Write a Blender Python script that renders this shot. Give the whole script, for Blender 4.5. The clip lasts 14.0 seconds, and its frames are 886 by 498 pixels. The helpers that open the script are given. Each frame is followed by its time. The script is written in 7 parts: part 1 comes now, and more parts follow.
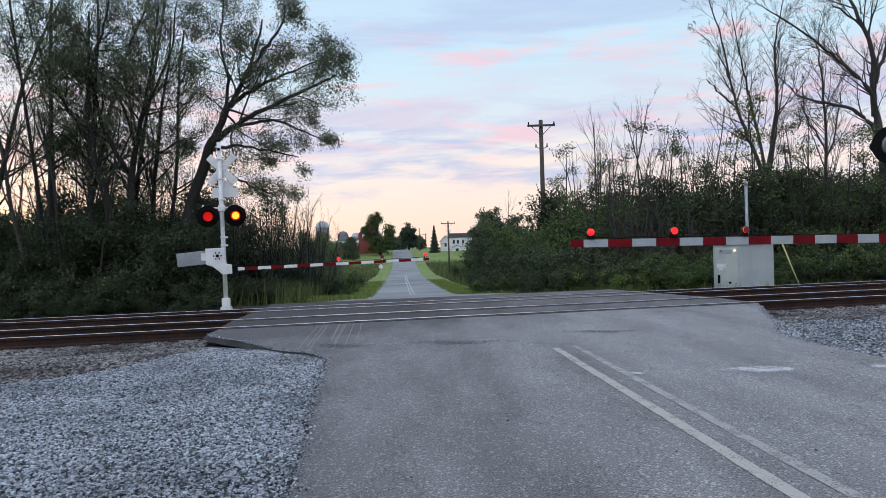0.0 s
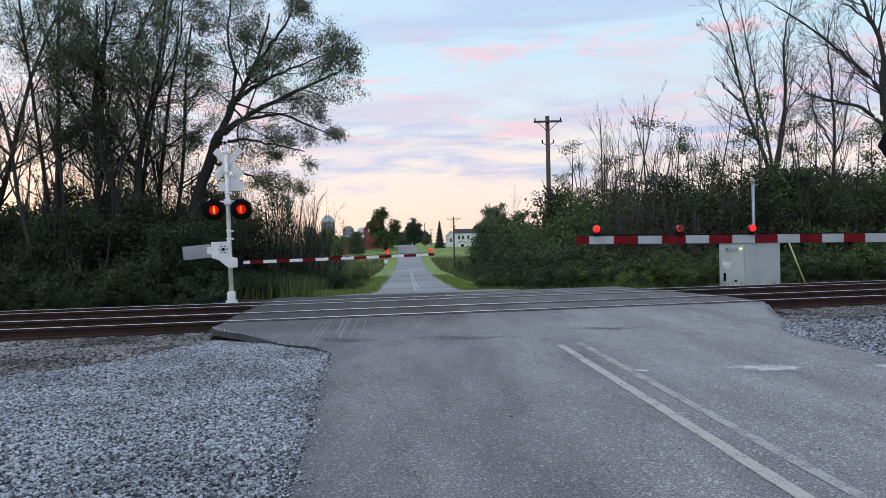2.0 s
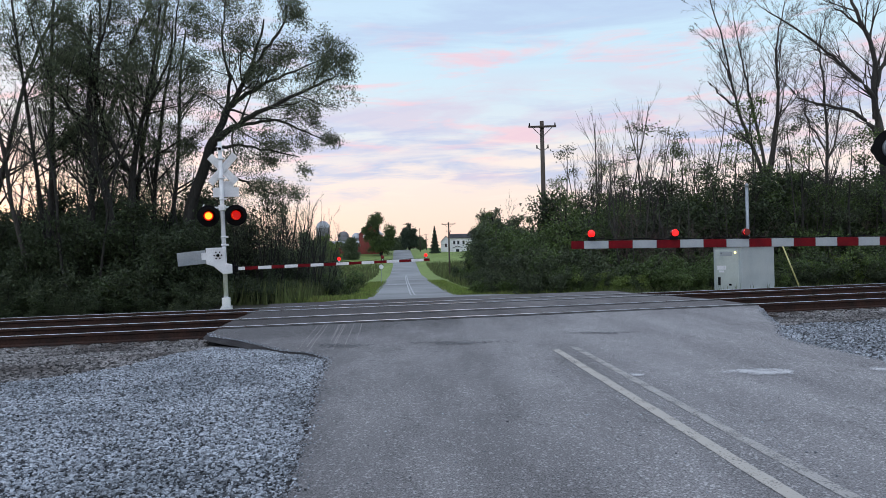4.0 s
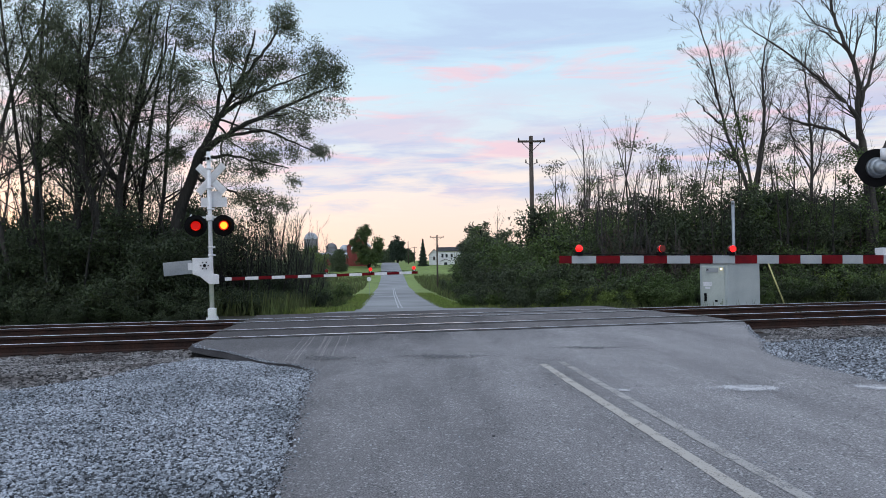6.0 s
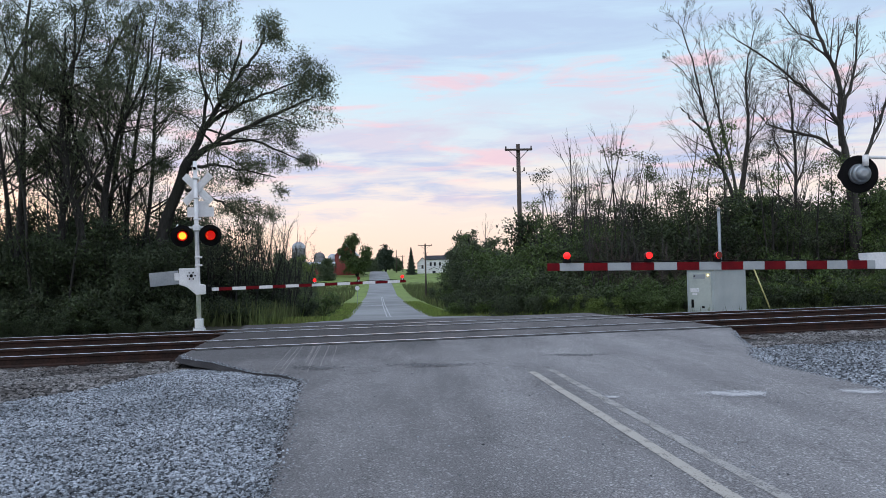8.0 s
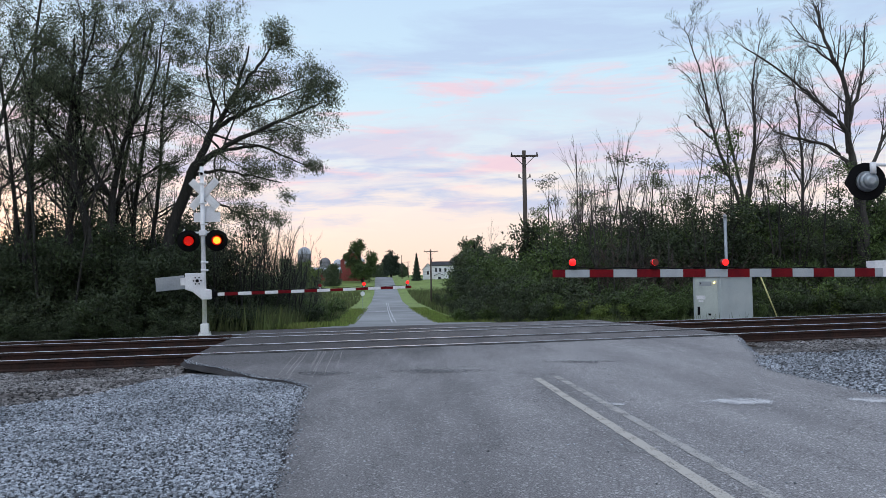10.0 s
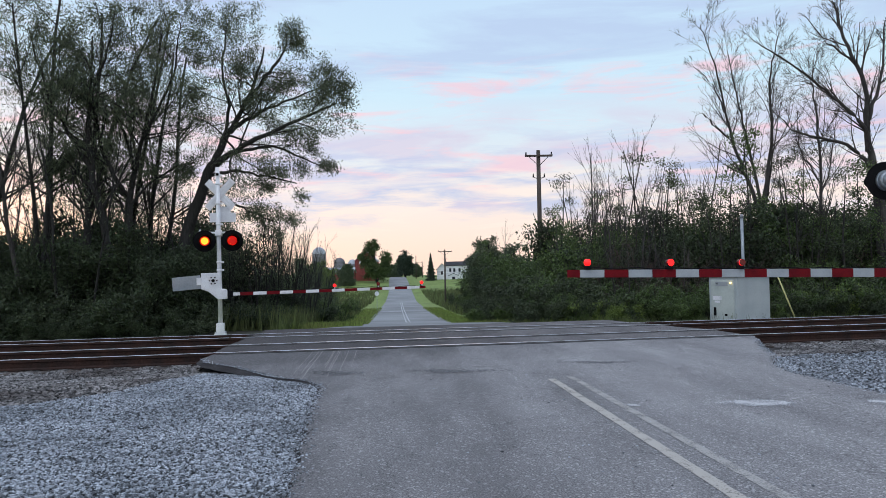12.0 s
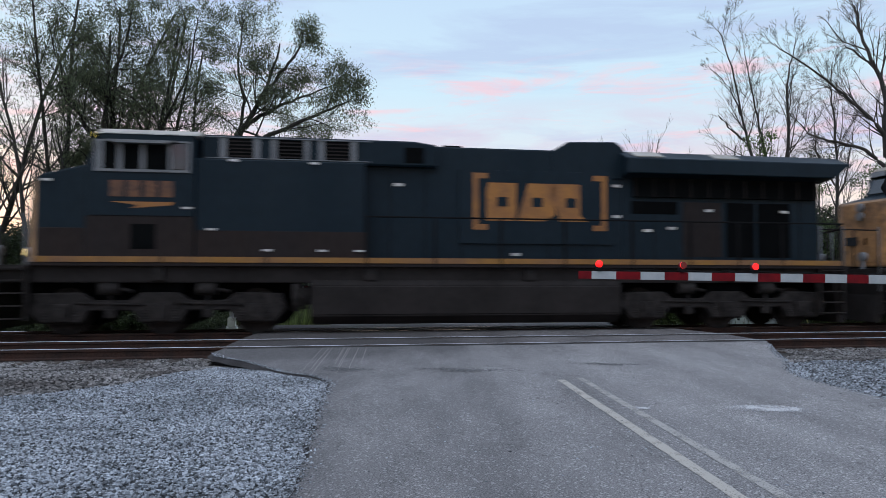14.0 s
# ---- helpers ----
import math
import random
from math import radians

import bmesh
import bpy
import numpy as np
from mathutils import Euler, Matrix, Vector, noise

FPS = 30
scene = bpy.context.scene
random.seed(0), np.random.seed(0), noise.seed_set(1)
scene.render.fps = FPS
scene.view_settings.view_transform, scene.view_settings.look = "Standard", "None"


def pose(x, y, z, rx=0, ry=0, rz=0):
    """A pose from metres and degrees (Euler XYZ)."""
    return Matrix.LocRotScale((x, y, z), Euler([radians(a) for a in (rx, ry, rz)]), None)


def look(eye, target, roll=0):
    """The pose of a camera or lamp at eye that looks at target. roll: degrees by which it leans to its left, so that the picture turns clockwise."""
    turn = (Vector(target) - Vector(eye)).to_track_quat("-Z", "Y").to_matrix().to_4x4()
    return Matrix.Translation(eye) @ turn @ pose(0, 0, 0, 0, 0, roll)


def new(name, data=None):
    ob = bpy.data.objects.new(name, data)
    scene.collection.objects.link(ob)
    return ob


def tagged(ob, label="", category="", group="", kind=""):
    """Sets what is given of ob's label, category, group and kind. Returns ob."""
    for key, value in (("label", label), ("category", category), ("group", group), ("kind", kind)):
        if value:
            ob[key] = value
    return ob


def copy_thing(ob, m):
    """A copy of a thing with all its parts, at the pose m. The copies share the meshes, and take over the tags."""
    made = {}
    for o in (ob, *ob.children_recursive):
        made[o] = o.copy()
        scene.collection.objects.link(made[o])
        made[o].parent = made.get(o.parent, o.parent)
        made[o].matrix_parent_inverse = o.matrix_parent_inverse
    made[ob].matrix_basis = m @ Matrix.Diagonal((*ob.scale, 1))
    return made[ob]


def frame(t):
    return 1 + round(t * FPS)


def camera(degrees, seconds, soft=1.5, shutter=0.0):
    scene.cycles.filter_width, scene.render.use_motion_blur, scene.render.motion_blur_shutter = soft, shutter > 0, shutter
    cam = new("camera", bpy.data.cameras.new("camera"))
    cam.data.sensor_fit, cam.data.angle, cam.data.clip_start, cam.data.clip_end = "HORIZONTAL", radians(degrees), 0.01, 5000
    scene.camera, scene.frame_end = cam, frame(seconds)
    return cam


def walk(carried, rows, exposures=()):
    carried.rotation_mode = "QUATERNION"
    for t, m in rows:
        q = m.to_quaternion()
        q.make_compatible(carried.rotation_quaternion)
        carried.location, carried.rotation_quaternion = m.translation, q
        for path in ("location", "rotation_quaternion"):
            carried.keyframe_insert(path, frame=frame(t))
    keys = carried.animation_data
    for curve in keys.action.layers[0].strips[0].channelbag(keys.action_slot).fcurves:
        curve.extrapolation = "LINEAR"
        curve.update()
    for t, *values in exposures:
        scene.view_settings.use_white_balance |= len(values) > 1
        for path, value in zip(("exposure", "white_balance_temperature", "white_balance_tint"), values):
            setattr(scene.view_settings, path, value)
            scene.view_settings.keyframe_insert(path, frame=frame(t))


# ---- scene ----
# ---- the camera and its walk ----
cam = camera(66.0, 14.0, soft=0.7, shutter=0.2)
EYE = (0.0, 0.0, 1.445)
walk(cam, [
    (0, pose(*EYE, 89.810, 1.770, -0.006)),
    (0.5, pose(*EYE, 89.634, 1.545, -0.101)),
    (1, pose(*EYE, 89.444, 1.317, 0.209)),
    (1.5, pose(*EYE, 89.414, 1.233, 0.424)),
    (2, pose(*EYE, 89.443, 1.256, 0.436)),
    (2.5, pose(*EYE, 89.567, 1.388, 0.185)),
    (3, pose(*EYE, 89.709, 1.571, 0.047)),
    (5.5, pose(*EYE, 90.487, 0.872, -0.447)),
    (6, pose(*EYE, 90.941, 0.773, -0.966)),
    (6.5, pose(*EYE, 91.283, 0.851, -1.303)),
    (7, pose(*EYE, 91.521, 0.944, -1.608)),
    (7.5, pose(*EYE, 91.550, 1.089, -1.840)),
    (8, pose(*EYE, 91.626, 1.206, -1.947)),
    (10.5, pose(*EYE, 92.178, 0.924, -1.278)),
    (11, pose(*EYE, 92.122, 0.961, -1.014)),
    (11.5, pose(*EYE, 92.109, 1.004, -0.673)),
    (12, pose(*EYE, 92.161, 0.920, -0.309)),
    (12.5, pose(*EYE, 92.242, 0.739, 0.000)),
    (13, pose(*EYE, 92.293, 0.480, 0.292)),
    (13.5, pose(*EYE, 92.206, 0.192, 0.484)),
    (14, pose(*EYE, 92.050, -0.154, 0.621)),
])

# ---- sky and light ----
world = bpy.data.worlds.new("dusk_sky")
scene.world = world
world.use_nodes = True


def build_sky():
    nt = world.node_tree
    nt.nodes.clear()
    N, L = nt.nodes.new, nt.links.new

    def math_node(op, a, b=None, clamp=False):
        n = N("ShaderNodeMath")
        n.operation, n.use_clamp = op, clamp
        for i, v in enumerate((a, b)):
            if v is None:
                continue
            if isinstance(v, (int, float)):
                n.inputs[i].default_value = v
            else:
                L(v, n.inputs[i])
        return n.outputs[0]

    def ramp(fac, stops):
        n = N("ShaderNodeValToRGB")
        e = n.color_ramp.elements
        while len(e) < len(stops):
            e.new(0.5)
        for el, (p, c) in zip(e, stops):
            el.position, el.color = p, (*c, 1)
        L(fac, n.inputs[0])
        return n.outputs[0]

    def mix(fac, a, b):
        n = N("ShaderNodeMix")
        n.data_type = "RGBA"
        L(fac, n.inputs[0])
        L(a, n.inputs[6])
        if isinstance(b, tuple):
            n.inputs[7].default_value = (*b, 1)
        else:
            L(b, n.inputs[7])
        return n.outputs[2]

    tc = N("ShaderNodeTexCoord").outputs["Generated"]
    sep = N("ShaderNodeSeparateXYZ")
    L(tc, sep.inputs[0])
    x, y, z = sep.outputs
    az = math_node("ARCTAN2", x, y)
    el = math_node("ARCSINE", z)
    base = ramp(math_node("MAXIMUM", el, 0.0), SKY_RAMP)
    comb = N("ShaderNodeCombineXYZ")
    L(math_node("MULTIPLY", az, 2.6), comb.inputs[0])
    L(math_node("MULTIPLY", el, 16.0), comb.inputs[1])

    def cloud(offset, scale, lo, hi, detail=9.0, distort=0.5):
        add = N("ShaderNodeVectorMath")
        add.operation = "ADD"
        L(comb.outputs[0], add.inputs[0])
        add.inputs[1].default_value = offset
        n = N("ShaderNodeTexNoise")
        L(add.outputs[0], n.inputs["Vector"])
        n.inputs["Scale"].default_value, n.inputs["Detail"].default_value = scale, detail
        n.inputs["Distortion"].default_value = distort
        n.inputs["Roughness"].default_value = 0.6
        return ramp(n.outputs[0], [(lo, (0, 0, 0)), (hi, (1, 1, 1))])

    col = base
    for offset, scale, lo, hi, tint, strength, e0, e1 in CLOUDS:
        f = cloud(offset, scale, lo, hi)
        low = math_node("DIVIDE", math_node("SUBTRACT", el, e0), 0.05, True)
        high = math_node("DIVIDE", math_node("SUBTRACT", e1, el), 0.06, True)
        f = math_node("MULTIPLY", math_node("MULTIPLY", f, low), high)
        col = mix(math_node("MULTIPLY", f, strength), col, tint)
    sky = N("ShaderNodeTexSky")
    sky.sky_type, sky.sun_disc = "NISHITA", False
    sky.sun_elevation, sky.sun_rotation = radians(3), radians(-35)
    bg1, bg2, both, out = N("ShaderNodeBackground"), N("ShaderNodeBackground"), N("ShaderNodeAddShader"), N("ShaderNodeOutputWorld")
    L(col, bg1.inputs[0])
    bg1.inputs[1].default_value = SKY_LEVEL
    L(sky.outputs[0], bg2.inputs[0])
    bg2.inputs[1].default_value = 0.02
    L(bg1.outputs[0], both.inputs[0])
    L(bg2.outputs[0], both.inputs[1])
    L(both.outputs[0], out.inputs[0])


SKY_LEVEL = 1.06
# elevation in radians against colour
SKY_RAMP = [(0.0, (0.91, 0.69, 0.59)), (0.05, (0.905, 0.735, 0.665)), (0.10, (0.86, 0.76, 0.74)),
            (0.17, (0.68, 0.75, 0.83)), (0.26, (0.57, 0.765, 0.90)), (0.45, (0.50, 0.66, 0.88)), (1.0, (0.60, 0.70, 0.88))]
# place, scale, from, to, colour, strength, lowest and highest elevation
CLOUDS = [((0.3, 1.2, 0.0), 1.1, 0.42, 0.56, (0.64, 0.595, 0.745), 0.85, 0.10, 0.26),
          ((4.3, 2.2, 0.0), 2.0, 0.46, 0.60, (0.45, 0.53, 0.77), 0.80, 0.05, 0.22),
          ((5.1, 0.4, 0.0), 2.2, 0.52, 0.66, (0.88, 0.58, 0.66), 0.75, 0.08, 0.34),
          ((9.4, 3.3, 0.0), 2.4, 0.50, 0.62, (0.93, 0.80, 0.74), 0.70, 0.03, 0.18),
          ((2.7, 7.3, 0.0), 1.0, 0.44, 0.62, (0.44, 0.54, 0.78), 0.65, 0.24, 1.60)]
build_sky()

# broad lamp added overhead as overcast light; the real sun is near setting
overhead_fill = bpy.data.lights.new("overhead_fill", "SUN")
overhead_fill.energy, overhead_fill.angle, overhead_fill.color = 1.15, radians(60), (0.93, 0.96, 1.0)
overhead_fill_ob = new("overhead_fill", overhead_fill)
overhead_fill_ob.matrix_world = look((-8, -6, 30), (0, 12, 0))


# ---- materials ----
def mat(name, base, rough=0.8, metal=0.0, vary=0.35, grain=40.0, patch=1.2, bump=0.3, tint=None, island=0.0, obj=0.0, spec=0.5, stretch=(1, 1, 1), coat=0.0, trans=0.0):
    """A surface with grain and larger patches; tint is the colour of the patches, island and obj how far single pieces differ."""
    m = bpy.data.materials.new(name)
    m.use_nodes = True
    nt = m.node_tree
    N, L = nt.nodes.new, nt.links.new
    b = nt.nodes["Principled BSDF"]
    b.inputs["Roughness"].default_value, b.inputs["Metallic"].default_value = rough, metal
    b.inputs["Specular IOR Level"].default_value = spec
    b.inputs["Coat Weight"].default_value = coat
    tc, mp = N("ShaderNodeTexCoord"), N("ShaderNodeMapping")
    mp.inputs["Scale"].default_value = stretch
    L(tc.outputs["Object"], mp.inputs[0])

    def tex(scale, detail):
        n = N("ShaderNodeTexNoise")
        n.inputs["Scale"].default_value, n.inputs["Detail"].default_value = scale, detail
        L(mp.outputs[0], n.inputs["Vector"])
        return n.outputs[0]

    def rng(v, lo, hi, a=0.3, z=0.7):
        n = N("ShaderNodeMapRange")
        for i, q in enumerate((a, z, lo, hi)):
            n.inputs[i + 1].default_value = q
        L(v, n.inputs[0])
        return n.outputs[0]

    def mul(a, c):
        n = N("ShaderNodeMath")
        n.operation = "MULTIPLY"
        L(a, n.inputs[0])
        if isinstance(c, float):
            n.inputs[1].default_value = c
        else:
            L(c, n.inputs[1])
        return n.outputs[0]

    fine, wide = tex(grain, 3.0), tex(patch, 5.0)
    mixc = N("ShaderNodeMix")
    mixc.data_type = "RGBA"
    mixc.inputs[6].default_value = (*base, 1)
    mixc.inputs[7].default_value = (*(tint or tuple(c * 0.7 for c in base)), 1)
    L(rng(wide, 0, 1, 0.38, 0.66), mixc.inputs[0])
    value = rng(fine, 1 - vary, 1 + vary)
    if island:
        g = N("ShaderNodeNewGeometry")
        value = mul(value, rng(g.outputs["Random Per Island"], 1 - island, 1 + island, 0, 1))
    if obj:
        o = N("ShaderNodeObjectInfo")
        value = mul(value, rng(o.outputs["Random"], 1 - obj, 1 + obj, 0, 1))
    scaled = N("ShaderNodeVectorMath")
    scaled.operation = "SCALE"
    L(mixc.outputs[2], scaled.inputs[0])
    L(value, scaled.inputs["Scale"])
    L(scaled.outputs[0], b.inputs["Base Color"])
    if bump:
        bn = N("ShaderNodeBump")
        bn.inputs["Strength"].default_value, bn.inputs["Distance"].default_value = bump, 0.01
        L(fine, bn.inputs["Height"])
        L(bn.outputs[0], b.inputs["Normal"])
    L(rng(wide, max(0.02, rough - 0.12), min(1, rough + 0.1)), b.inputs["Roughness"])
    if trans:
        tr, ad = N("ShaderNodeBsdfTranslucent"), N("ShaderNodeMixShader")
        L(scaled.outputs[0], tr.inputs[0])
        ad.inputs[0].default_value = trans
        L(b.outputs[0], ad.inputs[1])
        L(tr.outputs[0], ad.inputs[2])
        L(ad.outputs[0], nt.nodes["Material Output"].inputs[0])
    return m


def glow(name, colour, strength):
    m = bpy.data.materials.new(name)
    m.use_nodes = True
    b = m.node_tree.nodes["Principled BSDF"]
    b.inputs["Base Color"].default_value = (*colour, 1)
    b.inputs["Emission Color"].default_value = (*colour, 1)
    b.inputs["Emission Strength"].default_value = strength
    return m


def glass(name, colour=(0.05, 0.06, 0.07), rough=0.05):
    m = bpy.data.materials.new(name)
    m.use_nodes = True
    b = m.node_tree.nodes["Principled BSDF"]
    b.inputs["Base Color"].default_value = (*colour, 1)
    b.inputs["Roughness"].default_value, b.inputs["Specular IOR Level"].default_value = rough, 0.8
    return m


M = {
    "new_asphalt": mat("fresh_asphalt", (0.045, 0.043, 0.046), 0.95, spec=0.2, vary=0.4, grain=60, patch=1.5, bump=1.0),
    "far_asphalt": mat("far_asphalt", (0.23, 0.24, 0.25), 0.85, vary=0.15, grain=9, patch=0.15, bump=0.1),
    "yellow_line": mat("worn_yellow_paint", (0.46, 0.42, 0.37), 0.8, vary=0.45, grain=90, patch=4, bump=0.3, tint=(0.28, 0.27, 0.26)),
    "white_line": mat("worn_white_paint", (0.46, 0.47, 0.50), 0.8, vary=0.4, grain=70, patch=3, bump=0.3, tint=(0.26, 0.265, 0.285)),
    "gravel": mat("grey_gravel", (0.265, 0.285, 0.318), 0.85, vary=0.25, grain=60, patch=0.8, tint=(0.155, 0.17, 0.19), island=0.92),
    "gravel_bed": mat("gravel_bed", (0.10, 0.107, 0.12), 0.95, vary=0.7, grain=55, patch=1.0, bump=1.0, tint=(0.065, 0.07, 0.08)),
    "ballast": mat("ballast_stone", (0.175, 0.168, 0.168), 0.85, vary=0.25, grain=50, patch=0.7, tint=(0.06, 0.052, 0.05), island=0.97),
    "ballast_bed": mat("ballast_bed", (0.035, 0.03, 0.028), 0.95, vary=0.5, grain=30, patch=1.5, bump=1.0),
    "rail": mat("rusty_rail", (0.026, 0.017, 0.015), 0.85, spec=0.15, vary=0.3, grain=30, patch=2.5, tint=(0.05, 0.026, 0.02)),
    "rail_top": mat("polished_rail", (0.86, 0.85, 0.85), 0.22, 1.0, vary=0.1, grain=20, bump=0.0, stretch=(0.2, 4, 4)),
    "tie": mat("old_timber", (0.05, 0.037, 0.03), 0.9, vary=0.4, grain=25, patch=3, stretch=(6, 1, 6), obj=0.35),
    "rubber": mat("black_rubber", (0.02, 0.02, 0.02), 0.7),
    "grass": mat("grass_ground", (0.17, 0.24, 0.05), 0.95, vary=0.45, grain=6, patch=0.25, bump=0.6, tint=(0.12, 0.165, 0.04)),
    "litter": mat("leaf_litter", (0.035, 0.032, 0.022), 0.95, vary=0.5, grain=12, patch=0.8, bump=1.0, tint=(0.02, 0.026, 0.012)),
    "blade": mat("grass_blades", (0.17, 0.25, 0.05), 0.8, vary=0.2, grain=2, patch=0.3, bump=0, tint=(0.17, 0.19, 0.06), island=0.4, trans=0.3),
    "dry_blade": mat("dry_weeds", (0.10, 0.115, 0.045), 0.85, vary=0.2, grain=2, patch=0.4, bump=0, tint=(0.09, 0.12, 0.04), island=0.4, trans=0.25),
    "bark": mat("dark_bark", (0.022, 0.021, 0.019), 0.95, vary=0.4, grain=18, patch=1.5, bump=0.8, stretch=(1, 1, 0.25)),
    "dead_bark": mat("grey_dead_bark", (0.050, 0.045, 0.042), 0.95, vary=0.4, grain=14, patch=0.8, bump=0.8, stretch=(1, 1, 0.25), tint=(0.028, 0.025, 0.024)),
    "brush": mat("brown_brush", (0.075, 0.052, 0.045), 0.95, vary=0.3, grain=8, patch=1.0, bump=0.3),
    "willow": mat("willow_leaf", (0.095, 0.118, 0.065), 0.7, vary=0.2, grain=1, patch=0.35, bump=0, tint=(0.065, 0.085, 0.050), island=0.45, trans=0.25),
    "leaf": mat("green_leaf", (0.080, 0.126, 0.031), 0.65, vary=0.2, grain=1, patch=0.35, bump=0, tint=(0.048, 0.078, 0.026), island=0.45, trans=0.25),
    # two copies of the green leaf, darkened to hold the shade inside the wood
    "leaf_deep_shade": mat("deep_shade_leaf", (0.032, 0.050, 0.018), 0.7, vary=0.2, grain=1, patch=0.35, bump=0, tint=(0.024, 0.036, 0.016), island=0.5, trans=0.2),
    "leaf_shade": mat("half_shade_leaf", (0.055, 0.075, 0.034), 0.7, vary=0.2, grain=1, patch=0.35, bump=0, tint=(0.034, 0.048, 0.022), island=0.5, trans=0.2),
    "leaf_light": mat("light_green_leaf", (0.15, 0.21, 0.04), 0.65, vary=0.2, grain=1, patch=0.5, bump=0, tint=(0.12, 0.17, 0.04), island=0.4, trans=0.3),
    "leaf_grey": mat("grey_green_leaf", (0.092, 0.125, 0.064), 0.7, vary=0.2, grain=1, patch=0.4, bump=0, tint=(0.075, 0.105, 0.055), island=0.4, trans=0.25),
    "conifer": mat("spruce_needles", (0.035, 0.058, 0.036), 0.8, vary=0.2, grain=3, patch=0.5, bump=0, island=0.4),
    "white": mat("white_paint", (0.72, 0.73, 0.76), 0.5, vary=0.08, grain=30, patch=3, bump=0.1, tint=(0.6, 0.61, 0.64)),
    # white of the near arm, greyed because its visible side is backlit
    "arm_white": mat("backlit_white", (0.33, 0.36, 0.385), 0.4, vary=0.06, grain=60, patch=4, bump=0.05, tint=(0.28, 0.31, 0.335)),
    "arm_red": mat("reflective_red", (0.15, 0.005, 0.009), 0.6, spec=0.1, vary=0.12, grain=60, patch=4, bump=0.05, tint=(0.10, 0.005, 0.009)),
    "alu": mat("galvanised_metal", (0.30, 0.33, 0.36), 0.45, 0.4, vary=0.1, grain=20, patch=1.5, bump=0.1, tint=(0.22, 0.25, 0.28)),
    "case": mat("grey_case_paint", (0.40, 0.45, 0.455), 0.5, vary=0.06, grain=20, patch=1.2, bump=0.05, tint=(0.33, 0.375, 0.39)),
    "case_door": mat("pale_case_paint", (0.47, 0.52, 0.49), 0.5, vary=0.06, grain=20, patch=1.2, bump=0.05, tint=(0.34, 0.38, 0.37)),
    "faint_line": mat("faint_yellow_paint", (0.33, 0.32, 0.31), 0.8, vary=0.5, grain=90, patch=3, bump=0.3, tint=(0.22, 0.22, 0.235)),
    "black": mat("black_paint", (0.006, 0.006, 0.007), 0.85, spec=0.12, vary=0.2, bump=0.1),
    "wood_pole": mat("weathered_pole", (0.085, 0.068, 0.058), 0.95, vary=0.35, grain=20, patch=1, stretch=(3, 3, 0.3)),
    "lens_red": glow("red_lens", (0.8, 0.008, 0.005), 0.5),
    "lens_dark": mat("unlit_red_lens", (0.16, 0.004, 0.006), 0.25, vary=0.1, bump=0.0),
    "lamp_hot": glow("lit_lamp", (1.0, 0.30, 0.02), 2.6),
    "lamp_red": glow("lit_red_lamp", (1.0, 0.010, 0.010), 1.7),
    "lamp_warm": glow("warm_headlight", (1.0, 0.72, 0.25), 4.5),
    "lamp_yellow": glow("yellow_number_light", (1.0, 0.74, 0.04), 1.1),
}



def worn_paint(name, colour, cover, scale, edge):
    """Paint rubbed away in flecks; edge fades it out towards its rim."""
    m = bpy.data.materials.new(name)
    m.use_nodes = True
    nt = m.node_tree
    N, L = nt.nodes.new, nt.links.new
    b = nt.nodes["Principled BSDF"]
    b.inputs["Base Color"].default_value, b.inputs["Roughness"].default_value = (*colour, 1), 0.85
    tc, n1, n2 = N("ShaderNodeTexCoord"), N("ShaderNodeTexNoise"), N("ShaderNodeTexNoise")
    for n, sc in ((n1, scale), (n2, scale * 0.12)):
        n.inputs["Scale"].default_value, n.inputs["Detail"].default_value = sc, 5.0
        L(tc.outputs["Object"], n.inputs["Vector"])

    def op(kind, a, c, clamp=False):
        n = N("ShaderNodeMath")
        n.operation, n.use_clamp = kind, clamp
        for i, v in enumerate((a, c)):
            if isinstance(v, float):
                n.inputs[i].default_value = v
            else:
                L(v, n.inputs[i])
        return n.outputs[0]

    total = op("ADD", n1.outputs[0], op("MULTIPLY", n2.outputs[0], 0.8))
    if edge:
        sp = N("ShaderNodeSeparateXYZ")
        L(tc.outputs["Generated"], sp.inputs[0])
        far = [op("ABSOLUTE", op("SUBTRACT", sp.outputs[i], 0.5), 0.0) for i in (0, 1)]
        rim = op("ADD", op("POWER", far[0], 2.0), op("POWER", far[1], 2.0))
        total = op("SUBTRACT", total, op("MULTIPLY", rim, edge))
    mask = op("MULTIPLY", op("SUBTRACT", total, 0.9 - cover), 4.0, True)
    t, mx = N("ShaderNodeBsdfTransparent"), N("ShaderNodeMixShader")
    L(op("MULTIPLY", mask, 0.8), mx.inputs[0])
    L(t.outputs[0], mx.inputs[1])
    L(b.outputs[0], mx.inputs[2])
    L(mx.outputs[0], nt.nodes["Material Output"].inputs[0])
    return m


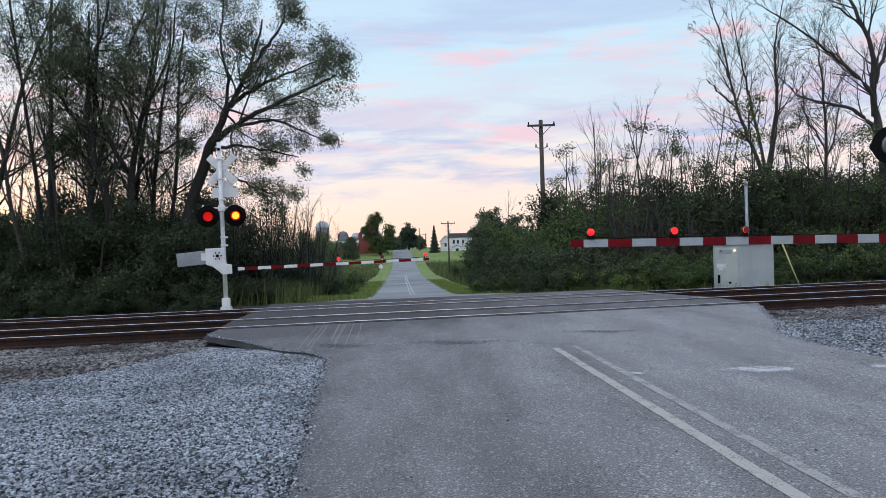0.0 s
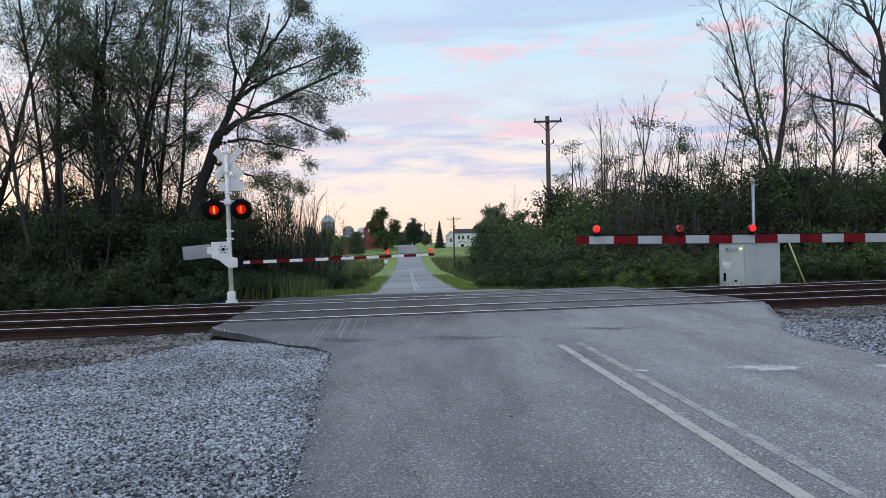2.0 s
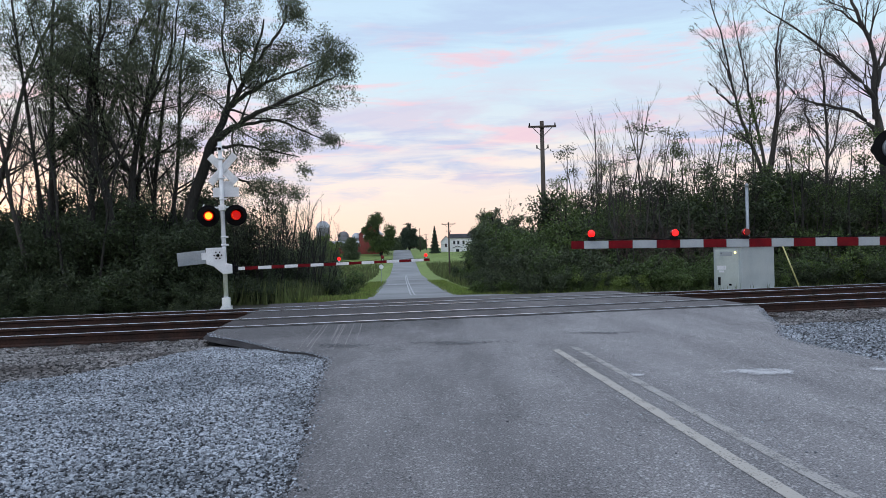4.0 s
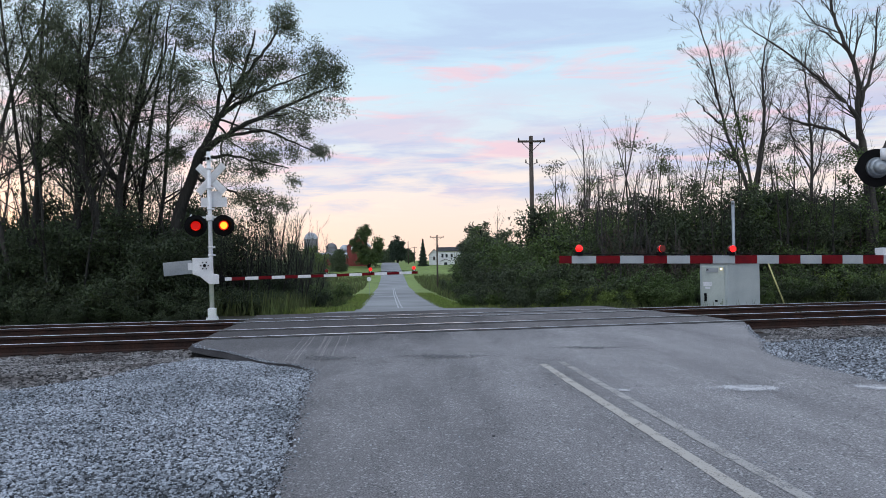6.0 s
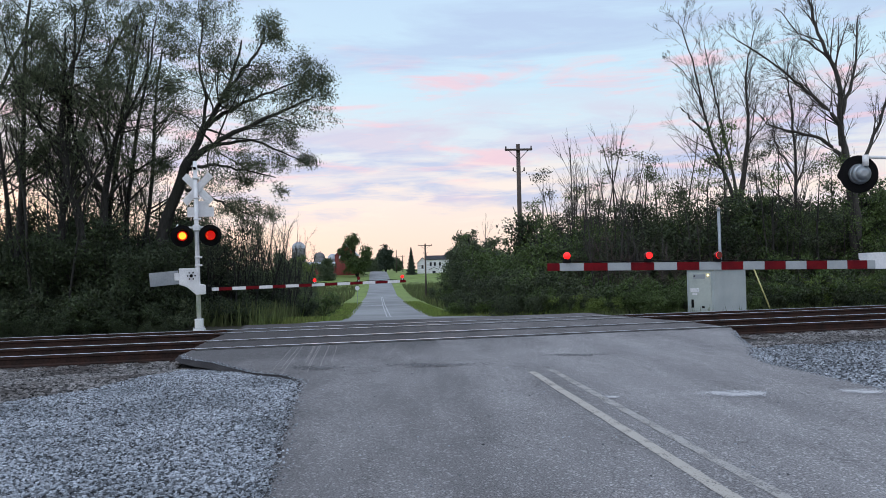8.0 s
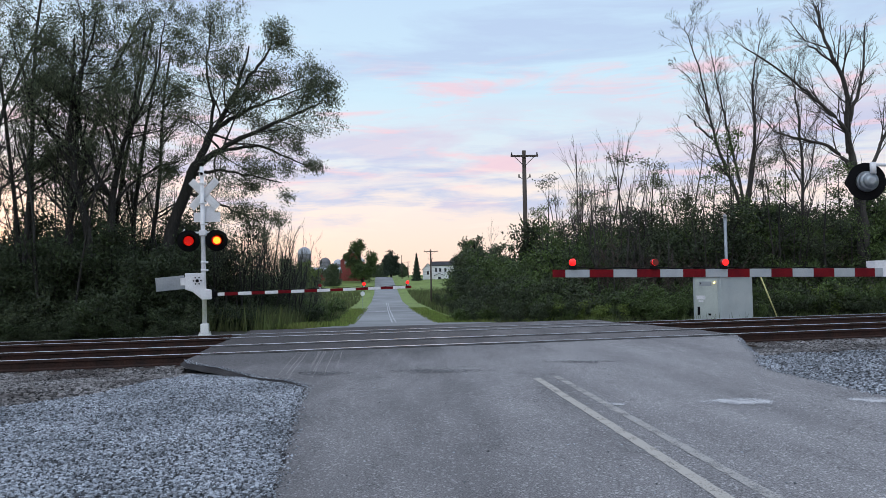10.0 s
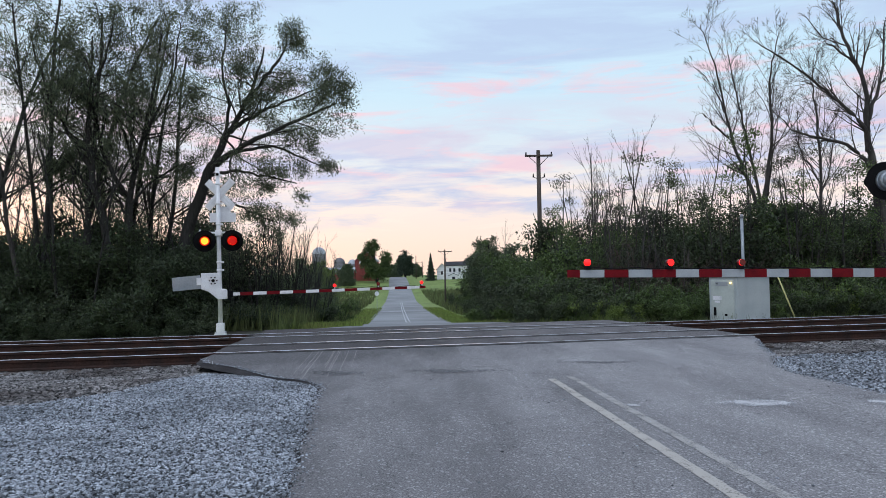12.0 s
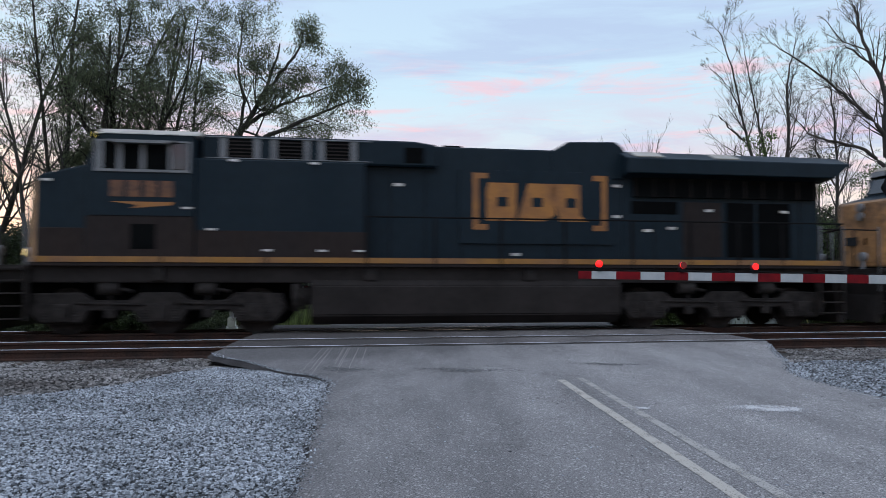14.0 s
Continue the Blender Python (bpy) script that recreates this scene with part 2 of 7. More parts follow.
def road_surface(name, base, dark, chip):
    """Asphalt: wheel paths along the road, patches, stone chips and hairline cracks."""
    m = bpy.data.materials.new(name)
    m.use_nodes = True
    nt = m.node_tree
    N, L = nt.nodes.new, nt.links.new
    b = nt.nodes["Principled BSDF"]
    b.inputs["Roughness"].default_value, b.inputs["Specular IOR Level"].default_value = 0.88, 0.35
    co = N("ShaderNodeTexCoord").outputs["Object"]

    def math_node(op, a, c, clamp=False):
        n = N("ShaderNodeMath")
        n.operation, n.use_clamp = op, clamp
        for i, v in enumerate((a, c)):
            if isinstance(v, (int, float)):
                n.inputs[i].default_value = v
            else:
                L(v, n.inputs[i])
        return n.outputs[0]

    def noise_node(scale, detail, rough=0.5, where=co):
        n = N("ShaderNodeTexNoise")
        n.inputs["Scale"].default_value, n.inputs["Detail"].default_value, n.inputs["Roughness"].default_value = scale, detail, rough
        L(where, n.inputs["Vector"])
        return n.outputs[0]

    def rng(v, a, z, lo, hi):
        n = N("ShaderNodeMapRange")
        for i, q in enumerate((a, z, lo, hi)):
            n.inputs[i + 1].default_value = q
        L(v, n.inputs[0])
        return n.outputs[0]

    sp = N("ShaderNodeSeparateXYZ")
    L(co, sp.inputs[0])
    across = math_node("ADD", sp.outputs[0], math_node("MULTIPLY", sp.outputs[1], 0.079))
    across = math_node("ADD", across, math_node("MULTIPLY", noise_node(0.6, 3.0), 0.9))
    paths = math_node("SINE", math_node("MULTIPLY", across, 3.6), 0.0)
    # worn only grades the base colour, darker at the left, lighter at the right
    worn = rng(across, -2.4, 4.2, 0.0, 1.0)
    value = math_node("ADD", math_node("MULTIPLY", worn, 0.42), math_node("MULTIPLY", paths, 0.05))
    mp = N("ShaderNodeMapping")
    mp.inputs["Scale"].default_value = (1.6, 0.45, 1.0)
    L(co, mp.inputs[0])
    value = math_node("ADD", value, math_node("MULTIPLY", noise_node(0.9, 6.0, 0.6, mp.outputs[0]), 0.9))
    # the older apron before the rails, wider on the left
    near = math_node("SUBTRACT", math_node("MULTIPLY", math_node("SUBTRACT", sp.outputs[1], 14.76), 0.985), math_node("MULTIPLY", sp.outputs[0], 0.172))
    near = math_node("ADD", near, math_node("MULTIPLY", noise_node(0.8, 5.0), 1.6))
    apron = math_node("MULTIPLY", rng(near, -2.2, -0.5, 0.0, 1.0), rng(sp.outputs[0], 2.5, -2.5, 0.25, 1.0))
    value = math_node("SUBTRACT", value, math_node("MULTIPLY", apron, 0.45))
    mixc = N("ShaderNodeMix")
    mixc.data_type = "RGBA"
    mixc.inputs[6].default_value, mixc.inputs[7].default_value = (*dark, 1), (*base, 1)
    L(rng(value, 0.35, 1.05, 0.0, 1.0), mixc.inputs[0])
    vo = N("ShaderNodeTexVoronoi")
    vo.inputs["Scale"].default_value = 62.0
    L(co, vo.inputs["Vector"])
    chips = math_node("GREATER_THAN", vo.outputs["Color"], 0.80)
    grain = rng(noise_node(75.0, 4.0, 0.65), 0.34, 0.66, 0.35, 1.5)
    level = math_node("ADD", grain, math_node("MULTIPLY", chips, chip))
    cr = N("ShaderNodeTexVoronoi")
    cr.feature = "DISTANCE_TO_EDGE"
    cr.inputs["Scale"].default_value = 0.45
    warp = N("ShaderNodeVectorMath")
    warp.operation = "ADD"
    L(co, warp.inputs[0])
    wn = N("ShaderNodeTexNoise")
    wn.inputs["Scale"].default_value, wn.inputs["Detail"].default_value = 2.5, 6.0
    L(co, wn.inputs["Vector"])
    L(wn.outputs["Color"], warp.inputs[1])
    L(warp.outputs[0], cr.inputs["Vector"])
    crack = rng(cr.outputs["Distance"], 0.0, 0.006, 0.62, 1.0)
    level = math_node("MULTIPLY", level, crack)
    sc = N("ShaderNodeVectorMath")
    sc.operation = "SCALE"
    L(mixc.outputs[2], sc.inputs[0])
    L(level, sc.inputs["Scale"])
    L(sc.outputs[0], b.inputs["Base Color"])
    bn = N("ShaderNodeBump")
    bn.inputs["Strength"].default_value, bn.inputs["Distance"].default_value = 0.8, 0.008
    L(math_node("ADD", grain, vo.outputs["Distance"]), bn.inputs["Height"])
    L(bn.outputs[0], b.inputs["Normal"])
    return m


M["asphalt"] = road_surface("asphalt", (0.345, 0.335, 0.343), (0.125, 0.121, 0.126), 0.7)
M["crossing"] = road_surface("crossing_asphalt", (0.215, 0.202, 0.204), (0.075, 0.069, 0.071), 0.35)
M["yellow_line"] = worn_paint("worn_yellow_paint", (0.48, 0.45, 0.41), 0.32, 60.0, 0.0)
M["faint_line"] = worn_paint("faint_yellow_paint", (0.40, 0.385, 0.37), 0.24, 60.0, 0.0)
M["scrape"] = worn_paint("pale_scrape", (0.46, 0.43, 0.42), 0.29, 40.0, 0.0)
M["smear"] = worn_paint("rubbed_white_paint", (0.55, 0.55, 0.57), 0.26, 45.0, 3.0)
M["stain"] = worn_paint("dark_oil_stain", (0.12, 0.12, 0.127), 0.16, 14.0, 3.2)

# ---- building helpers ----
def obj(name, bm, material, parent=None, label=""):
    """Links a bmesh as one mesh object, with its materials."""
    me = bpy.data.meshes.new(name)
    bm.to_mesh(me)
    bm.free()
    for m in (material if isinstance(material, (list, tuple)) else [material]):
        me.materials.append(m)
    ob = new(name, me)
    if parent is not None:
        ob.parent = parent
    if label:
        ob["label"] = label
    return ob


part = obj


def raw(name, verts, faces, material, parent=None, smooth=False):
    """A mesh from numpy arrays; faces all have the same number of corners."""
    verts, faces = np.asarray(verts, dtype=np.float32), np.asarray(faces, dtype=np.int32)
    me = bpy.data.meshes.new(name)
    n, k = faces.shape
    me.vertices.add(len(verts))
    me.vertices.foreach_set("co", verts.ravel())
    me.loops.add(n * k)
    me.loops.foreach_set("vertex_index", faces.ravel())
    me.polygons.add(n)
    me.polygons.foreach_set("loop_start", np.arange(0, n * k, k, dtype=np.int32))
    me.polygons.foreach_set("use_smooth", np.full(n, smooth))
    me.update(calc_edges=True)
    for m in (material if isinstance(material, (list, tuple)) else [material]):
        me.materials.append(m)
    ob = new(name, me)
    if parent is not None:
        ob.parent = parent
    return ob


def empty(name, m=None, label="", category="", group="", kind=""):
    ob = new(name)
    ob.empty_display_size = 0.2
    if m is not None:
        ob.matrix_basis = m
    return tagged(ob, label, category, group, kind)


def box(bm, x0, x1, y0, y1, z0, z1, bevel=0.0, m=None, mi=0):
    r = bmesh.ops.create_cube(bm, size=1.0)
    vs = r["verts"]
    t = Matrix.Translation(((x0 + x1) / 2, (y0 + y1) / 2, (z0 + z1) / 2)) @ Matrix.Diagonal((abs(x1 - x0), abs(y1 - y0), abs(z1 - z0), 1))
    if m is not None:
        t = m @ t
    bmesh.ops.transform(bm, matrix=t, verts=vs)
    fs = list({f for v in vs for f in v.link_faces})
    for f in fs:
        f.material_index = mi
    if bevel:
        bmesh.ops.bevel(bm, geom=list({e for f in fs for e in f.edges}), offset=bevel, segments=2, affect="EDGES", profile=0.6)
    return bm


def rod(bm, a, b, r0, r1=None, sides=10, mi=0, caps=True):
    """A tapered cylinder from a to b."""
    a, b = Vector(a), Vector(b)
    r1 = r0 if r1 is None else r1
    q = (b - a).to_track_quat("Z", "Y").to_matrix().to_4x4()
    m = Matrix.Translation((a + b) / 2) @ q
    r = bmesh.ops.create_cone(bm, cap_ends=caps, segments=sides, radius1=r0, radius2=r1, depth=(b - a).length, matrix=m)
    for f in {f for v in r["verts"] for f in v.link_faces}:
        f.material_index = mi
        f.smooth = len(f.verts) == 4
    return bm


def prism(bm, outline, y0, y1, mi=0):
    """An outline in x and z, pushed from y0 to y1."""
    a = [bm.verts.new((x, y0, z)) for x, z in outline]
    b = [bm.verts.new((x, y1, z)) for x, z in outline]
    n = len(outline)
    fs = [bm.faces.new(a), bm.faces.new(b[::-1])]
    for i in range(n):
        fs.append(bm.faces.new((a[(i + 1) % n], a[i], b[i], b[(i + 1) % n])))
    for f in fs:
        f.material_index = mi
    bmesh.ops.recalc_face_normals(bm, faces=fs)
    return bm


B = bmesh.new

# ---- the plan: the two tracks lie askew to the view, the road runs away from the camera ----
SKEW = radians(9.9)
ORIGIN = Vector((0.0, 14.76, 0.0))
ALONG = Vector((math.cos(SKEW), math.sin(SKEW), 0))
ACROSS = Vector((-math.sin(SKEW), math.cos(SKEW), 0))
TRACKS = (0.0, 4.2)          # centre lines, across
GAUGE = 1.505                # between rail centres
LEAN = (0.0, -1.7)           # degrees


def drop(v):
    """The far track lies a little lower than the near one and leans away from it."""
    return float(np.interp(v, (0.9, 3.45, 4.95, 6.0, 7.2), (0.0, -0.07, -0.115, -0.125, -0.15)))


def uv(u, v, z=0.0):
    return ORIGIN + ALONG * u + ACROSS * v + Vector((0, 0, z))


def to_uv(x, y):
    d = Vector((x, y, 0)) - ORIGIN
    return d.dot(ALONG), d.dot(ACROSS)


TRACK_POSE = Matrix.Translation(ORIGIN) @ Matrix.Rotation(SKEW, 4, "Z")

ROAD_Y = [-60, 4, 9.7, 21, 35, 50, 64, 100, 156, 202, 267, 300, 420]
ROAD_X = [6.6, 2.09, 1.66, 0.75, -0.7, -2.2, -3.1, -5.4, -8.8, -11.5, -16.1, -18.2, -26]
ROAD_Z = [-0.07, -0.06, -0.05, -0.17, -1.0, -2.2, -2.75, -3.6, -4.6, -3.75, -0.3, 0.6, 0.8]


def road_x(y):
    return float(np.interp(y, ROAD_Y, ROAD_X))


def smooth_z(y):
    return float(sum(np.interp(y + d, ROAD_Y, ROAD_Z) for d in (-6, -3, 0, 3, 6)) / 5) if y > 34 else float(np.interp(y, ROAD_Y, ROAD_Z))


def ground_z(x, y):
    """Height of the open ground."""
    u, v = to_uv(x, y)
    if v < -3.2:
        z = -0.22
    elif v < 7.4:
        z = -0.5
    else:
        k = min(1, (v - 7.4) / 2.0)
        z = -0.5 * (1 - k) + k * (min(smooth_z(y), -0.55) - 0.12) if y < 250 else smooth_z(y) - 0.12
        side = abs(x - road_x(y))
        z += 0.25 * noise.noise((x * 0.07, y * 0.07, 0)) * min(1, max(0, (side - 6) / 6))
        if y > 60:
            z += min(3.0, max(0, (side - 10) * 0.02)) * min(1, (y - 60) / 60)
    return z


def build_ground():
    xs = sorted({round(s * (3 + 1.5 * i + 0.18 * i * i), 2) for i in range(0, 70) for s in (-1, 1)} | {0.0})
    ys = [-80, -40, -20, -10] + [i * 1.0 for i in range(-5, 40)] + [40 + 3 * i for i in range(90)] + [310 + 30 * i * (1 + i * 0.2) for i in range(1, 26)]
    verts = [(x, y, ground_z(x, y)) for y in ys for x in xs]
    w = len(xs)
    faces = [(j * w + i, j * w + i + 1, (j + 1) * w + i + 1, (j + 1) * w + i) for j in range(len(ys) - 1) for i in range(w - 1)]
    ob = raw("ground", verts, faces, [M["grass"], M["litter"]], smooth=True)
    wood = []
    for f in faces:
        x, y = sum(verts[k][0] for k in f) / 4, sum(verts[k][1] for k in f) / 4
        wood.append(int(23 < y < 60 and (x < -5.6 - 0.2 * (y - 23) or x > 5.5 + 0.12 * (y - 23)) or 60 <= y < 120 and x > 6))
    ob.data.polygons.foreach_set("material_index", wood)
    tagged(ob, "green grass ground with weeds falling into a shallow valley", "ground", kind="structure")


build_ground()

# edges of the paved surface along the tracks' normal: across, left, right
PAVED = [(-60, -9.0, -1.0), (-30, -4.6, 1.2), (-15, -3.05, 3.2), (-10.3, -2.79, 3.75), (-7.4, -2.68, 4.08), (-5.66, -2.58, 4.2), (-4.85, -2.55, 4.5), (-4.4, -2.75, 4.8),
         (-4.0, -3.2, 5.1), (-2.74, -3.9, 5.75), (-1.98, -4.5, 6.2), (-1.4, -4.65, 6.55), (-0.84, -4.6, 6.9)]


def paved(v):
    vs = [p[0] for p in PAVED]
    return float(np.interp(v, vs, [p[1] for p in PAVED])), float(np.interp(v, vs, [p[2] for p in PAVED]))


def strip(name, sections, material, z_of, cols=16, skirt=0.12, pick=None):
    """A slab between left and right edges, given as rows of across, left, right; with a rough skirt at its sides."""
    verts, faces = [], []
    w = cols + 3
    for v, l, r in sections:
        wob = 0.06 * noise.noise((v * 1.7, 3.1, 0)) + 0.05 * noise.noise((v * 7.0, 1.1, 0)), 0.06 * noise.noise((v * 1.7, 9.4, 0)) + 0.05 * noise.noise((v * 7.0, 5.1, 0))
        l, r = l + wob[0], r + wob[1]
        us = [l - skirt] + [l + (r - l) * i / cols for i in range(cols + 1)] + [r + skirt]
        for i, u in enumerate(us):
            edge = i in (0, w - 1)
            verts.append(uv(u, v, z_of(u, v) - (skirt * 0.8 if edge else 0)))
    for j in range(len(sections) - 1):
        for i in range(w - 1):
            faces.append((j * w + i, j * w + i + 1, (j + 1) * w + i + 1, (j + 1) * w + i))
    ob = raw(name, [tuple(p) for p in verts], faces, material, smooth=True)
    if pick:
        mids = [to_uv(*(sum((verts[k] for k in f), Vector()) / 4)[:2]) for f in faces]
        ob.data.polygons.foreach_set("material_index", [2 if i % (w - 1) in (0, w - 2) else pick(*m) for i, m in enumerate(mids)])
    return ob


def build_roads():
    near = [(v, *paved(v)) for v in list(np.arange(-60, -14, 2.0)) + list(np.arange(-14, -0.9, 0.2)) + [-0.84]]
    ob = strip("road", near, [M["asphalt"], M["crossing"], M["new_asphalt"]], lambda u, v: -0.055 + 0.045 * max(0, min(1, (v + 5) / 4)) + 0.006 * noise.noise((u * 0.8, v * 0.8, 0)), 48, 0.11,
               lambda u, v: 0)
    tagged(ob, "worn grey asphalt country road leading to the tracks", "road", kind="structure")
    pieces = [(-0.66, 0.66), (0.84, 3.36), (3.54, 4.86)]
    for v0, v1 in pieces:
        secs = [(v0 + (v1 - v0) * i / 6, -4.55 + 0.05 * (v0 + (v1 - v0) * i / 6), 6.9 + 0.03 * v0) for i in range(7)]
        ob = strip("crossing_pavement", secs, M["crossing"], lambda u, v: drop(v) - 0.008 + 0.004 * noise.noise((u, v, 0)), 20, 0.25)
        tagged(ob, "dark asphalt filling between the rails of the crossing", "pavement", kind="structure")
    verts, faces = [], []
    ys = list(np.arange(21.6, 60, 1.0)) + list(np.arange(60, 330, 3.0))
    cols = 10
    for v in (5.04, 6.0, 7.0):
        for i in range(cols + 1):
            u = -4.2 + (6.9 + 4.2) * i / cols
            verts.append(tuple(uv(u, v, drop(v) - 0.008)))
    for y in ys:
        c = road_x(y)
        half = 3.55 + 1.9 * max(0, 1 - (y - 21.6) / 9.0) ** 2
        for i in range(cols + 1):
            x = c - half + 2 * half * i / cols
            k = max(0, 1 - (y - 21.6) / 4)
            verts.append((x, y + 0.174 * (x - c) * k + 0.5 * k, smooth_z(y) + 0.0))
    w = cols + 1
    for j in range(len(ys) + 2):
        for i in range(cols):
            faces.append((j * w + i, j * w + i + 1, (j + 1) * w + i + 1, (j + 1) * w + i))
    ob = raw("road_far", verts, faces, [M["far_asphalt"], M["crossing"]], smooth=True)
    ob.data.polygons.foreach_set("material_index", [int(i < 3 * cols) for i in range(len(faces))])
    tagged(ob, "grey asphalt road running through a dip and up a hill", "road", kind="structure")


build_roads()


# ---- the railway ----
RAIL = [(-0.07, -0.185), (0.07, -0.185), (0.07, -0.172), (0.012, -0.145), (0.010, -0.055), (0.036, -0.042), (0.036, 0.010), (0.028, 0.016), (-0.028, 0.016), (-0.036, 0.010), (-0.036, -0.042), (-0.010, -0.055), (-0.012, -0.145), (-0.07, -0.172)]


def build_tracks():
    span = (-95.0, 120.0)
    bm = B()
    sx = [span[0] + i * (span[1] - span[0]) / 12 for i in range(13)]
    rings = [[bm.verts.new((x, y, z)) for y, z in RAIL] for x in sx]
    for a, b in zip(rings, rings[1:]):
        for i in range(14):
            f = bm.faces.new((a[i], a[(i + 1) % 14], b[(i + 1) % 14], b[i]))
            f.material_index = 1 if i in (6, 7, 8) else 0
    bmesh.ops.recalc_face_normals(bm, faces=bm.faces[:])
    rail_me = None
    tie_me = None
    for n, c in enumerate(TRACKS):
        track = empty("railway_track", TRACK_POSE @ Matrix.Translation((0, c, drop(c))) @ Matrix.Rotation(radians(LEAN[n]), 4, "X"), "straight railway track with rusty rails on timber ties", "railway track", "parallel tracks")
        for side in (-1, 1):
            if rail_me is None:
                r = part("rail", bm, [M["rail"], M["rail_top"]], track, "rusty steel rail with a shiny worn top")
                rail_me = r.data
            else:
                r = new("rail", rail_me)
                r.parent = track
                r["label"] = "rusty steel rail with a shiny worn top"
            r.location = (0, side * GAUGE / 2, 0)
        count = 0
        x = -34.0
        while x < 38:
            if not -4.4 < x < 6.7:
                if tie_me is None:
                    b2 = B()
                    box(b2, -0.115, 0.115, -1.3, 1.3, -0.36, -0.19, 0.012)
                    for s in (-1, 1):
                        box(b2, -0.09, 0.09, s * GAUGE / 2 - 0.18, s * GAUGE / 2 + 0.18, -0.19, -0.178, 0.0, None, 1)
                    t = part("tie", b2, [M["tie"], M["rail"]], track)
                    tie_me = t.data
                else:
                    t = new("tie", tie_me)
                    t.parent = track
                t.location = (x, random.uniform(-0.06, 0.06), random.uniform(-0.012, 0.0))
                t.rotation_euler = (0, 0, random.uniform(-0.03, 0.03))
                count += 1
            x += 0.52


build_tracks()


def build_rail_seals():
    for c in TRACKS:
        for side in (-1, 1):
            for k in (-1, 1):
                v = c + side * GAUGE / 2 + k * 0.115
                bm = B()
                box(bm, -4.5, 6.85, -0.065, 0.065, -0.08, 0.001, 0.006)
                ob = obj("rail_seal", bm, M["rubber"])
                ob.matrix_basis = TRACK_POSE @ Matrix.Translation((0, v, drop(v)))
                tagged(ob, "black rubber strip beside a rail in the crossing", "rail seal", "rail seals")


build_rail_seals()


def stones(name, places, sizes, material, label, flat=0.65):
    """Broken stone: eight-faced lumps, each turned and stretched by chance."""
    n = len(places)
    base = np.array([(1, 0, 0), (-1, 0, 0), (0, 1, 0), (0, -1, 0), (0, 0, 1), (0, 0, -1)], dtype=float)
    tri = np.array([(0, 2, 4), (2, 1, 4), (1, 3, 4), (3, 0, 4), (2, 0, 5), (1, 2, 5), (3, 1, 5), (0, 3, 5)])
    rs = np.random.RandomState(n)
    pts = base[None] * rs.uniform(0.55, 1.15, (n, 6, 1)) + rs.uniform(-0.25, 0.25, (n, 6, 3))
    q = rs.normal(size=(n, 4))
    q /= np.linalg.norm(q, axis=1)[:, None]
    w, x, y, z = q.T
    R = np.stack([1 - 2 * (y * y + z * z), 2 * (x * y - z * w), 2 * (x * z + y * w), 2 * (x * y + z * w), 1 - 2 * (x * x + z * z), 2 * (y * z - x * w),
                  2 * (x * z - y * w), 2 * (y * z + x * w), 1 - 2 * (x * x + y * y)], 1).reshape(n, 3, 3)
    pts = np.einsum("nij,nkj->nki", R, pts)
    pts[:, :, 2] *= flat
    pts = pts * sizes[:, None, None] + places[:, None, :]
    faces = (tri[None] + 6 * np.arange(n)[:, None, None]).reshape(-1, 3)
    ob = raw(name, pts.reshape(-1, 3), faces, material)
    tagged(ob, label, "gravel", kind="stuff")
    return ob


# edge between the grey gravel pad and the older brown ballast: along, across
PAD_EDGE_U = [-60, -12, -8.6, -6.6, -5.5, -4.9, -4.5]
PAD_EDGE_V = [-9.5, -8.0, -6.6, -5.5, -4.7, -3.8, -2.2]


def bed_height(u, v):
    """Surface of gravel and ballast beside the rails."""
    if -2.0 <= v <= 6.2:
        return -0.21 + drop(v)
    if v > 6.2:
        return -0.335 - (v - 6.2) * 0.28
    near_road = max(0.0, 1 - abs(u - 1.0) / 16.0)
    low = -0.085 if near_road > 0 else -0.3
    k = min(1, (-2.0 - v) / 1.6)
    return -0.21 * (1 - k) + low * k + 0.025 * noise.noise((u * 0.9, v * 0.9, 2.0))


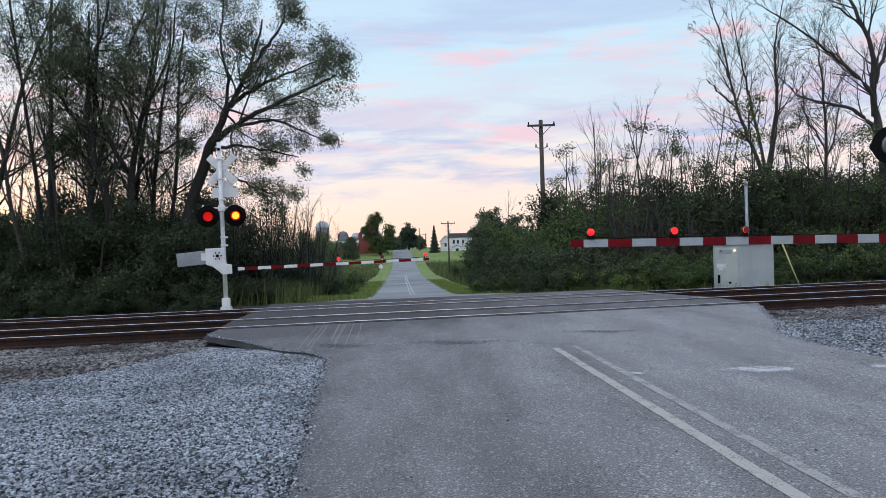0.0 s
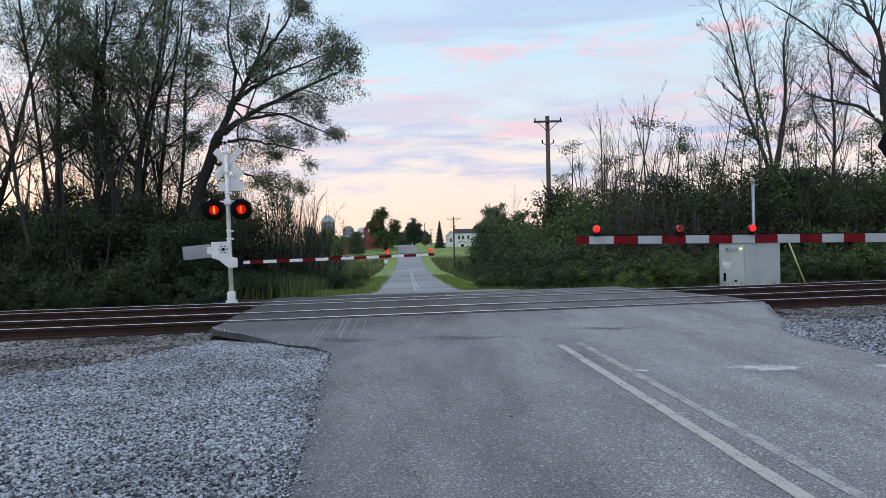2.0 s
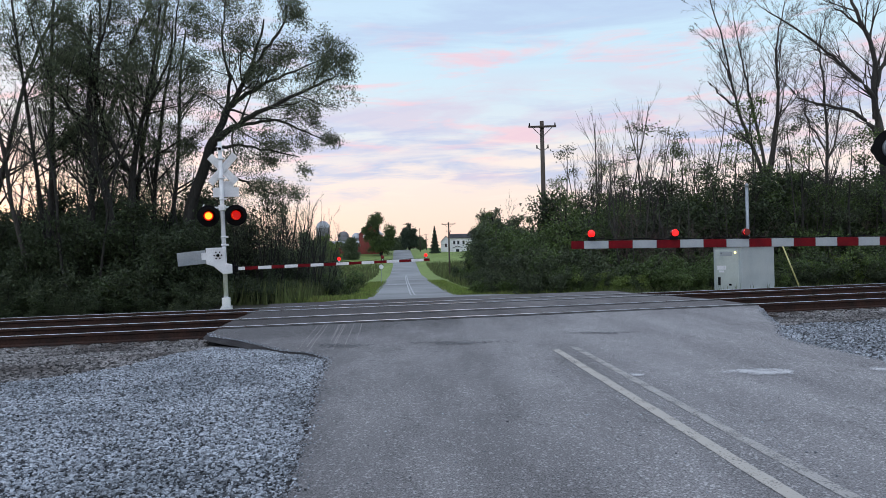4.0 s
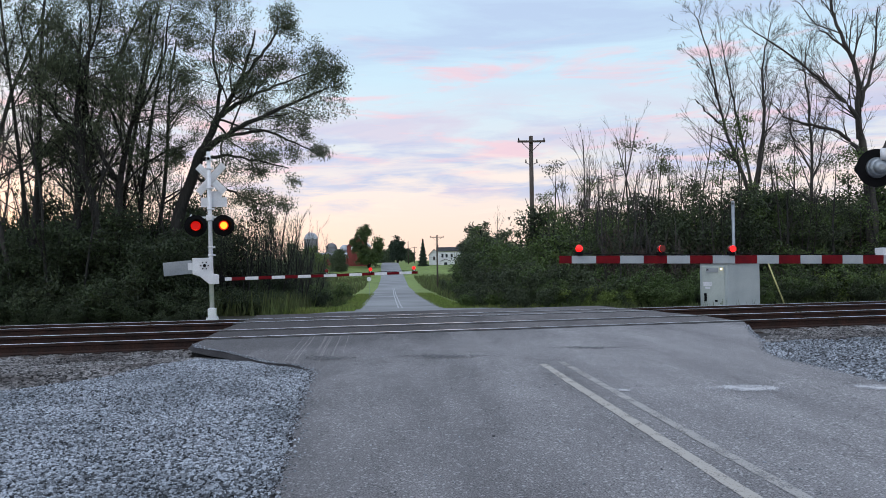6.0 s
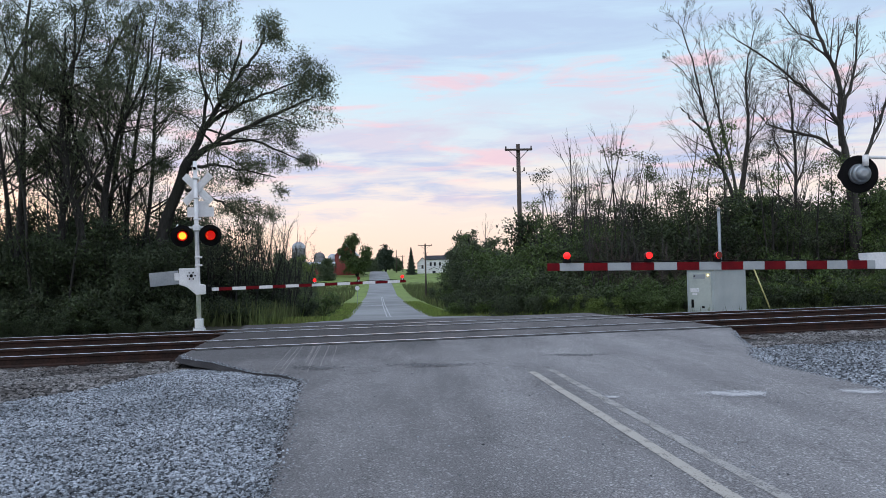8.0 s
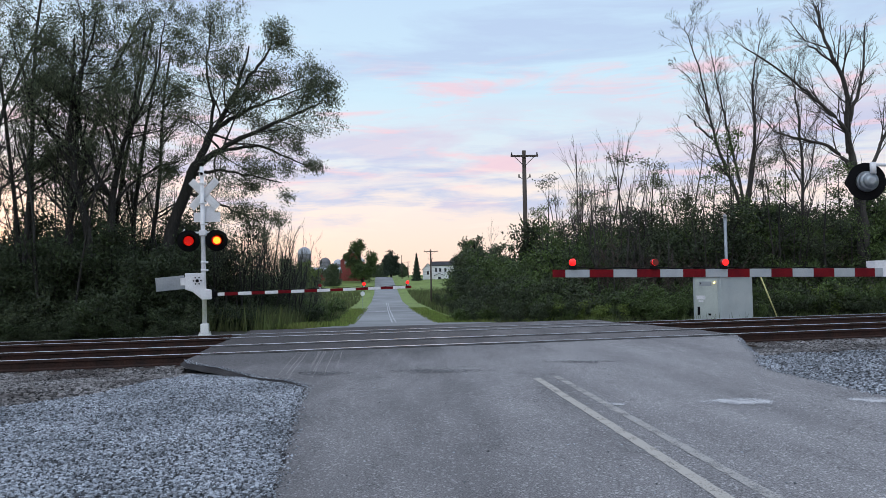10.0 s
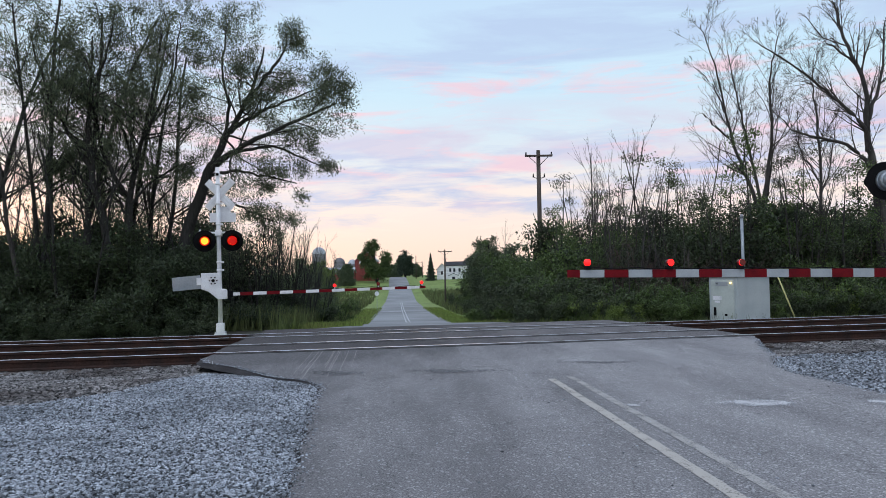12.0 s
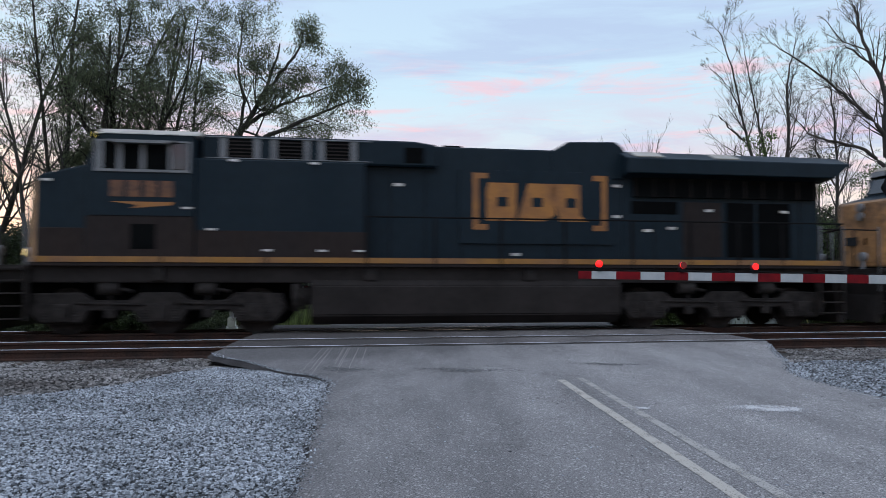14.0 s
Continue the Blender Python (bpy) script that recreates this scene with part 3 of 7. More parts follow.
def build_gravel():
    us, vs = np.concatenate([np.arange(-46, -14, 1.0), np.arange(-14, 14, 0.25), np.arange(14, 60.1, 1.0)]), np.concatenate([np.arange(-24, -8, 0.8), np.arange(-8, 8.1, 0.25)])
    verts = [tuple(uv(u, v, bed_height(u, v) - 0.02)) for v in vs for u in us]
    w = len(us)
    faces = [(j * w + i, j * w + i + 1, (j + 1) * w + i + 1, (j + 1) * w + i) for j in range(len(vs) - 1) for i in range(w - 1)]
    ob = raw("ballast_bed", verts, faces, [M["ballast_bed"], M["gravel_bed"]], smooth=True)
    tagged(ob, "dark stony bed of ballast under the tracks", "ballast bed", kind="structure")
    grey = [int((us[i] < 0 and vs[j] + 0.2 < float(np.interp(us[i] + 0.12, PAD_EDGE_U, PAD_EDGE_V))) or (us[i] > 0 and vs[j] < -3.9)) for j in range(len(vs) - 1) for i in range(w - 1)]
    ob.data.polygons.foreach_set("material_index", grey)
    rs = np.random.RandomState(5)

    def scatter(n, u0, u1, v0, v1, keep, lift=0.0):
        u, v = rs.uniform(u0, u1, n), rs.uniform(v0, v1, n)
        out = [(*uv(a, b, bed_height(a, b) + lift)[:3],) for a, b in zip(u, v) if keep(a, b)]
        return np.array(out)

    def on_road(a, b):
        l, r = paved(min(b, -0.84))
        e = 0.05 + 0.09 * noise.noise((a * 6.0, b * 6.0, 1.0))
        return l + e < a < r - e

    def pad(a, b):
        edge = float(np.interp(a, PAD_EDGE_U, PAD_EDGE_V)) + 0.25 * noise.noise((a * 2.0, b * 2.0, 0))
        if a < 0:
            return b < edge and not on_road(a, b)
        return b < -3.6 + 0.3 * noise.noise((a * 1.5, b, 4)) and not on_road(a, b)

    p = scatter(150000, -8.6, -2.2, -11.4, -2.0, pad, 0.0)
    stones("grey_gravel", p, rs.uniform(0.009, 0.025, len(p)), M["gravel"], "crushed grey gravel spread beside the road")
    p = scatter(42000, 3.6, 13.0, -9.0, -2.4, pad, 0.0)
    stones("grey_gravel", p, rs.uniform(0.012, 0.03, len(p)), M["gravel"], "crushed grey gravel beside the road and tracks")

    def ball(a, b):
        return not pad(a, b) and not on_road(a, b) and not (-4.7 < a < 7.0 and b > -2)

    p = np.concatenate([scatter(42000, -12, -4.2, -8.0, -0.6, ball, 0.0), scatter(14000, -24, -12, -9.0, -0.6, ball, 0.0)])
    q = np.concatenate([scatter(30000, 5.0, 16.0, -6.0, -0.6, ball, 0.0), scatter(10000, 16.0, 32.0, -8.0, -0.6, ball, 0.0)])
    r = scatter(12000, -26, 34, 0.9, 7.2, ball, -0.01)
    p = np.concatenate([p, q, r])
    stones("track_ballast", p, rs.uniform(0.02, 0.05, len(p)), M["ballast"], "brown and grey ballast stones along the tracks")

    out = []
    for i in range(4200):
        v = -11 + 9.5 * rs.uniform(0, 1)
        l, r = paved(v)
        e = abs(rs.normal(0, 0.07)) - 0.07 if i % 12 else rs.uniform(0, r - l)
        u = l + e if i % 2 else r - e
        if l - 0.15 < u < r + 0.15:
            out.append((*uv(u, v, -0.05 + 0.045 * max(0, min(1, (v + 5) / 4))),))
    stones("loose_gravel", np.array(out), rs.uniform(0.005, 0.016, len(out)), M["gravel"], "loose stones scattered over the road edge")


build_gravel()


def band(name, pts, width, material, label, z=0.006, category="road marking"):
    """A painted line along points on the road, broken at its edges."""
    verts, faces = [], []
    fine = []
    for (x0, y0), (x1, y1) in zip(pts, pts[1:]):
        n = max(2, int(math.hypot(x1 - x0, y1 - y0) / 0.12))
        fine += [(x0 + (x1 - x0) * i / n, y0 + (y1 - y0) * i / n) for i in range(n)]
    fine.append(pts[-1])
    for i, (x, y) in enumerate(fine):
        a = fine[max(0, i - 1)]
        b = fine[min(len(fine) - 1, i + 1)]
        d = Vector((b[0] - a[0], b[1] - a[1], 0)).normalized()
        s = Vector((d.y, -d.x, 0))
        u, v = to_uv(x, y)
        zz = (-0.055 + 0.045 * max(0, min(1, (v + 5) / 4)) + 0.006 * noise.noise((u * 0.8, v * 0.8, 0)) if v < -0.8 else smooth_z(y)) + z
        for k in (-1, 1):
            w = width / 2 * (1 + 0.18 * noise.noise((x * 9, y * 9, k * 5.0)))
            verts.append((x + s.x * w * k, y + s.y * w * k, zz))
    for i in range(len(fine) - 1):
        faces.append((2 * i, 2 * i + 1, 2 * i + 3, 2 * i + 2))
    ob = raw(name, verts, faces, material)
    return tagged(ob, label, category, kind="structure")


def build_markings():
    for off, end, wide, paint in ((-0.1, 9.7, 0.11, "yellow_line"), (0.215, 9.9, 0.10, "faint_line")):
        band("center_line", [(road_x(y) + off, y) for y in np.arange(-6, end, 1.0)] + [(road_x(end) + off, end)], wide, M[paint], "worn pale yellow centre line painted on the road")
    def patch(name, x, y, w, d, material, label, category):
        u, v = to_uv(x, y)
        z = -0.055 + 0.045 * max(0, min(1, (v + 5) / 4)) + 0.011
        ob = raw(name, [(-w / 2, -d / 2, 0), (w / 2, -d / 2, 0), (w / 2, d / 2, 0), (-w / 2, d / 2, 0)], [(0, 1, 2, 3)], material)
        ob.location = (x, y, z)
        tagged(ob, label, category, kind="structure")

    patch("stop_line", 3.55, 7.68, 1.5, 0.75, M["smear"], "rubbed white stop line on the asphalt", "road marking")
    patch("stop_line", 5.0, 7.6, 1.0, 0.6, M["smear"], "rubbed white end of the stop line", "road marking")
    patch("paint_fleck", 2.15, 7.7, 0.35, 0.3, M["smear"], "pale paint fleck on the asphalt", "road marking")
    for x, y, w, d in ((0.2, 10.6, 3.0, 0.9), (2.6, 11.3, 2.6, 0.7), (-1.6, 10.6, 1.8, 1.0)):
        patch("stain", x, y, w, d, M["stain"], "dark worn stain on the asphalt", "stain")
    for off in (-0.15, 0.15):
        band("center_line_far", [(road_x(y) + off, y) for y in np.arange(56, 150, 4.0)], 0.12, M["white_line"], "pale centre line along the far road", 0.03)
    band("stop_line_far", [(road_x(92) - 2.9, 92), (road_x(92) - 0.3, 92)], 0.5, M["white_line"], "white stop line across the far lane", 0.03)

    rs = random.Random(4)
    for k in range(9):
        y0 = rs.uniform(9.9, 11.4)
        x0 = -2.5 + k * 0.09 + rs.uniform(-0.04, 0.04)
        band("scrape_mark", [(x0 + 0.3 - 0.08 * (y - y0) + 0.003 * math.sin(2 * y + k), y) for y in np.linspace(y0, 13.35, 9)], 0.009, M["scrape"], "thin pale scrape mark on the road", 0.009, "scrape mark")


build_markings()


# ---- crossing signals ----
SWITCHES = [0.1 + 0.644 * n for n in range(0, 22)]
TURNERS = []      # lamp inserts that turn: object, lit first, lead in seconds


def hooded_light(name, parent, place, turn, lit_first):
    """A round crossing light: backing disc, housing, visor, lens and the turning lamp behind it. It faces -y."""
    holder = new(name)
    holder.parent = parent
    holder.matrix_basis = Matrix.Translation(place) @ Matrix.Rotation(turn, 4, "Z")
    bm = B()
    rod(bm, (0, 0.0, 0), (0, 0.012, 0), 0.335, None, 40)
    part("background_disc", bm, M["black"], holder, "black round backing disc")
    bm = B()
    rod(bm, (0, 0.012, 0), (0, 0.08, 0), 0.185, 0.175, 28)
    rod(bm, (0, 0.08, 0), (0, 0.14, 0), 0.175, 0.13, 28)
    rod(bm, (0, 0.14, 0), (0, 0.18, 0), 0.13, 0.05, 28)
    part("housing", bm, M["alu"], holder, "grey round lamp housing")
    bm = B()
    ring0, ring1 = [], []
    for i in range(25):
        a = radians(-60 + 300 * i / 24)
        c, s = math.cos(a), math.sin(a)
        ln = 0.36 if s > 0 else 0.36 + 0.2 * s
        ring0.append(bm.verts.new((0.185 * c, -0.002, 0.185 * s)))
        ring1.append(bm.verts.new((0.19 * c, -max(0.1, ln), 0.19 * s)))
    for i in range(24):
        bm.faces.new((ring0[i], ring0[i + 1], ring1[i + 1], ring1[i]))
    bmesh.ops.solidify(bm, geom=bm.faces[:], thickness=0.006)
    part("visor", bm, M["black"], holder, "black hood over the lens")
    bm = B()
    bmesh.ops.create_uvsphere(bm, u_segments=28, v_segments=12, radius=0.15)
    bmesh.ops.scale(bm, vec=(1, 0.25, 1), verts=bm.verts[:])
    for f in bm.faces:
        f.smooth = True
    part("lens", bm, M["lens_red"], holder, "dull red round lens")
    bm = B()
    rod(bm, (0, -0.012, 0), (0, 0.0, 0), 0.112, 0.112, 24)
    for f in bm.faces:
        f.material_index = 1 if f.calc_center_median().y > -0.004 else 0
    ins = part("lamp", bm, [M["lamp_hot"], M["lens_red"]], holder, "bright orange flashing lamp")
    TURNERS.append((ins, Vector((0, -0.045, 0)), lit_first, 0.0, 0))
    return holder


def arm_lamp(parent, x, y, z, lit_first, steady=False, face=1):
    bm = B()
    box(bm, -0.045, 0.045, -0.05, 0.05, -0.04, 0.02, 0.006)
    h = part("arm_lamp", bm, M["black"], parent, "small red lamp on the gate arm")
    h.location = (x, y, z)
    bm = B()
    bmesh.ops.create_uvsphere(bm, u_segments=20, v_segments=12, radius=0.057)
    bmesh.ops.scale(bm, vec=(1, 0.72, 1), verts=bm.verts[:])
    bmesh.ops.translate(bm, vec=(0, 0, 0.072), verts=bm.verts[:])
    for f in bm.faces:
        f.smooth = True
    part("lens", bm, M["lamp_red"] if steady else M["lens_dark"], h, "glowing red lens" if steady else "red lens")
    if not steady:
        bm = B()
        rod(bm, (0, -0.006, 0), (0, 0.006, 0), 0.055, 0.055, 20)
        for f in bm.faces:
            f.material_index = 0 if f.calc_center_median().y < 0.002 else 1
        ins = part("lamp", bm, [M["lamp_red"], M["lens_dark"]], h, "flashing red lamp")
        TURNERS.append((ins, Vector((0, -0.056 * face, 0.072)), lit_first, 0.1, 0 if face > 0 else 180))
    bm = B()
    box(bm, -0.02, 0.02, -0.062, -0.054, -0.03, 0.01)
    part("clip", bm, M["white"], h)


def build_gate(name, m, arm_x, length, lamps, height, thick, label, face=1, pale="arm_white"):
    """A striped gate arm from arm_x along +x in the space of m."""
    gate = empty(name, m, label, "crossing gate", "crossing gates")
    stripe = 0.406
    x, i = arm_x + length, 0
    first = 0.20
    while x > arm_x + 0.05:
        w = first if i == 0 else stripe
        x0 = max(arm_x, x - w)
        k = (x - arm_x) / length
        t = thick * (1.18 - 0.25 * k)
        bm = B()
        box(bm, x0 + 0.001, x, -0.022, 0.022, height - t / 2, height + t / 2, 0.004)
        red = (i % 2 == 0)
        part("arm_stripe", bm, M["arm_red"] if red else M[pale], gate, "red reflective stripe of the arm" if red else "white reflective stripe of the arm")
        x, i = x0, i + 1
    for k, (d, first_lit, steady) in enumerate(lamps):
        arm_lamp(gate, arm_x + length - d, 0.0, height + thick / 2 + 0.04, first_lit, steady, face)
    bm = B()
    pts = [(arm_x + length - 0.3 - j * (length - 0.6) / 30, 0.0, height + thick / 2 + 0.02 + 0.012 * math.sin(j * 1.7)) for j in range(31)]
    rings = [[bm.verts.new((x, y + 0.008 * math.cos(t), z + 0.008 * math.sin(t))) for t in (0.0, 1.57, 3.14, 4.71)] for x, y, z in pts]
    for a, b in zip(rings, rings[1:]):
        for k in range(4):
            bm.faces.new((a[k], a[(k + 1) % 4], b[(k + 1) % 4], b[k]))
    part("lamp_cable", bm, M["black"], gate, "black cable along the arm")
    return gate


def build_far_signal():
    """The mast on the far side with its gate, in the space of the tracks turned to the road's traffic."""
    x0, y0 = -6.88, 21.5
    zb = -0.30
    m = Matrix.Translation((x0, y0, zb)) @ Matrix.Rotation(SKEW, 4, "Z") @ Matrix.Rotation(radians(-0.9), 4, "Y")
    mast = empty("crossing_signal", m, "white crossing signal mast with crossbuck and two red flashing lights", "crossing signal", "crossing signals")
    bm = B()
    rod(bm, (0, 0, 0.2), (0, 0, 5.25), 0.07, 0.062, 16)
    part("mast", bm, M["white"], mast, "white round steel mast")
    bm = B()
    box(bm, -0.17, 0.17, -0.17, 0.17, -0.35, 0.03, 0.01)
    box(bm, -0.12, 0.12, -0.12, 0.12, 0.03, 0.34, 0.02)
    for sx in (-1, 1):
        for sy in (-1, 1):
            rod(bm, (sx * 0.14, sy * 0.14, 0.03), (sx * 0.14, sy * 0.14, 0.08), 0.016, None, 6)
    part("base", bm, M["white"], mast, "white junction base with bolts")
    for s in (1, -1):
        bm = B()
        box(bm, -0.61, 0.61, 0.09, 0.115, -0.115, 0.115, 0.006)
        for k in (-1, 1):
            box(bm, -0.6, 0.6, 0.075, 0.09, k * 0.05 - 0.012, k * 0.05 + 0.012, 0.002)
        bl = part("crossbuck_blade", bm, M["white"], mast, "back of a white crossbuck blade")
        bl.matrix_basis = Matrix.Translation((0.02, 0.02 * s, 4.40)) @ Matrix.Rotation(radians(-18), 4, "Z") @ Matrix.Rotation(radians(45 * s), 4, "Y")
    bm = B()
    box(bm, -0.28, 0.52, 0.10, 0.115, 3.52, 3.82, 0.004)
    box(bm, 0.0, 0.34, 0.12, 0.30, 3.62, 4.02, 0.02)
    part("sign_back", bm, M["white"], mast, "back of a small white sign plate")
    bm = B()
    rod(bm, (-0.62, -0.02, 3.18), (0.62, -0.02, 3.18), 0.03, None, 10)
    box(bm, -0.1, 0.1, -0.12, 0.1, 3.08, 3.26, 0.015)
    rod(bm, (-0.6, -0.02, 3.18), (-0.6, 0.3, 3.3), 0.02, None, 8)
    part("crossarm", bm, M["white"], mast, "white bracket arm for the lights")
    for z in (2.0, 2.25, 3.45, 4.1, 4.72, 5.0):
        bm = B()
        rod(bm, (0, 0, z - 0.03), (0, 0, z + 0.03), 0.085, None, 14)
        box(bm, 0.06, 0.14, -0.03, 0.03, z - 0.03, z + 0.03, 0.005)
        part("clamp", bm, M["white"], mast, "white pipe clamp")
    bm = B()
    rod(bm, (0, -0.02, 5.02), (0, -0.085, 5.02), 0.05, 0.05, 12)
    part("bell", bm, M["black"], mast, "dark slot near the mast top")
    for x, lit in ((-0.41, False), (0.42, True)):
        hooded_light("flashing_light", mast, (x, -0.12, 2.92), radians(14 if x > 0 else 12), lit)
    # gate machine and counterweight
    bm = B()
    prism(bm, [(-0.52, 1.92), (0.06, 1.92), (0.08, 1.42), (0.26, 1.38), (0.26, 1.10), (-0.02, 1.08), (-0.30, 1.34), (-0.52, 1.42)], -0.24, -0.05)
    bmesh.ops.bevel(bm, geom=bm.edges[:], offset=0.012, segments=1, affect="EDGES")
    mech = part("gate_mechanism", bm, M["white"], mast, "white gate machine housing")
    bm = B()
    for i in range(6):
        a = math.tau * i / 6
        rod(bm, (-0.16 + 0.11 * math.cos(a), -0.25, 1.68 + 0.11 * math.sin(a)), (-0.16 + 0.11 * math.cos(a), -0.23, 1.68 + 0.11 * math.sin(a)), 0.024, None, 8)
    rod(bm, (-0.16, -0.27, 1.68), (-0.16, -0.23, 1.68), 0.05, None, 12)
    part("bolt_ring", bm, M["black"], mech, "dark bolts on the housing")
    bm = B()
    box(bm, -0.42, 0.42, -0.04, 0.02, -0.21, 0.21, 0.01)
    cw = part("counterweight", bm, M["alu"], mast, "grey flat counterweight plate")
    cw.matrix_basis = Matrix.Translation((-0.96, -0.14, 1.62)) @ Matrix.Rotation(radians(-4), 4, "Y")
    bm = B()
    box(bm, -0.66, -0.4, -0.20, -0.10, 1.55, 1.78, 0.01)
    part("counterweight_bracket", bm, M["white"], mast, "white bracket of the counterweight")
    bm = B()
    box(bm, 0.24, 0.32, -0.23, -0.05, 1.08, 1.40, 0.01)
    box(bm, 0.32, 0.42, -0.20, -0.08, 1.14, 1.34, 0.02)
    rod(bm, (0.30, -0.25, 1.18), (0.30, -0.03, 1.18), 0.03, None, 8)
    rod(bm, (0.30, -0.25, 1.31), (0.30, -0.03, 1.31), 0.03, None, 8)
    part("arm_clamp", bm, M["black"], mast, "black clamp holding the gate arm")
    build_gate("crossing_gate", Matrix.Translation((x0, y0, 0)) @ Matrix.Rotation(SKEW, 4, "Z") @ Matrix.Translation((0.29, -0.14, 0.945)) @ Matrix.Rotation(radians(-1.0), 4, "Y"), 0.1, 6.1,
               [(0.12, True, True), (1.55, True, False), (2.95, False, False)], 0.0, 0.088, "lowered red and white striped gate arm with red lamps", 1, "white")


build_far_signal()


def build_near_signal():
    """The signal on the camera's side of the tracks; its arm reaches over the near lane."""
    tip = Vector((2.0, 10.65, 1.44))
    m = Matrix.Translation((tip.x, tip.y, tip.z)) @ Matrix.Rotation(SKEW, 4, "Z") @ Matrix.Rotation(radians(180), 4, "Z")
    L = 6.05
    m = Matrix.Translation(tip + ALONG * L - Vector((0, 0, 0.085))) @ Matrix.Rotation(SKEW + math.pi, 4, "Z") @ Matrix.Rotation(radians(-0.70), 4, "Y")
    build_gate("crossing_gate", m, 0.0, L, [(0.33, True, True), (1.72, False, False), (2.98, True, False)], 0.0, 0.128, "lowered red and white striped gate arm with red lamps", -1)
    base = tip + ALONG * (L + 0.9) + ACROSS * 0.1
    mm = Matrix.Translation((base.x, base.y, -0.12)) @ Matrix.Rotation(SKEW + math.pi, 4, "Z")
    mast = empty("crossing_signal", mm, "white crossing signal mast with crossbuck and flashing lights", "crossing signal", "crossing signals")
    bm = B()
    rod(bm, (0, 0, 0.2), (0, 0, 5.25), 0.07, 0.062, 16)
    part("mast", bm, M["white"], mast, "white round steel mast")
    bm = B()
    box(bm, -0.17, 0.17, -0.17, 0.17, -0.05, 0.03, 0.01)
    box(bm, -0.12, 0.12, -0.12, 0.12, 0.03, 0.34, 0.02)
    part("base", bm, M["white"], mast, "white junction base with bolts")
    bm = B()
    prism(bm, [(-0.52, 1.92), (0.06, 1.92), (0.10, 1.70), (0.9, 1.68), (0.9, 1.40), (-0.02, 1.38), (-0.30, 1.44), (-0.52, 1.5)], -0.24, -0.05)
    part("gate_mechanism", bm, M["white"], mast, "white gate machine housing")
    bm = B()
    rod(bm, (-0.62, 0.10, 3.36), (1.02, 0.10, 3.36), 0.03, None, 10)
    rod(bm, (1.0, 0.10, 3.2), (1.0, 0.10, 3.40), 0.05, None, 10)
    part("crossarm", bm, M["white"], mast, "white bracket arm for the lights")
    for x, turn, lit in ((-0.42, -15, False), (1.02, -15, True)):
        hooded_light("flashing_light", mast, (x, -0.04, 3.08), radians(turn), lit)


build_near_signal()


# ---- other things beside the tracks ----
def build_case():
    corner = Vector((at_pixel_plain(1311, 24.2), 24.2, -0.95))
    m = Matrix.Translation(corner) @ Matrix.Rotation(radians(32), 4, "Z")
    case = empty("signal_case", m, "grey metal signal equipment case beyond the tracks", "equipment case")
    W, D, H = 1.95, 1.15, 2.14
    bm = B()
    box(bm, 0, W, 0, D, 0.0, H, 0.015)
    part("cabinet_body", bm, M["case"], case, "grey painted metal cabinet")
    bm = B()
    box(bm, -0.05, W + 0.05, -0.05, D + 0.05, H, H + 0.05, 0.012)
    part("roof", bm, M["case"], case)
    bm = B()
    box(bm, -0.03, 0.0, 0.12, D - 0.1, 0.2, H - 0.1, 0.012)
    door = part("cabinet_door", bm, M["case_door"], case, "pale grey cabinet door")
    for y0, y1, z0, z1, k in ((0.35, 0.85, 1.82, 1.98, "arm_white"), (0.62, 0.98, 1.32, 1.46, "white"), (0.70, 0.90, 1.22, 1.29, "white"), (0.85, 0.95, 0.75, 1.05, "black"), (0.4, 0.5, 0.75, 0.82, "black"), (0.75, 0.85, 1.88, 1.95, "black")):
        bm = B()
        box(bm, -0.045, -0.025, y0, y1, z0, z1, 0.004)
        part("plate" if k != "black" else "latch", bm, M[k], door, "small pale plate" if k != "black" else "dark latch")
    bm = B()
    bmesh.ops.create_uvsphere(bm, u_segments=12, v_segments=8, radius=0.03)
    bmesh.ops.translate(bm, vec=(-0.06, 0.22, 1.94), verts=bm.verts[:])
    part("indicator_lamp", bm, M["lamp_warm"], case, "small glowing amber indicator lamp")


def at_pixel_plain(px, depth):
    return (px - 784) / 1207.0 * depth


build_case()


def build_pole(x, y, z0, top, r, arm, tilt=0.0, label="weathered wooden utility pole with a crossarm"):
    m = Matrix.Translation((x, y, z0)) @ Matrix.Rotation(radians(tilt), 4, "Y")
    p = empty("utility_pole", m, label, "utility pole", "utility poles")
    h = top - z0
    bm = B()
    rod(bm, (0, 0, -0.5), (0, 0, h), r, r * 0.72, 12)
    part("pole", bm, M["wood_pole"], p)
    if arm:
        bm = B()
        box(bm, -arm / 2, arm / 2, -0.06 - r, -r + 0.05, h - 0.42, h - 0.30, 0.01)
        part("crossarm", bm, M["wood_pole"], p, "wooden crossarm")
        for s in (-1, 1):
            bm = B()
            rod(bm, (s * arm * 0.42, -r, h - 0.3), (s * 0.05, -r, h - 0.95), 0.02, None, 6)
            part("brace", bm, M["wood_pole"], p, "thin diagonal brace")
            bm = B()
            rod(bm, (s * arm * 0.46, -r, h - 0.3), (s * arm * 0.46, -r, h - 0.13), 0.05, 0.03, 8)
            part("insulator", bm, M["black"], p, "dark insulator")
            bm = B()
            rod(bm, (s * r * 0.8, -r * 0.3, h - 1.75), (s * 0.34, -r * 0.3, h - 1.65), 0.02, None, 6)
            rod(bm, (s * 0.34, -r * 0.3, h - 1.68), (s * 0.34, -r * 0.3, h - 1.45), 0.05, 0.03, 8)
            part("side_insulator", bm, M["black"], p, "dark side insulator on a bracket")
    return p


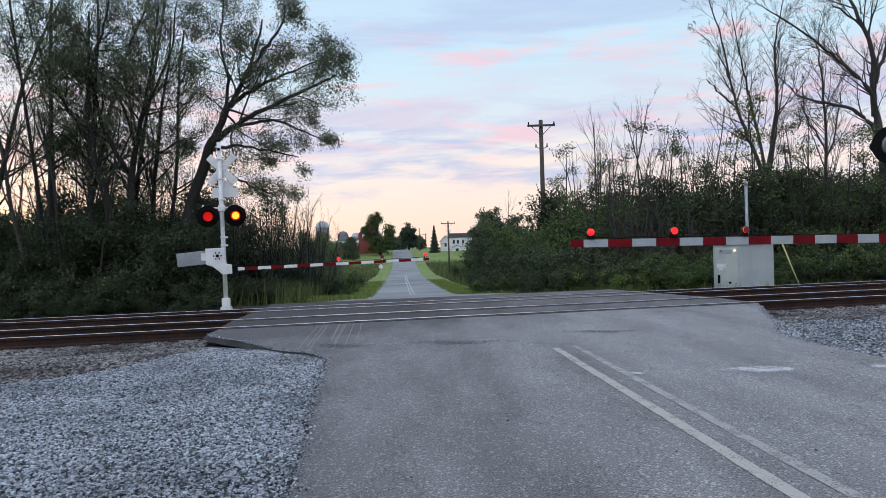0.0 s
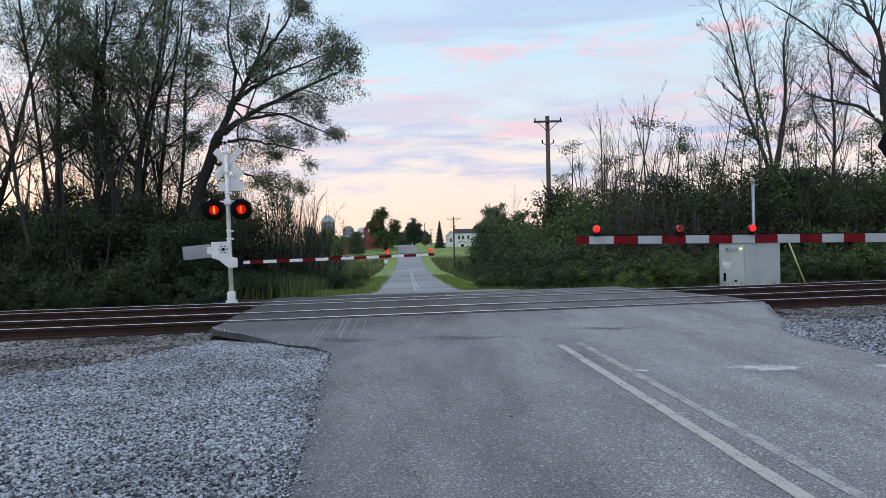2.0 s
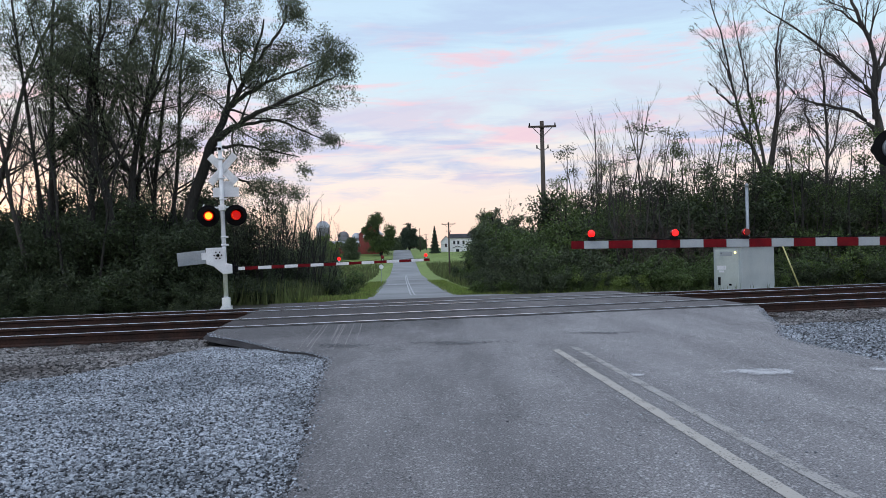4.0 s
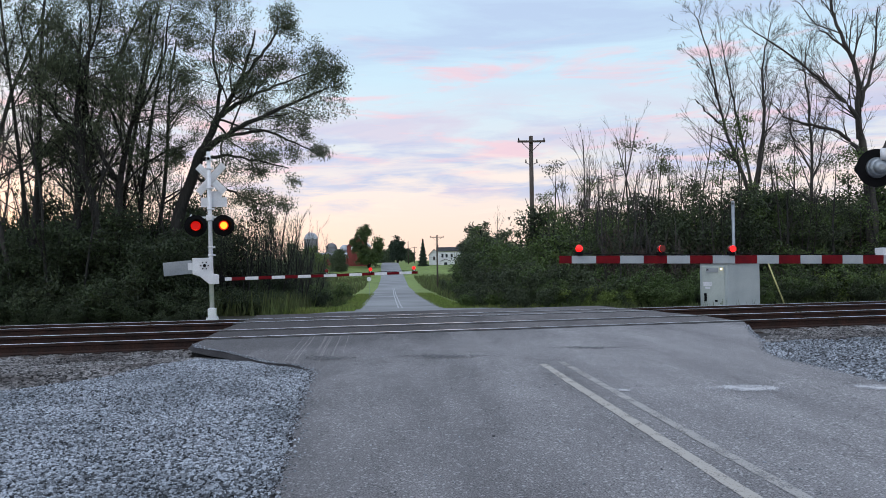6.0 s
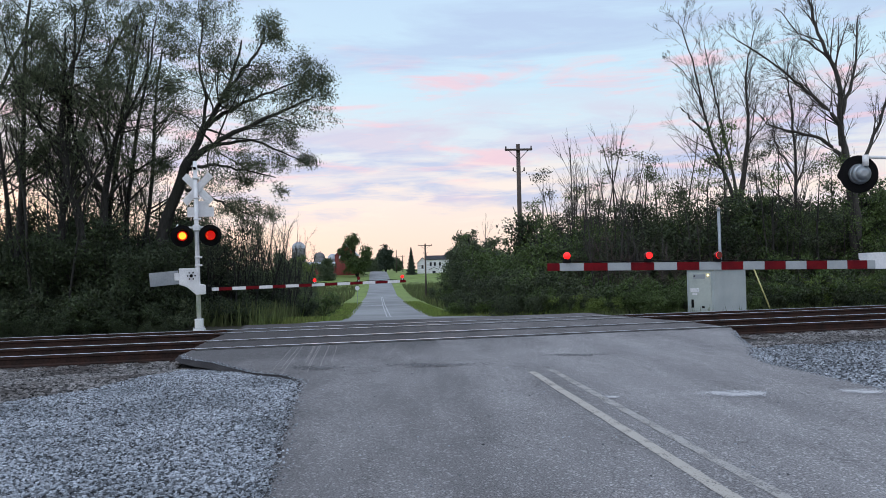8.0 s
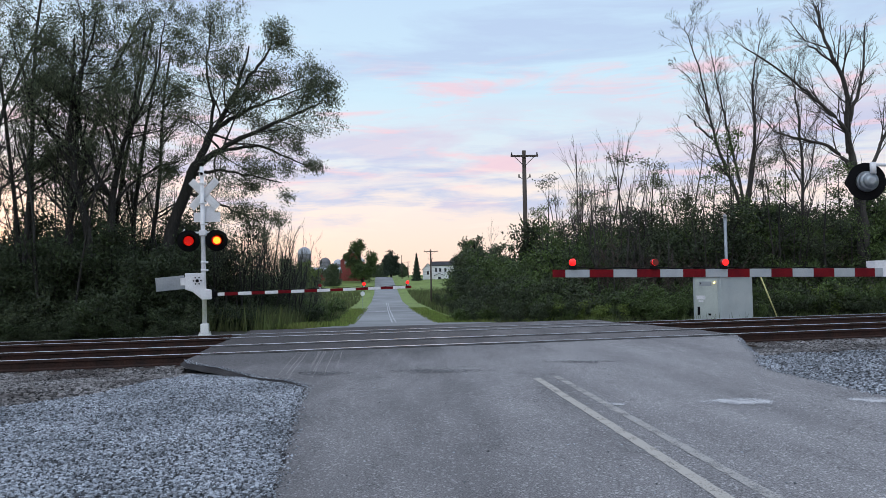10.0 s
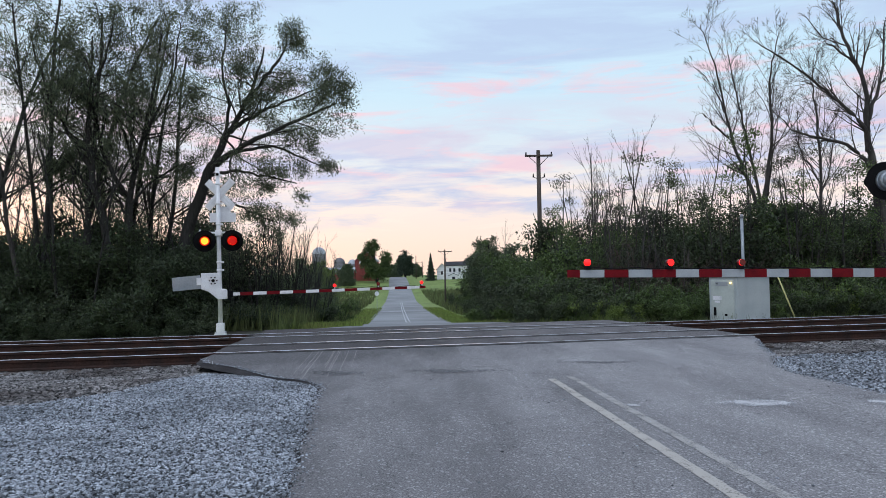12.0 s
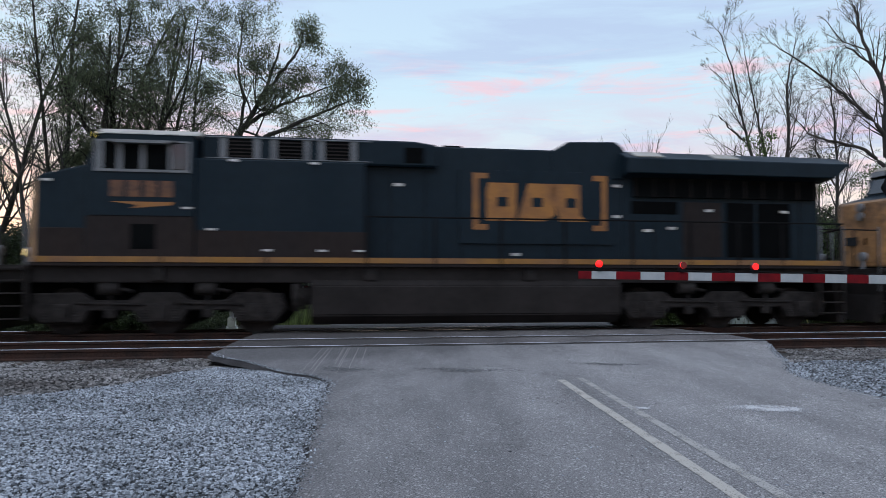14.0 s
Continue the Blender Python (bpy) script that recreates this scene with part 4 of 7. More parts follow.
build_pole(6.25, 42.0, -2.2, 9.05, 0.17, 1.7)
build_pole(1.0, 118.0, -4.5, 5.8, 0.17, 2.4, 0, "far wooden utility pole with a long crossarm")


# ---- trees, shrubs and grass ----
class Wood:
    """Collects tapered limbs and the places of leaves."""

    def __init__(self, seed):
        self.rs = random.Random(seed)
        self.v, self.f, self.leaf = [], [], []

    def tube(self, pts, radii, sides):
        base = len(self.v)
        for i, p in enumerate(pts):
            d = (pts[min(i + 1, len(pts) - 1)] - pts[max(i - 1, 0)]).normalized()
            a = d.orthogonal().normalized()
            b = d.cross(a)
            for k in range(sides):
                t = math.tau * k / sides
                self.v.append(tuple(p + (a * math.cos(t) + b * math.sin(t)) * radii[i]))
        for i in range(len(pts) - 1):
            for k in range(sides):
                k2 = (k + 1) % sides
                self.f.append((base + i * sides + k, base + i * sides + k2, base + (i + 1) * sides + k2, base + (i + 1) * sides + k))

    def limb(self, p, d, length, r0, r1, segs, wander, lift, sides):
        rs = self.rs
        pts, rad, d = [Vector(p)], [r0], Vector(d).normalized()
        for i in range(segs):
            d = (d + Vector((rs.uniform(-1, 1), rs.uniform(-1, 1), rs.uniform(-1, 1))) * wander + Vector((0, 0, lift))).normalized()
            pts.append(pts[-1] + d * (length / segs))
            rad.append(r0 + (r1 - r0) * (i + 1) / segs)
        if r0 < 0.022:
            self.tube(pts[:-1:2] + pts[-1:], rad[:-1:2] + rad[-1:], 3)
        else:
            self.tube(pts, rad, sides)
        return pts, rad

    def course(self, way, r0, r1, wander, q):
        """A main limb that bends through a few places, with side limbs along it."""
        rs = self.rs
        way = [Vector(p) for p in way]
        pts = []
        for i in range(len(way) - 1):
            a, b, c, d = way[max(0, i - 1)], way[i], way[i + 1], way[min(len(way) - 1, i + 2)]
            for k in range(5):
                t = k / 5
                p = 0.5 * (2 * b + (c - a) * t + (2 * a - 5 * b + 4 * c - d) * t * t + (3 * b - a - 3 * c + d) * t ** 3)
                pts.append(p + Vector((rs.uniform(-1, 1), rs.uniform(-1, 1), rs.uniform(-1, 1))) * wander)
        pts.append(way[-1])
        n = len(pts) - 1
        rad = [r0 + (r1 - r0) * (i / n) ** 0.8 for i in range(n + 1)]
        self.tube(pts, rad, 9)
        length = sum((b - a).length for a, b in zip(pts, pts[1:]))
        if q["count"][0]:
            q = dict(q, count=(max(5, round(q["count"][0] * length / 5.5)), *q["count"][1:]))
        self.side_limbs(pts, rad, length, 0, q)

    def branch(self, p, d, length, r, level, q):
        """Limbs on limbs; q holds how each level grows."""
        rs = self.rs
        segs = (7, 6, 4, 3)[min(level, 3)]
        pts, rad = self.limb(p, d, length, r, r * q.get("taper", 0.3), segs, q.get("wander", 0.16), q["lift"][min(level, len(q["lift"]) - 1)], (8, 6, 4, 3)[min(level, 3)])
        self.side_limbs(pts, rad, length, level, q)

    def side_limbs(self, pts, rad, length, level, q):
        rs = self.rs
        last = q["levels"]
        if level >= q.get("leafy", last):
            n = q["leaves"]
            knots = q.get("knots", 0)
            spots = [rs.uniform(0.35, 1.05) for _ in range(knots)]
            for i in range(n):
                t = (spots[i % knots] if knots else rs.uniform(0.15, 1.05)) * (len(pts) - 1)
                k = min(int(t), len(pts) - 2)
                c = pts[k].lerp(pts[k + 1], t - k)
                s = q["spread"]
                self.leaf.append((c.x + rs.gauss(0, s), c.y + rs.gauss(0, s), c.z + rs.gauss(0, s * 0.8)))
        if level >= last:
            return
        for i in range(q["count"][level]):
            t = rs.uniform(q["start"][min(level, len(q["start"]) - 1)], 1.0) * (len(pts) - 1)
            k = min(int(t), len(pts) - 2)
            c = pts[k].lerp(pts[k + 1], t - k)
            along = (pts[k + 1] - pts[k]).normalized()
            side = along.orthogonal().normalized()
            side.rotate(Matrix.Rotation(rs.uniform(0, math.tau), 3, along))
            angle = radians(rs.uniform(*q["angle"]))
            nd = along * math.cos(angle) + side * math.sin(angle)
            frac = 1 - 0.45 * t / (len(pts) - 1)
            self.branch(c, nd, length * q["ratio"][level] * frac * rs.uniform(0.7, 1.25), max(q.get("thin", 0.006), rad[k] * q.get("girth", 0.5) * rs.uniform(0.7, 1.1)), level + 1, q)


def leaf_mesh(name, places, size, aspect, material, parent, seed, droop=0.3):
    n = len(places)
    rs = np.random.RandomState(seed)
    c = np.array(places)
    d = rs.normal(size=(n, 3))
    d[:, 2] -= droop * 1.5
    d /= np.linalg.norm(d, axis=1)[:, None]
    e = rs.normal(size=(n, 3)) * 0.75
    e[:, 2] += 1.0
    e = np.cross(d, e)
    e /= np.linalg.norm(e, axis=1)[:, None] + 1e-9
    L = (size * rs.uniform(0.6, 1.3, n))[:, None]
    bend = np.cross(d, e) * L * 0.15
    v = np.stack([c - d * L / 2, c + e * L * aspect / 2 + bend, c + d * L / 2, c - e * L * aspect / 2 + bend], 1).reshape(-1, 3)
    f = np.arange(4 * n).reshape(-1, 4)
    return raw(name, v, f, material, parent)


def plant(name, seed, q, m, label, category, group, bark, leaf, stems=((0, 0, 1, 1.0),)):
    """A tree or shrub: stems as directions and share of the height."""
    top = empty(name, m, label, category, group)
    leaves, woods = [], []
    shared = q["radius"] < 0.2
    for i, (dx, dy, dz, share, *at) in enumerate(stems):
        if i == 0 or not shared:
            woods.append(Wood(seed + 7 * i))
        w = woods[-1]
        start = at[0] if at else (0, 0, -0.3)
        w.branch(start, (dx, dy, dz), q["height"] * share, q["radius"] * (0.6 + 0.4 * share) * (1 if i == 0 else q.get("fork", 0.8)), 0, q)
    for i, w in enumerate(woods):
        raw("trunk" if i == 0 else "limb", w.v, w.f, M[bark], top, True)
        leaves += w.leaf
    if leaves:
        leaf_mesh("crown", leaves, q["leaf"], q["aspect"], M[leaf], top, seed, q.get("droop", 0.3))
    return top


def guided_tree(name, seed, q, place, label, group, bark, leaf, limbs):
    """A tree whose main limbs take set courses (radius at both ends, places in metres, 0 bare, 1 branching, 2 broken off)."""
    top = empty(name, Matrix.Translation(place), label, "tree", group)
    leaves = []
    for i, (r0, r1, way, kind) in enumerate(limbs):
        w = Wood(seed + 13 * i)
        w.course(way, r0, r1, 0.05, q if kind == 1 else dict(q, count=(0, 0, 0), leafy=9))
        raw("trunk" if i == 0 else "limb", w.v, w.f, M[bark], top, True)
        leaves += w.leaf
    if leaves:
        leaf_mesh("crown", leaves, q["leaf"], q["aspect"], M[leaf], top, seed, q.get("droop", 0.3))
    return top


def at_pixel(px, depth):
    return (px - 784) / 1207.0 * depth


DEAD = dict(levels=3, count=(17, 7, 5), start=(0.18, 0.2, 0.2), angle=(20, 52), ratio=(0.30, 0.5, 0.5), lift=(0.03, 0.06, 0.05), leaves=0, wander=0.14, girth=0.42, thin=0.0065, taper=0.2)
WILLOW = dict(levels=3, leafy=3, count=(17, 7, 5), start=(0.24, 0.22, 0.2), angle=(28, 75), ratio=(0.44, 0.5, 0.5), lift=(0.02, 0.04, -0.01), leaves=11,
              spread=0.15, leaf=0.12, aspect=0.28, droop=0.5, taper=0.25, wander=0.2, girth=0.40, thin=0.006)
TALL = dict(height=14.5, radius=0.17, levels=2, count=(22, 7), start=(0.42, 0.2), angle=(25, 60), ratio=(0.20, 0.5), lift=(0.03, 0.04, 0.0), leaves=18, spread=0.2, leaf=0.12, aspect=0.34, taper=0.3, wander=0.09)
BARE = dict(height=11.0, radius=0.11, levels=3, count=(9, 6, 5), start=(0.35, 0.2, 0.2), angle=(18, 45), ratio=(0.36, 0.45, 0.4), lift=(0.03, 0.07, 0.05), leaves=0, spread=0.1, leaf=0.1, aspect=0.4, wander=0.12, thin=0.010)
POLEY = dict(height=8.0, radius=0.055, levels=2, count=(8, 4), start=(0.3, 0.2), angle=(15, 38), ratio=(0.33, 0.45), lift=(0.03, 0.08, 0.05), leaves=0, spread=0.1, leaf=0.1, aspect=0.4, wander=0.07, thin=0.008)
VINY = dict(height=8.0, radius=0.09, levels=2, count=(22, 5), start=(0.06, 0.2), angle=(35, 80), ratio=(0.17, 0.5), lift=(0.02, 0.0, -0.02), leaves=24, spread=0.2, leaf=0.12, aspect=0.6, wander=0.10, taper=0.12)
SHRUB = dict(height=2.6, radius=0.03, levels=2, count=(9, 5), start=(0.2, 0.2), angle=(20, 60), ratio=(0.45, 0.5), lift=(0.02, 0.0, -0.02), leaves=13, spread=0.13, leaf=0.13, aspect=0.5, wander=0.18, thin=0.005)


def stems_of(n, seed, lean=0.5, spot=0.5):
    rs = random.Random(seed)
    out = []
    for i in range(n):
        a = math.tau * (i + rs.uniform(-0.3, 0.3)) / n
        out.append((math.cos(a) * lean * rs.uniform(0.4, 1), math.sin(a) * lean * rs.uniform(0.4, 1), 1, rs.uniform(0.6, 1.0), (math.cos(a) * spot, math.sin(a) * spot, -0.25)))
    return out


def put(kinds, places, jitter=0.0, seed=1):
    """First use keeps the model itself; later ones are copies, turned and sized by chance."""
    rs = random.Random(seed)
    used = set()
    for i, (x, y, s) in enumerate(places):
        k = i % len(kinds)
        src = kinds[k]
        m = Matrix.Translation((x, y, ground_z(x, y) - 0.05)) @ Matrix.Rotation(rs.uniform(0, math.tau), 4, "Z")
        if k not in used:
            used.add(k)
            src.matrix_basis = m
            ob = src
        else:
            ob = copy_thing(src, m)
        ob.scale = (s * rs.uniform(0.9, 1.15), s * rs.uniform(0.9, 1.15), s)


def build_left_woods():
    # the leaning willow behind the signal mast
    guided_tree("willow_tree", 11, WILLOW, (-10.8, 29.0, -0.9), "large dark willow leaning over the roadside with a wide crown", "trees left of the road", "bark", "willow", [
        (0.34, 0.20, [(0, 0, -0.3), (0.0, 0, 2.4), (0.2, 0, 4.6), (1.2, 0, 7.2)], 0),
        (0.19, 0.03, [(1.2, 0, 7.2), (1.8, 0.2, 8.5), (2.7, 0.4, 10.4), (3.3, 0.5, 12.4)], 1),
        (0.17, 0.03, [(1.1, 0, 7.0), (2.1, -0.3, 7.6), (3.5, -0.6, 8.3), (5.4, -0.8, 9.0), (6.6, -1.0, 9.5)], 1),
        (0.12, 0.02, [(1.9, 0.2, 8.6), (3.0, 0.8, 9.6), (4.2, 1.2, 10.2), (5.8, 1.3, 10.9)], 1),
        (0.10, 0.02, [(1.5, 0.1, 7.9), (1.7, 0.6, 9.5), (1.4, 0.8, 11.6), (1.6, 0.9, 13.6)], 1),
        (0.09, 0.02, [(1.2, 0, 6.8), (2.4, -0.6, 6.8), (3.4, -0.9, 6.6), (5.0, -1.0, 6.2)], 1),
        (0.08, 0.02, [(0.9, 0, 6.0), (1.8, 0.5, 5.6), (2.7, 0.7, 5.2), (3.9, 0.8, 4.6)], 1),
        (0.08, 0.02, [(2.4, 0, 7.8), (3.7, 0.4, 8.0), (4.8, 0.7, 7.6), (5.6, 0.7, 7.2)], 1),
        (0.10, 0.02, [(2.7, 0.4, 10.2), (3.6, 0.2, 11.2), (4.2, 0.1, 12.0), (4.4, 0, 12.8)], 1)])
    guided_tree("willow_tree", 12, WILLOW, (-12.9, 28.0, -0.8), "dark willow with several bent trunks and an open crown", "trees left of the road", "bark", "willow", [
        (0.22, 0.13, [(0, 0, -0.3), (0.1, 0, 3.4), (0.3, 0, 6.0)], 0),
        (0.13, 0.03, [(0.3, 0, 6.0), (0.7, 0.2, 8.2), (1.2, 0.2, 10.4), (1.5, 0.2, 12.6)], 1),
        (0.11, 0.03, [(0.2, 0, 5.6), (-0.6, -0.3, 7.2), (-1.1, -0.4, 9.6), (-1.1, -0.4, 12.2)], 1),
        (0.08, 0.02, [(0.4, 0, 6.8), (-0.4, 0.4, 8.8), (-1.6, 0.6, 9.6), (-2.7, 0.7, 9.4)], 1),
        (0.08, 0.02, [(0.6, 0.1, 7.8), (1.6, -0.4, 9.2), (2.3, -0.6, 10.6), (2.6, -0.7, 12.6)], 1),
        (0.06, 0.02, [(0.3, 0, 5.4), (1.0, 0.5, 6.4), (1.9, 0.8, 7.0), (2.6, 0.9, 7.2)], 1),
        (0.06, 0.02, [(0.2, 0, 4.6), (-0.5, 0.6, 5.6), (-1.2, 0.9, 6.6), (-1.5, 1.0, 7.8)], 1)])
    guided_tree("willow_tree", 13, WILLOW, (-13.8, 27.2, -0.8), "dark willow with a leaning trunk and an open crown", "trees left of the road", "bark", "willow", [
        (0.20, 0.10, [(1.2, 0, -0.3), (0.7, 0, 3.2), (0.1, 0, 5.8), (-0.2, 0, 8.0)], 0),
        (0.10, 0.02, [(-0.2, 0, 8.0), (-0.1, 0.2, 10.0), (0.4, 0.4, 11.6), (0.7, 0.4, 13.4)], 1),
        (0.09, 0.02, [(0.0, 0, 6.6), (-0.9, -0.4, 8.4), (-1.6, -0.6, 10.0), (-2.2, -0.6, 12.2)], 1),
        (0.06, 0.02, [(0.3, 0, 5.0), (1.0, 0.4, 6.4), (1.3, 0.6, 7.8), (1.4, 0.6, 9.4)], 1),
        (0.06, 0.02, [(0.1, 0, 5.8), (-0.8, 0.4, 6.6), (-1.4, 0.6, 7.2), (-2.0, 0.7, 7.4)], 1)])
    tall = [plant("tall_tree", 20 + i, dict(TALL, height=h, radius=r, start=(st, 0.2)), Matrix.Identity(4), "tall slender tree with a dark trunk and thin crown", "tree", "trees left of the road", "bark", "willow" if i != 2 else "leaf",
                  ((lx, 0, 1, 1.0),) if i % 2 else ((lx, 0.05, 1, 1.0), (-0.12, 0, 1, 0.85)))
            for i, (h, r, st, lx) in enumerate(((15.5, 0.14, 0.35, 0.03), (14.0, 0.13, 0.30, -0.05), (15.0, 0.14, 0.28, 0.06), (13.0, 0.10, 0.4, 0.0), (16.0, 0.14, 0.30, -0.03)))]
    spots = [(at_pixel(px, d), d, s) for px, d, s in ((84, 27.5, 1.0), (142, 27, 1.0), (120, 31, 1.02), (172, 29, 0.98), (222, 32, 0.95), (290, 32, 0.9), (255, 30, 0.95), (-60, 30, 1.0), (-160, 31, 1.0), (-250, 30, 1.0))]
    put(tall, spots, seed=3)
    bare = [plant("bare_tree", 40 + i, dict(BARE, height=h, radius=r), Matrix.Identity(4), "leafless grey tree with upright branches", "tree", "bare trees", "dead_bark", "leaf")
            for i, (h, r) in enumerate(((12.0, 0.12), (10.0, 0.09), (13.0, 0.13)))]
    put(bare, [(at_pixel(px, d), d, s) for px, d, s in ((60, 26, 0.9), (22, 27, 0.7), (-4, 26, 0.85), (-30, 28, 1.0), (-90, 28, 1.0))], seed=4)
    thin = [plant("sapling", 50 + i, dict(POLEY, height=h), Matrix.Identity(4), "thin upright leafless sapling", "sapling", "saplings", "bark", "leaf", stems_of(3, 60 + i, 0.22, 0.3)) for i, h in enumerate((7.5, 6.0, 8.2))]
    rs = random.Random(8)
    places = [(at_pixel(rs.uniform(90, 345), d), d, rs.uniform(0.8, 1.2)) for d in np.linspace(25.5, 40, 14)]
    places += [(at_pixel(px, d), d, s) for px, d, s in ((505, 34, 0.8), (530, 36, 0.75), (548, 38, 0.8), (565, 42, 0.85), (485, 33, 0.7), (520, 40, 0.9), (460, 30, 0.7), (440, 33, 0.8), (575, 48, 0.9), (470, 34, 0.75), (495, 36, 0.85), (512, 37, 0.8), (540, 38, 0.85), (555, 40, 0.8), (450, 36, 0.85), (480, 40, 0.95), (525, 44, 1.0), (570, 44, 0.85), (545, 46, 0.95), (500, 45, 1.0), (465, 42, 1.0))]
    haze = [plant("slender_tree", 55 + i, dict(POLEY, height=h, leaves=9, spread=0.2, leaf=0.1, aspect=0.4, count=(12, 5)), Matrix.Identity(4), "slender young tree with sparse leaves", "tree", "young trees", "bark", lf, stems_of(4, 65 + i, 0.25, 0.5)) for i, (h, lf) in enumerate(((5.5, "leaf_grey"), (6.5, "willow")))]
    put(haze, [(at_pixel(px, d), d, s) for px, d, s in ((300, 33, 1.25), (325, 35, 1.35), (372, 34, 1.2), (395, 36, 1.25), (352, 37, 1.4), (235, 34, 1.4), (275, 36, 1.5), (430, 31, 0.9), (412, 38, 1.3), (455, 33, 0.95), (475, 34, 0.8), (498, 36, 0.85), (515, 38, 0.85), (535, 40, 0.9), (552, 43, 0.9), (570, 47, 0.9), (485, 41, 1.0), (530, 47, 1.05), (445, 38, 1.0), (415, 35, 1.0), (585, 55, 0.9))], seed=9)
    put(thin, places, seed=5)


def build_right_woods():
    # two dead trees
    guided_tree("dead_tree", 71, DEAD, (15.8, 33.0, -1.0), "tall dead tree with forked bare limbs", "dead trees", "dead_bark", "leaf", [
        (0.178, 0.148, [(0, 0, -0.3), (0, 0, 3.0), (-0.05, 0, 5.4)], 0),
        (0.111, 0.0148, [(-0.1, 0, 5.3), (-0.8, 0, 7.0), (-1.3, 0.1, 8.7), (-1.6, 0.2, 10.3), (-2.2, 0.2, 13.0), (-2.7, 0.2, 14.6)], 1),
        (0.0888, 0.0148, [(-0.1, 0, 5.5), (-0.5, 0.3, 8.7), (-0.9, 0.5, 11.1), (-1.3, 0.5, 13.4)], 1),
        (0.111, 0.0148, [(0.0, 0, 5.4), (0.5, -0.1, 9.2), (0.4, -0.2, 11.5), (0.9, -0.2, 13.8)], 1),
        (0.0666, 0.0111, [(0.1, 0, 5.2), (0.7, 0.3, 7.9), (1.4, 0.5, 10.9)], 1),
        (0.0592, 0.037, [(-1.3, 0.1, 8.6), (-2.2, -0.1, 9.4), (-2.9, -0.2, 10.1)], 2),
        (0.0444, 0.0111, [(-1.6, 0.2, 10.2), (-2.4, -0.3, 11.4), (-3.5, -0.6, 12.4)], 1),
        (0.0592, 0.0444, [(1.0, 0.3, 5.0), (1.6, 0.3, 4.6), (2.3, 0.3, 3.2)], 2)])
    guided_tree("dead_tree", 72, DEAD, (20.2, 31.0, -1.0), "large dead tree with heavy arching bare limbs", "dead trees", "dead_bark", "leaf", [
        (0.311, 0.222, [(0.1, 0, -0.3), (0.1, 0, 3.6), (-0.1, 0, 6.6)], 0),
        (0.178, 0.037, [(-0.1, 0, 6.5), (-0.45, 0, 8.6), (-0.5, 0, 10.8), (-1.3, 0.1, 13.1), (-1.7, 0.1, 14.8)], 1),
        (0.126, 0.0222, [(-0.4, 0, 7.8), (-0.7, -0.1, 8.9), (-2.2, -0.3, 10.3), (-3.7, -0.5, 11.4), (-5.7, -0.6, 12.8)], 1),
        (0.126, 0.0222, [(0.0, 0, 6.2), (-0.4, 0.1, 7.2), (-1.2, 0.2, 8.1), (-2.6, 0.3, 8.5), (-3.7, 0.4, 8.9), (-4.6, 0.4, 9.9)], 1),
        (0.111, 0.0222, [(-0.4, 0, 9.3), (0.4, 0.2, 11.3), (0.8, 0.3, 14.0)], 1),
        (0.104, 0.0222, [(0.1, 0, 6.4), (1.3, 0.2, 8.3), (2.3, 0.3, 11.0), (2.6, 0.3, 13.0)], 1),
        (0.0518, 0.0148, [(-0.8, 0, 12.0), (-2.0, 0.2, 12.9), (-3.0, 0.2, 14.2)], 1)])
    guided_tree("dead_tree", 73, DEAD, (18.6, 33.0, -1.0), "slim dead tree with a straight broken trunk", "dead trees", "dead_bark", "leaf", [
        (0.111, 0.0222, [(0, 0, -0.3), (0.05, 0, 5.6), (0.0, 0, 9.8), (-0.3, 0, 11.9)], 1),
        (0.0518, 0.0148, [(0.05, 0, 6.6), (-0.7, 0.2, 8.2), (-0.9, 0.2, 9.8)], 1),
        (0.0518, 0.0148, [(0.05, 0, 6.0), (0.7, 0.2, 7.6), (1.0, 0.2, 9.6)], 1)])
    viny = [plant("vine_covered_tree", 80 + i, dict(VINY, height=h, radius=r), Matrix.Identity(4), "slender tree overgrown with green climbing leaves", "tree", "trees right of the road", "bark", lf)
            for i, (h, r, lf) in enumerate(((8.5, 0.10, "leaf"), (7.0, 0.08, "leaf"), (9.5, 0.11, "leaf_shade"), (6.0, 0.08, "leaf_shade")))]
    put(viny, [(at_pixel(px, d), d, s) for px, d, s in ((985, 36, 0.72), (1120, 34, 0.80), (1192, 34, 0.86), (1285, 32, 1.05), (1330, 31, 1.0), (1150, 36, 0.75), (1100, 38, 0.8), (1232, 36, 0.7), (1420, 31, 0.75),
                                                       (1470, 33, 0.85), (1500, 30, 0.7), (1540, 32, 0.9), (1580, 30, 0.8), (1640, 31, 0.9), (1390, 36, 0.9), (1045, 38, 0.65), (1260, 38, 0.8), (1700, 31, 1.0), (1440, 37, 1.0), (1560, 37, 1.0), (1010, 35, 0.6), (1070, 35, 0.66), (1175, 33, 0.72), (1210, 32, 0.66), (1300, 35, 0.95), (1355, 32, 0.8), (1405, 33, 0.85), (1485, 36, 1.0), (1525, 35, 0.95), (1600, 34, 1.0), (1000, 37, 0.85), (1030, 39, 0.8), (1060, 40, 0.9), (1090, 37, 0.95), (1140, 38, 1.0), (1165, 40, 1.0), (1215, 39, 1.0), (1240, 34, 0.85))], seed=6)
    thin = [plant("sapling", 90 + i, dict(POLEY, height=h), Matrix.Identity(4), "thin upright leafless sapling", "sapling", "saplings", "dead_bark", "leaf", stems_of(4, 95 + i, 0.20, 0.5)) for i, h in enumerate((8.0, 6.5, 9.0))]
    rs = random.Random(18)
    places = [(at_pixel(rs.uniform(1000, 1620), d), d, rs.uniform(0.75, 1.0)) for d in np.linspace(30, 40, 40)]
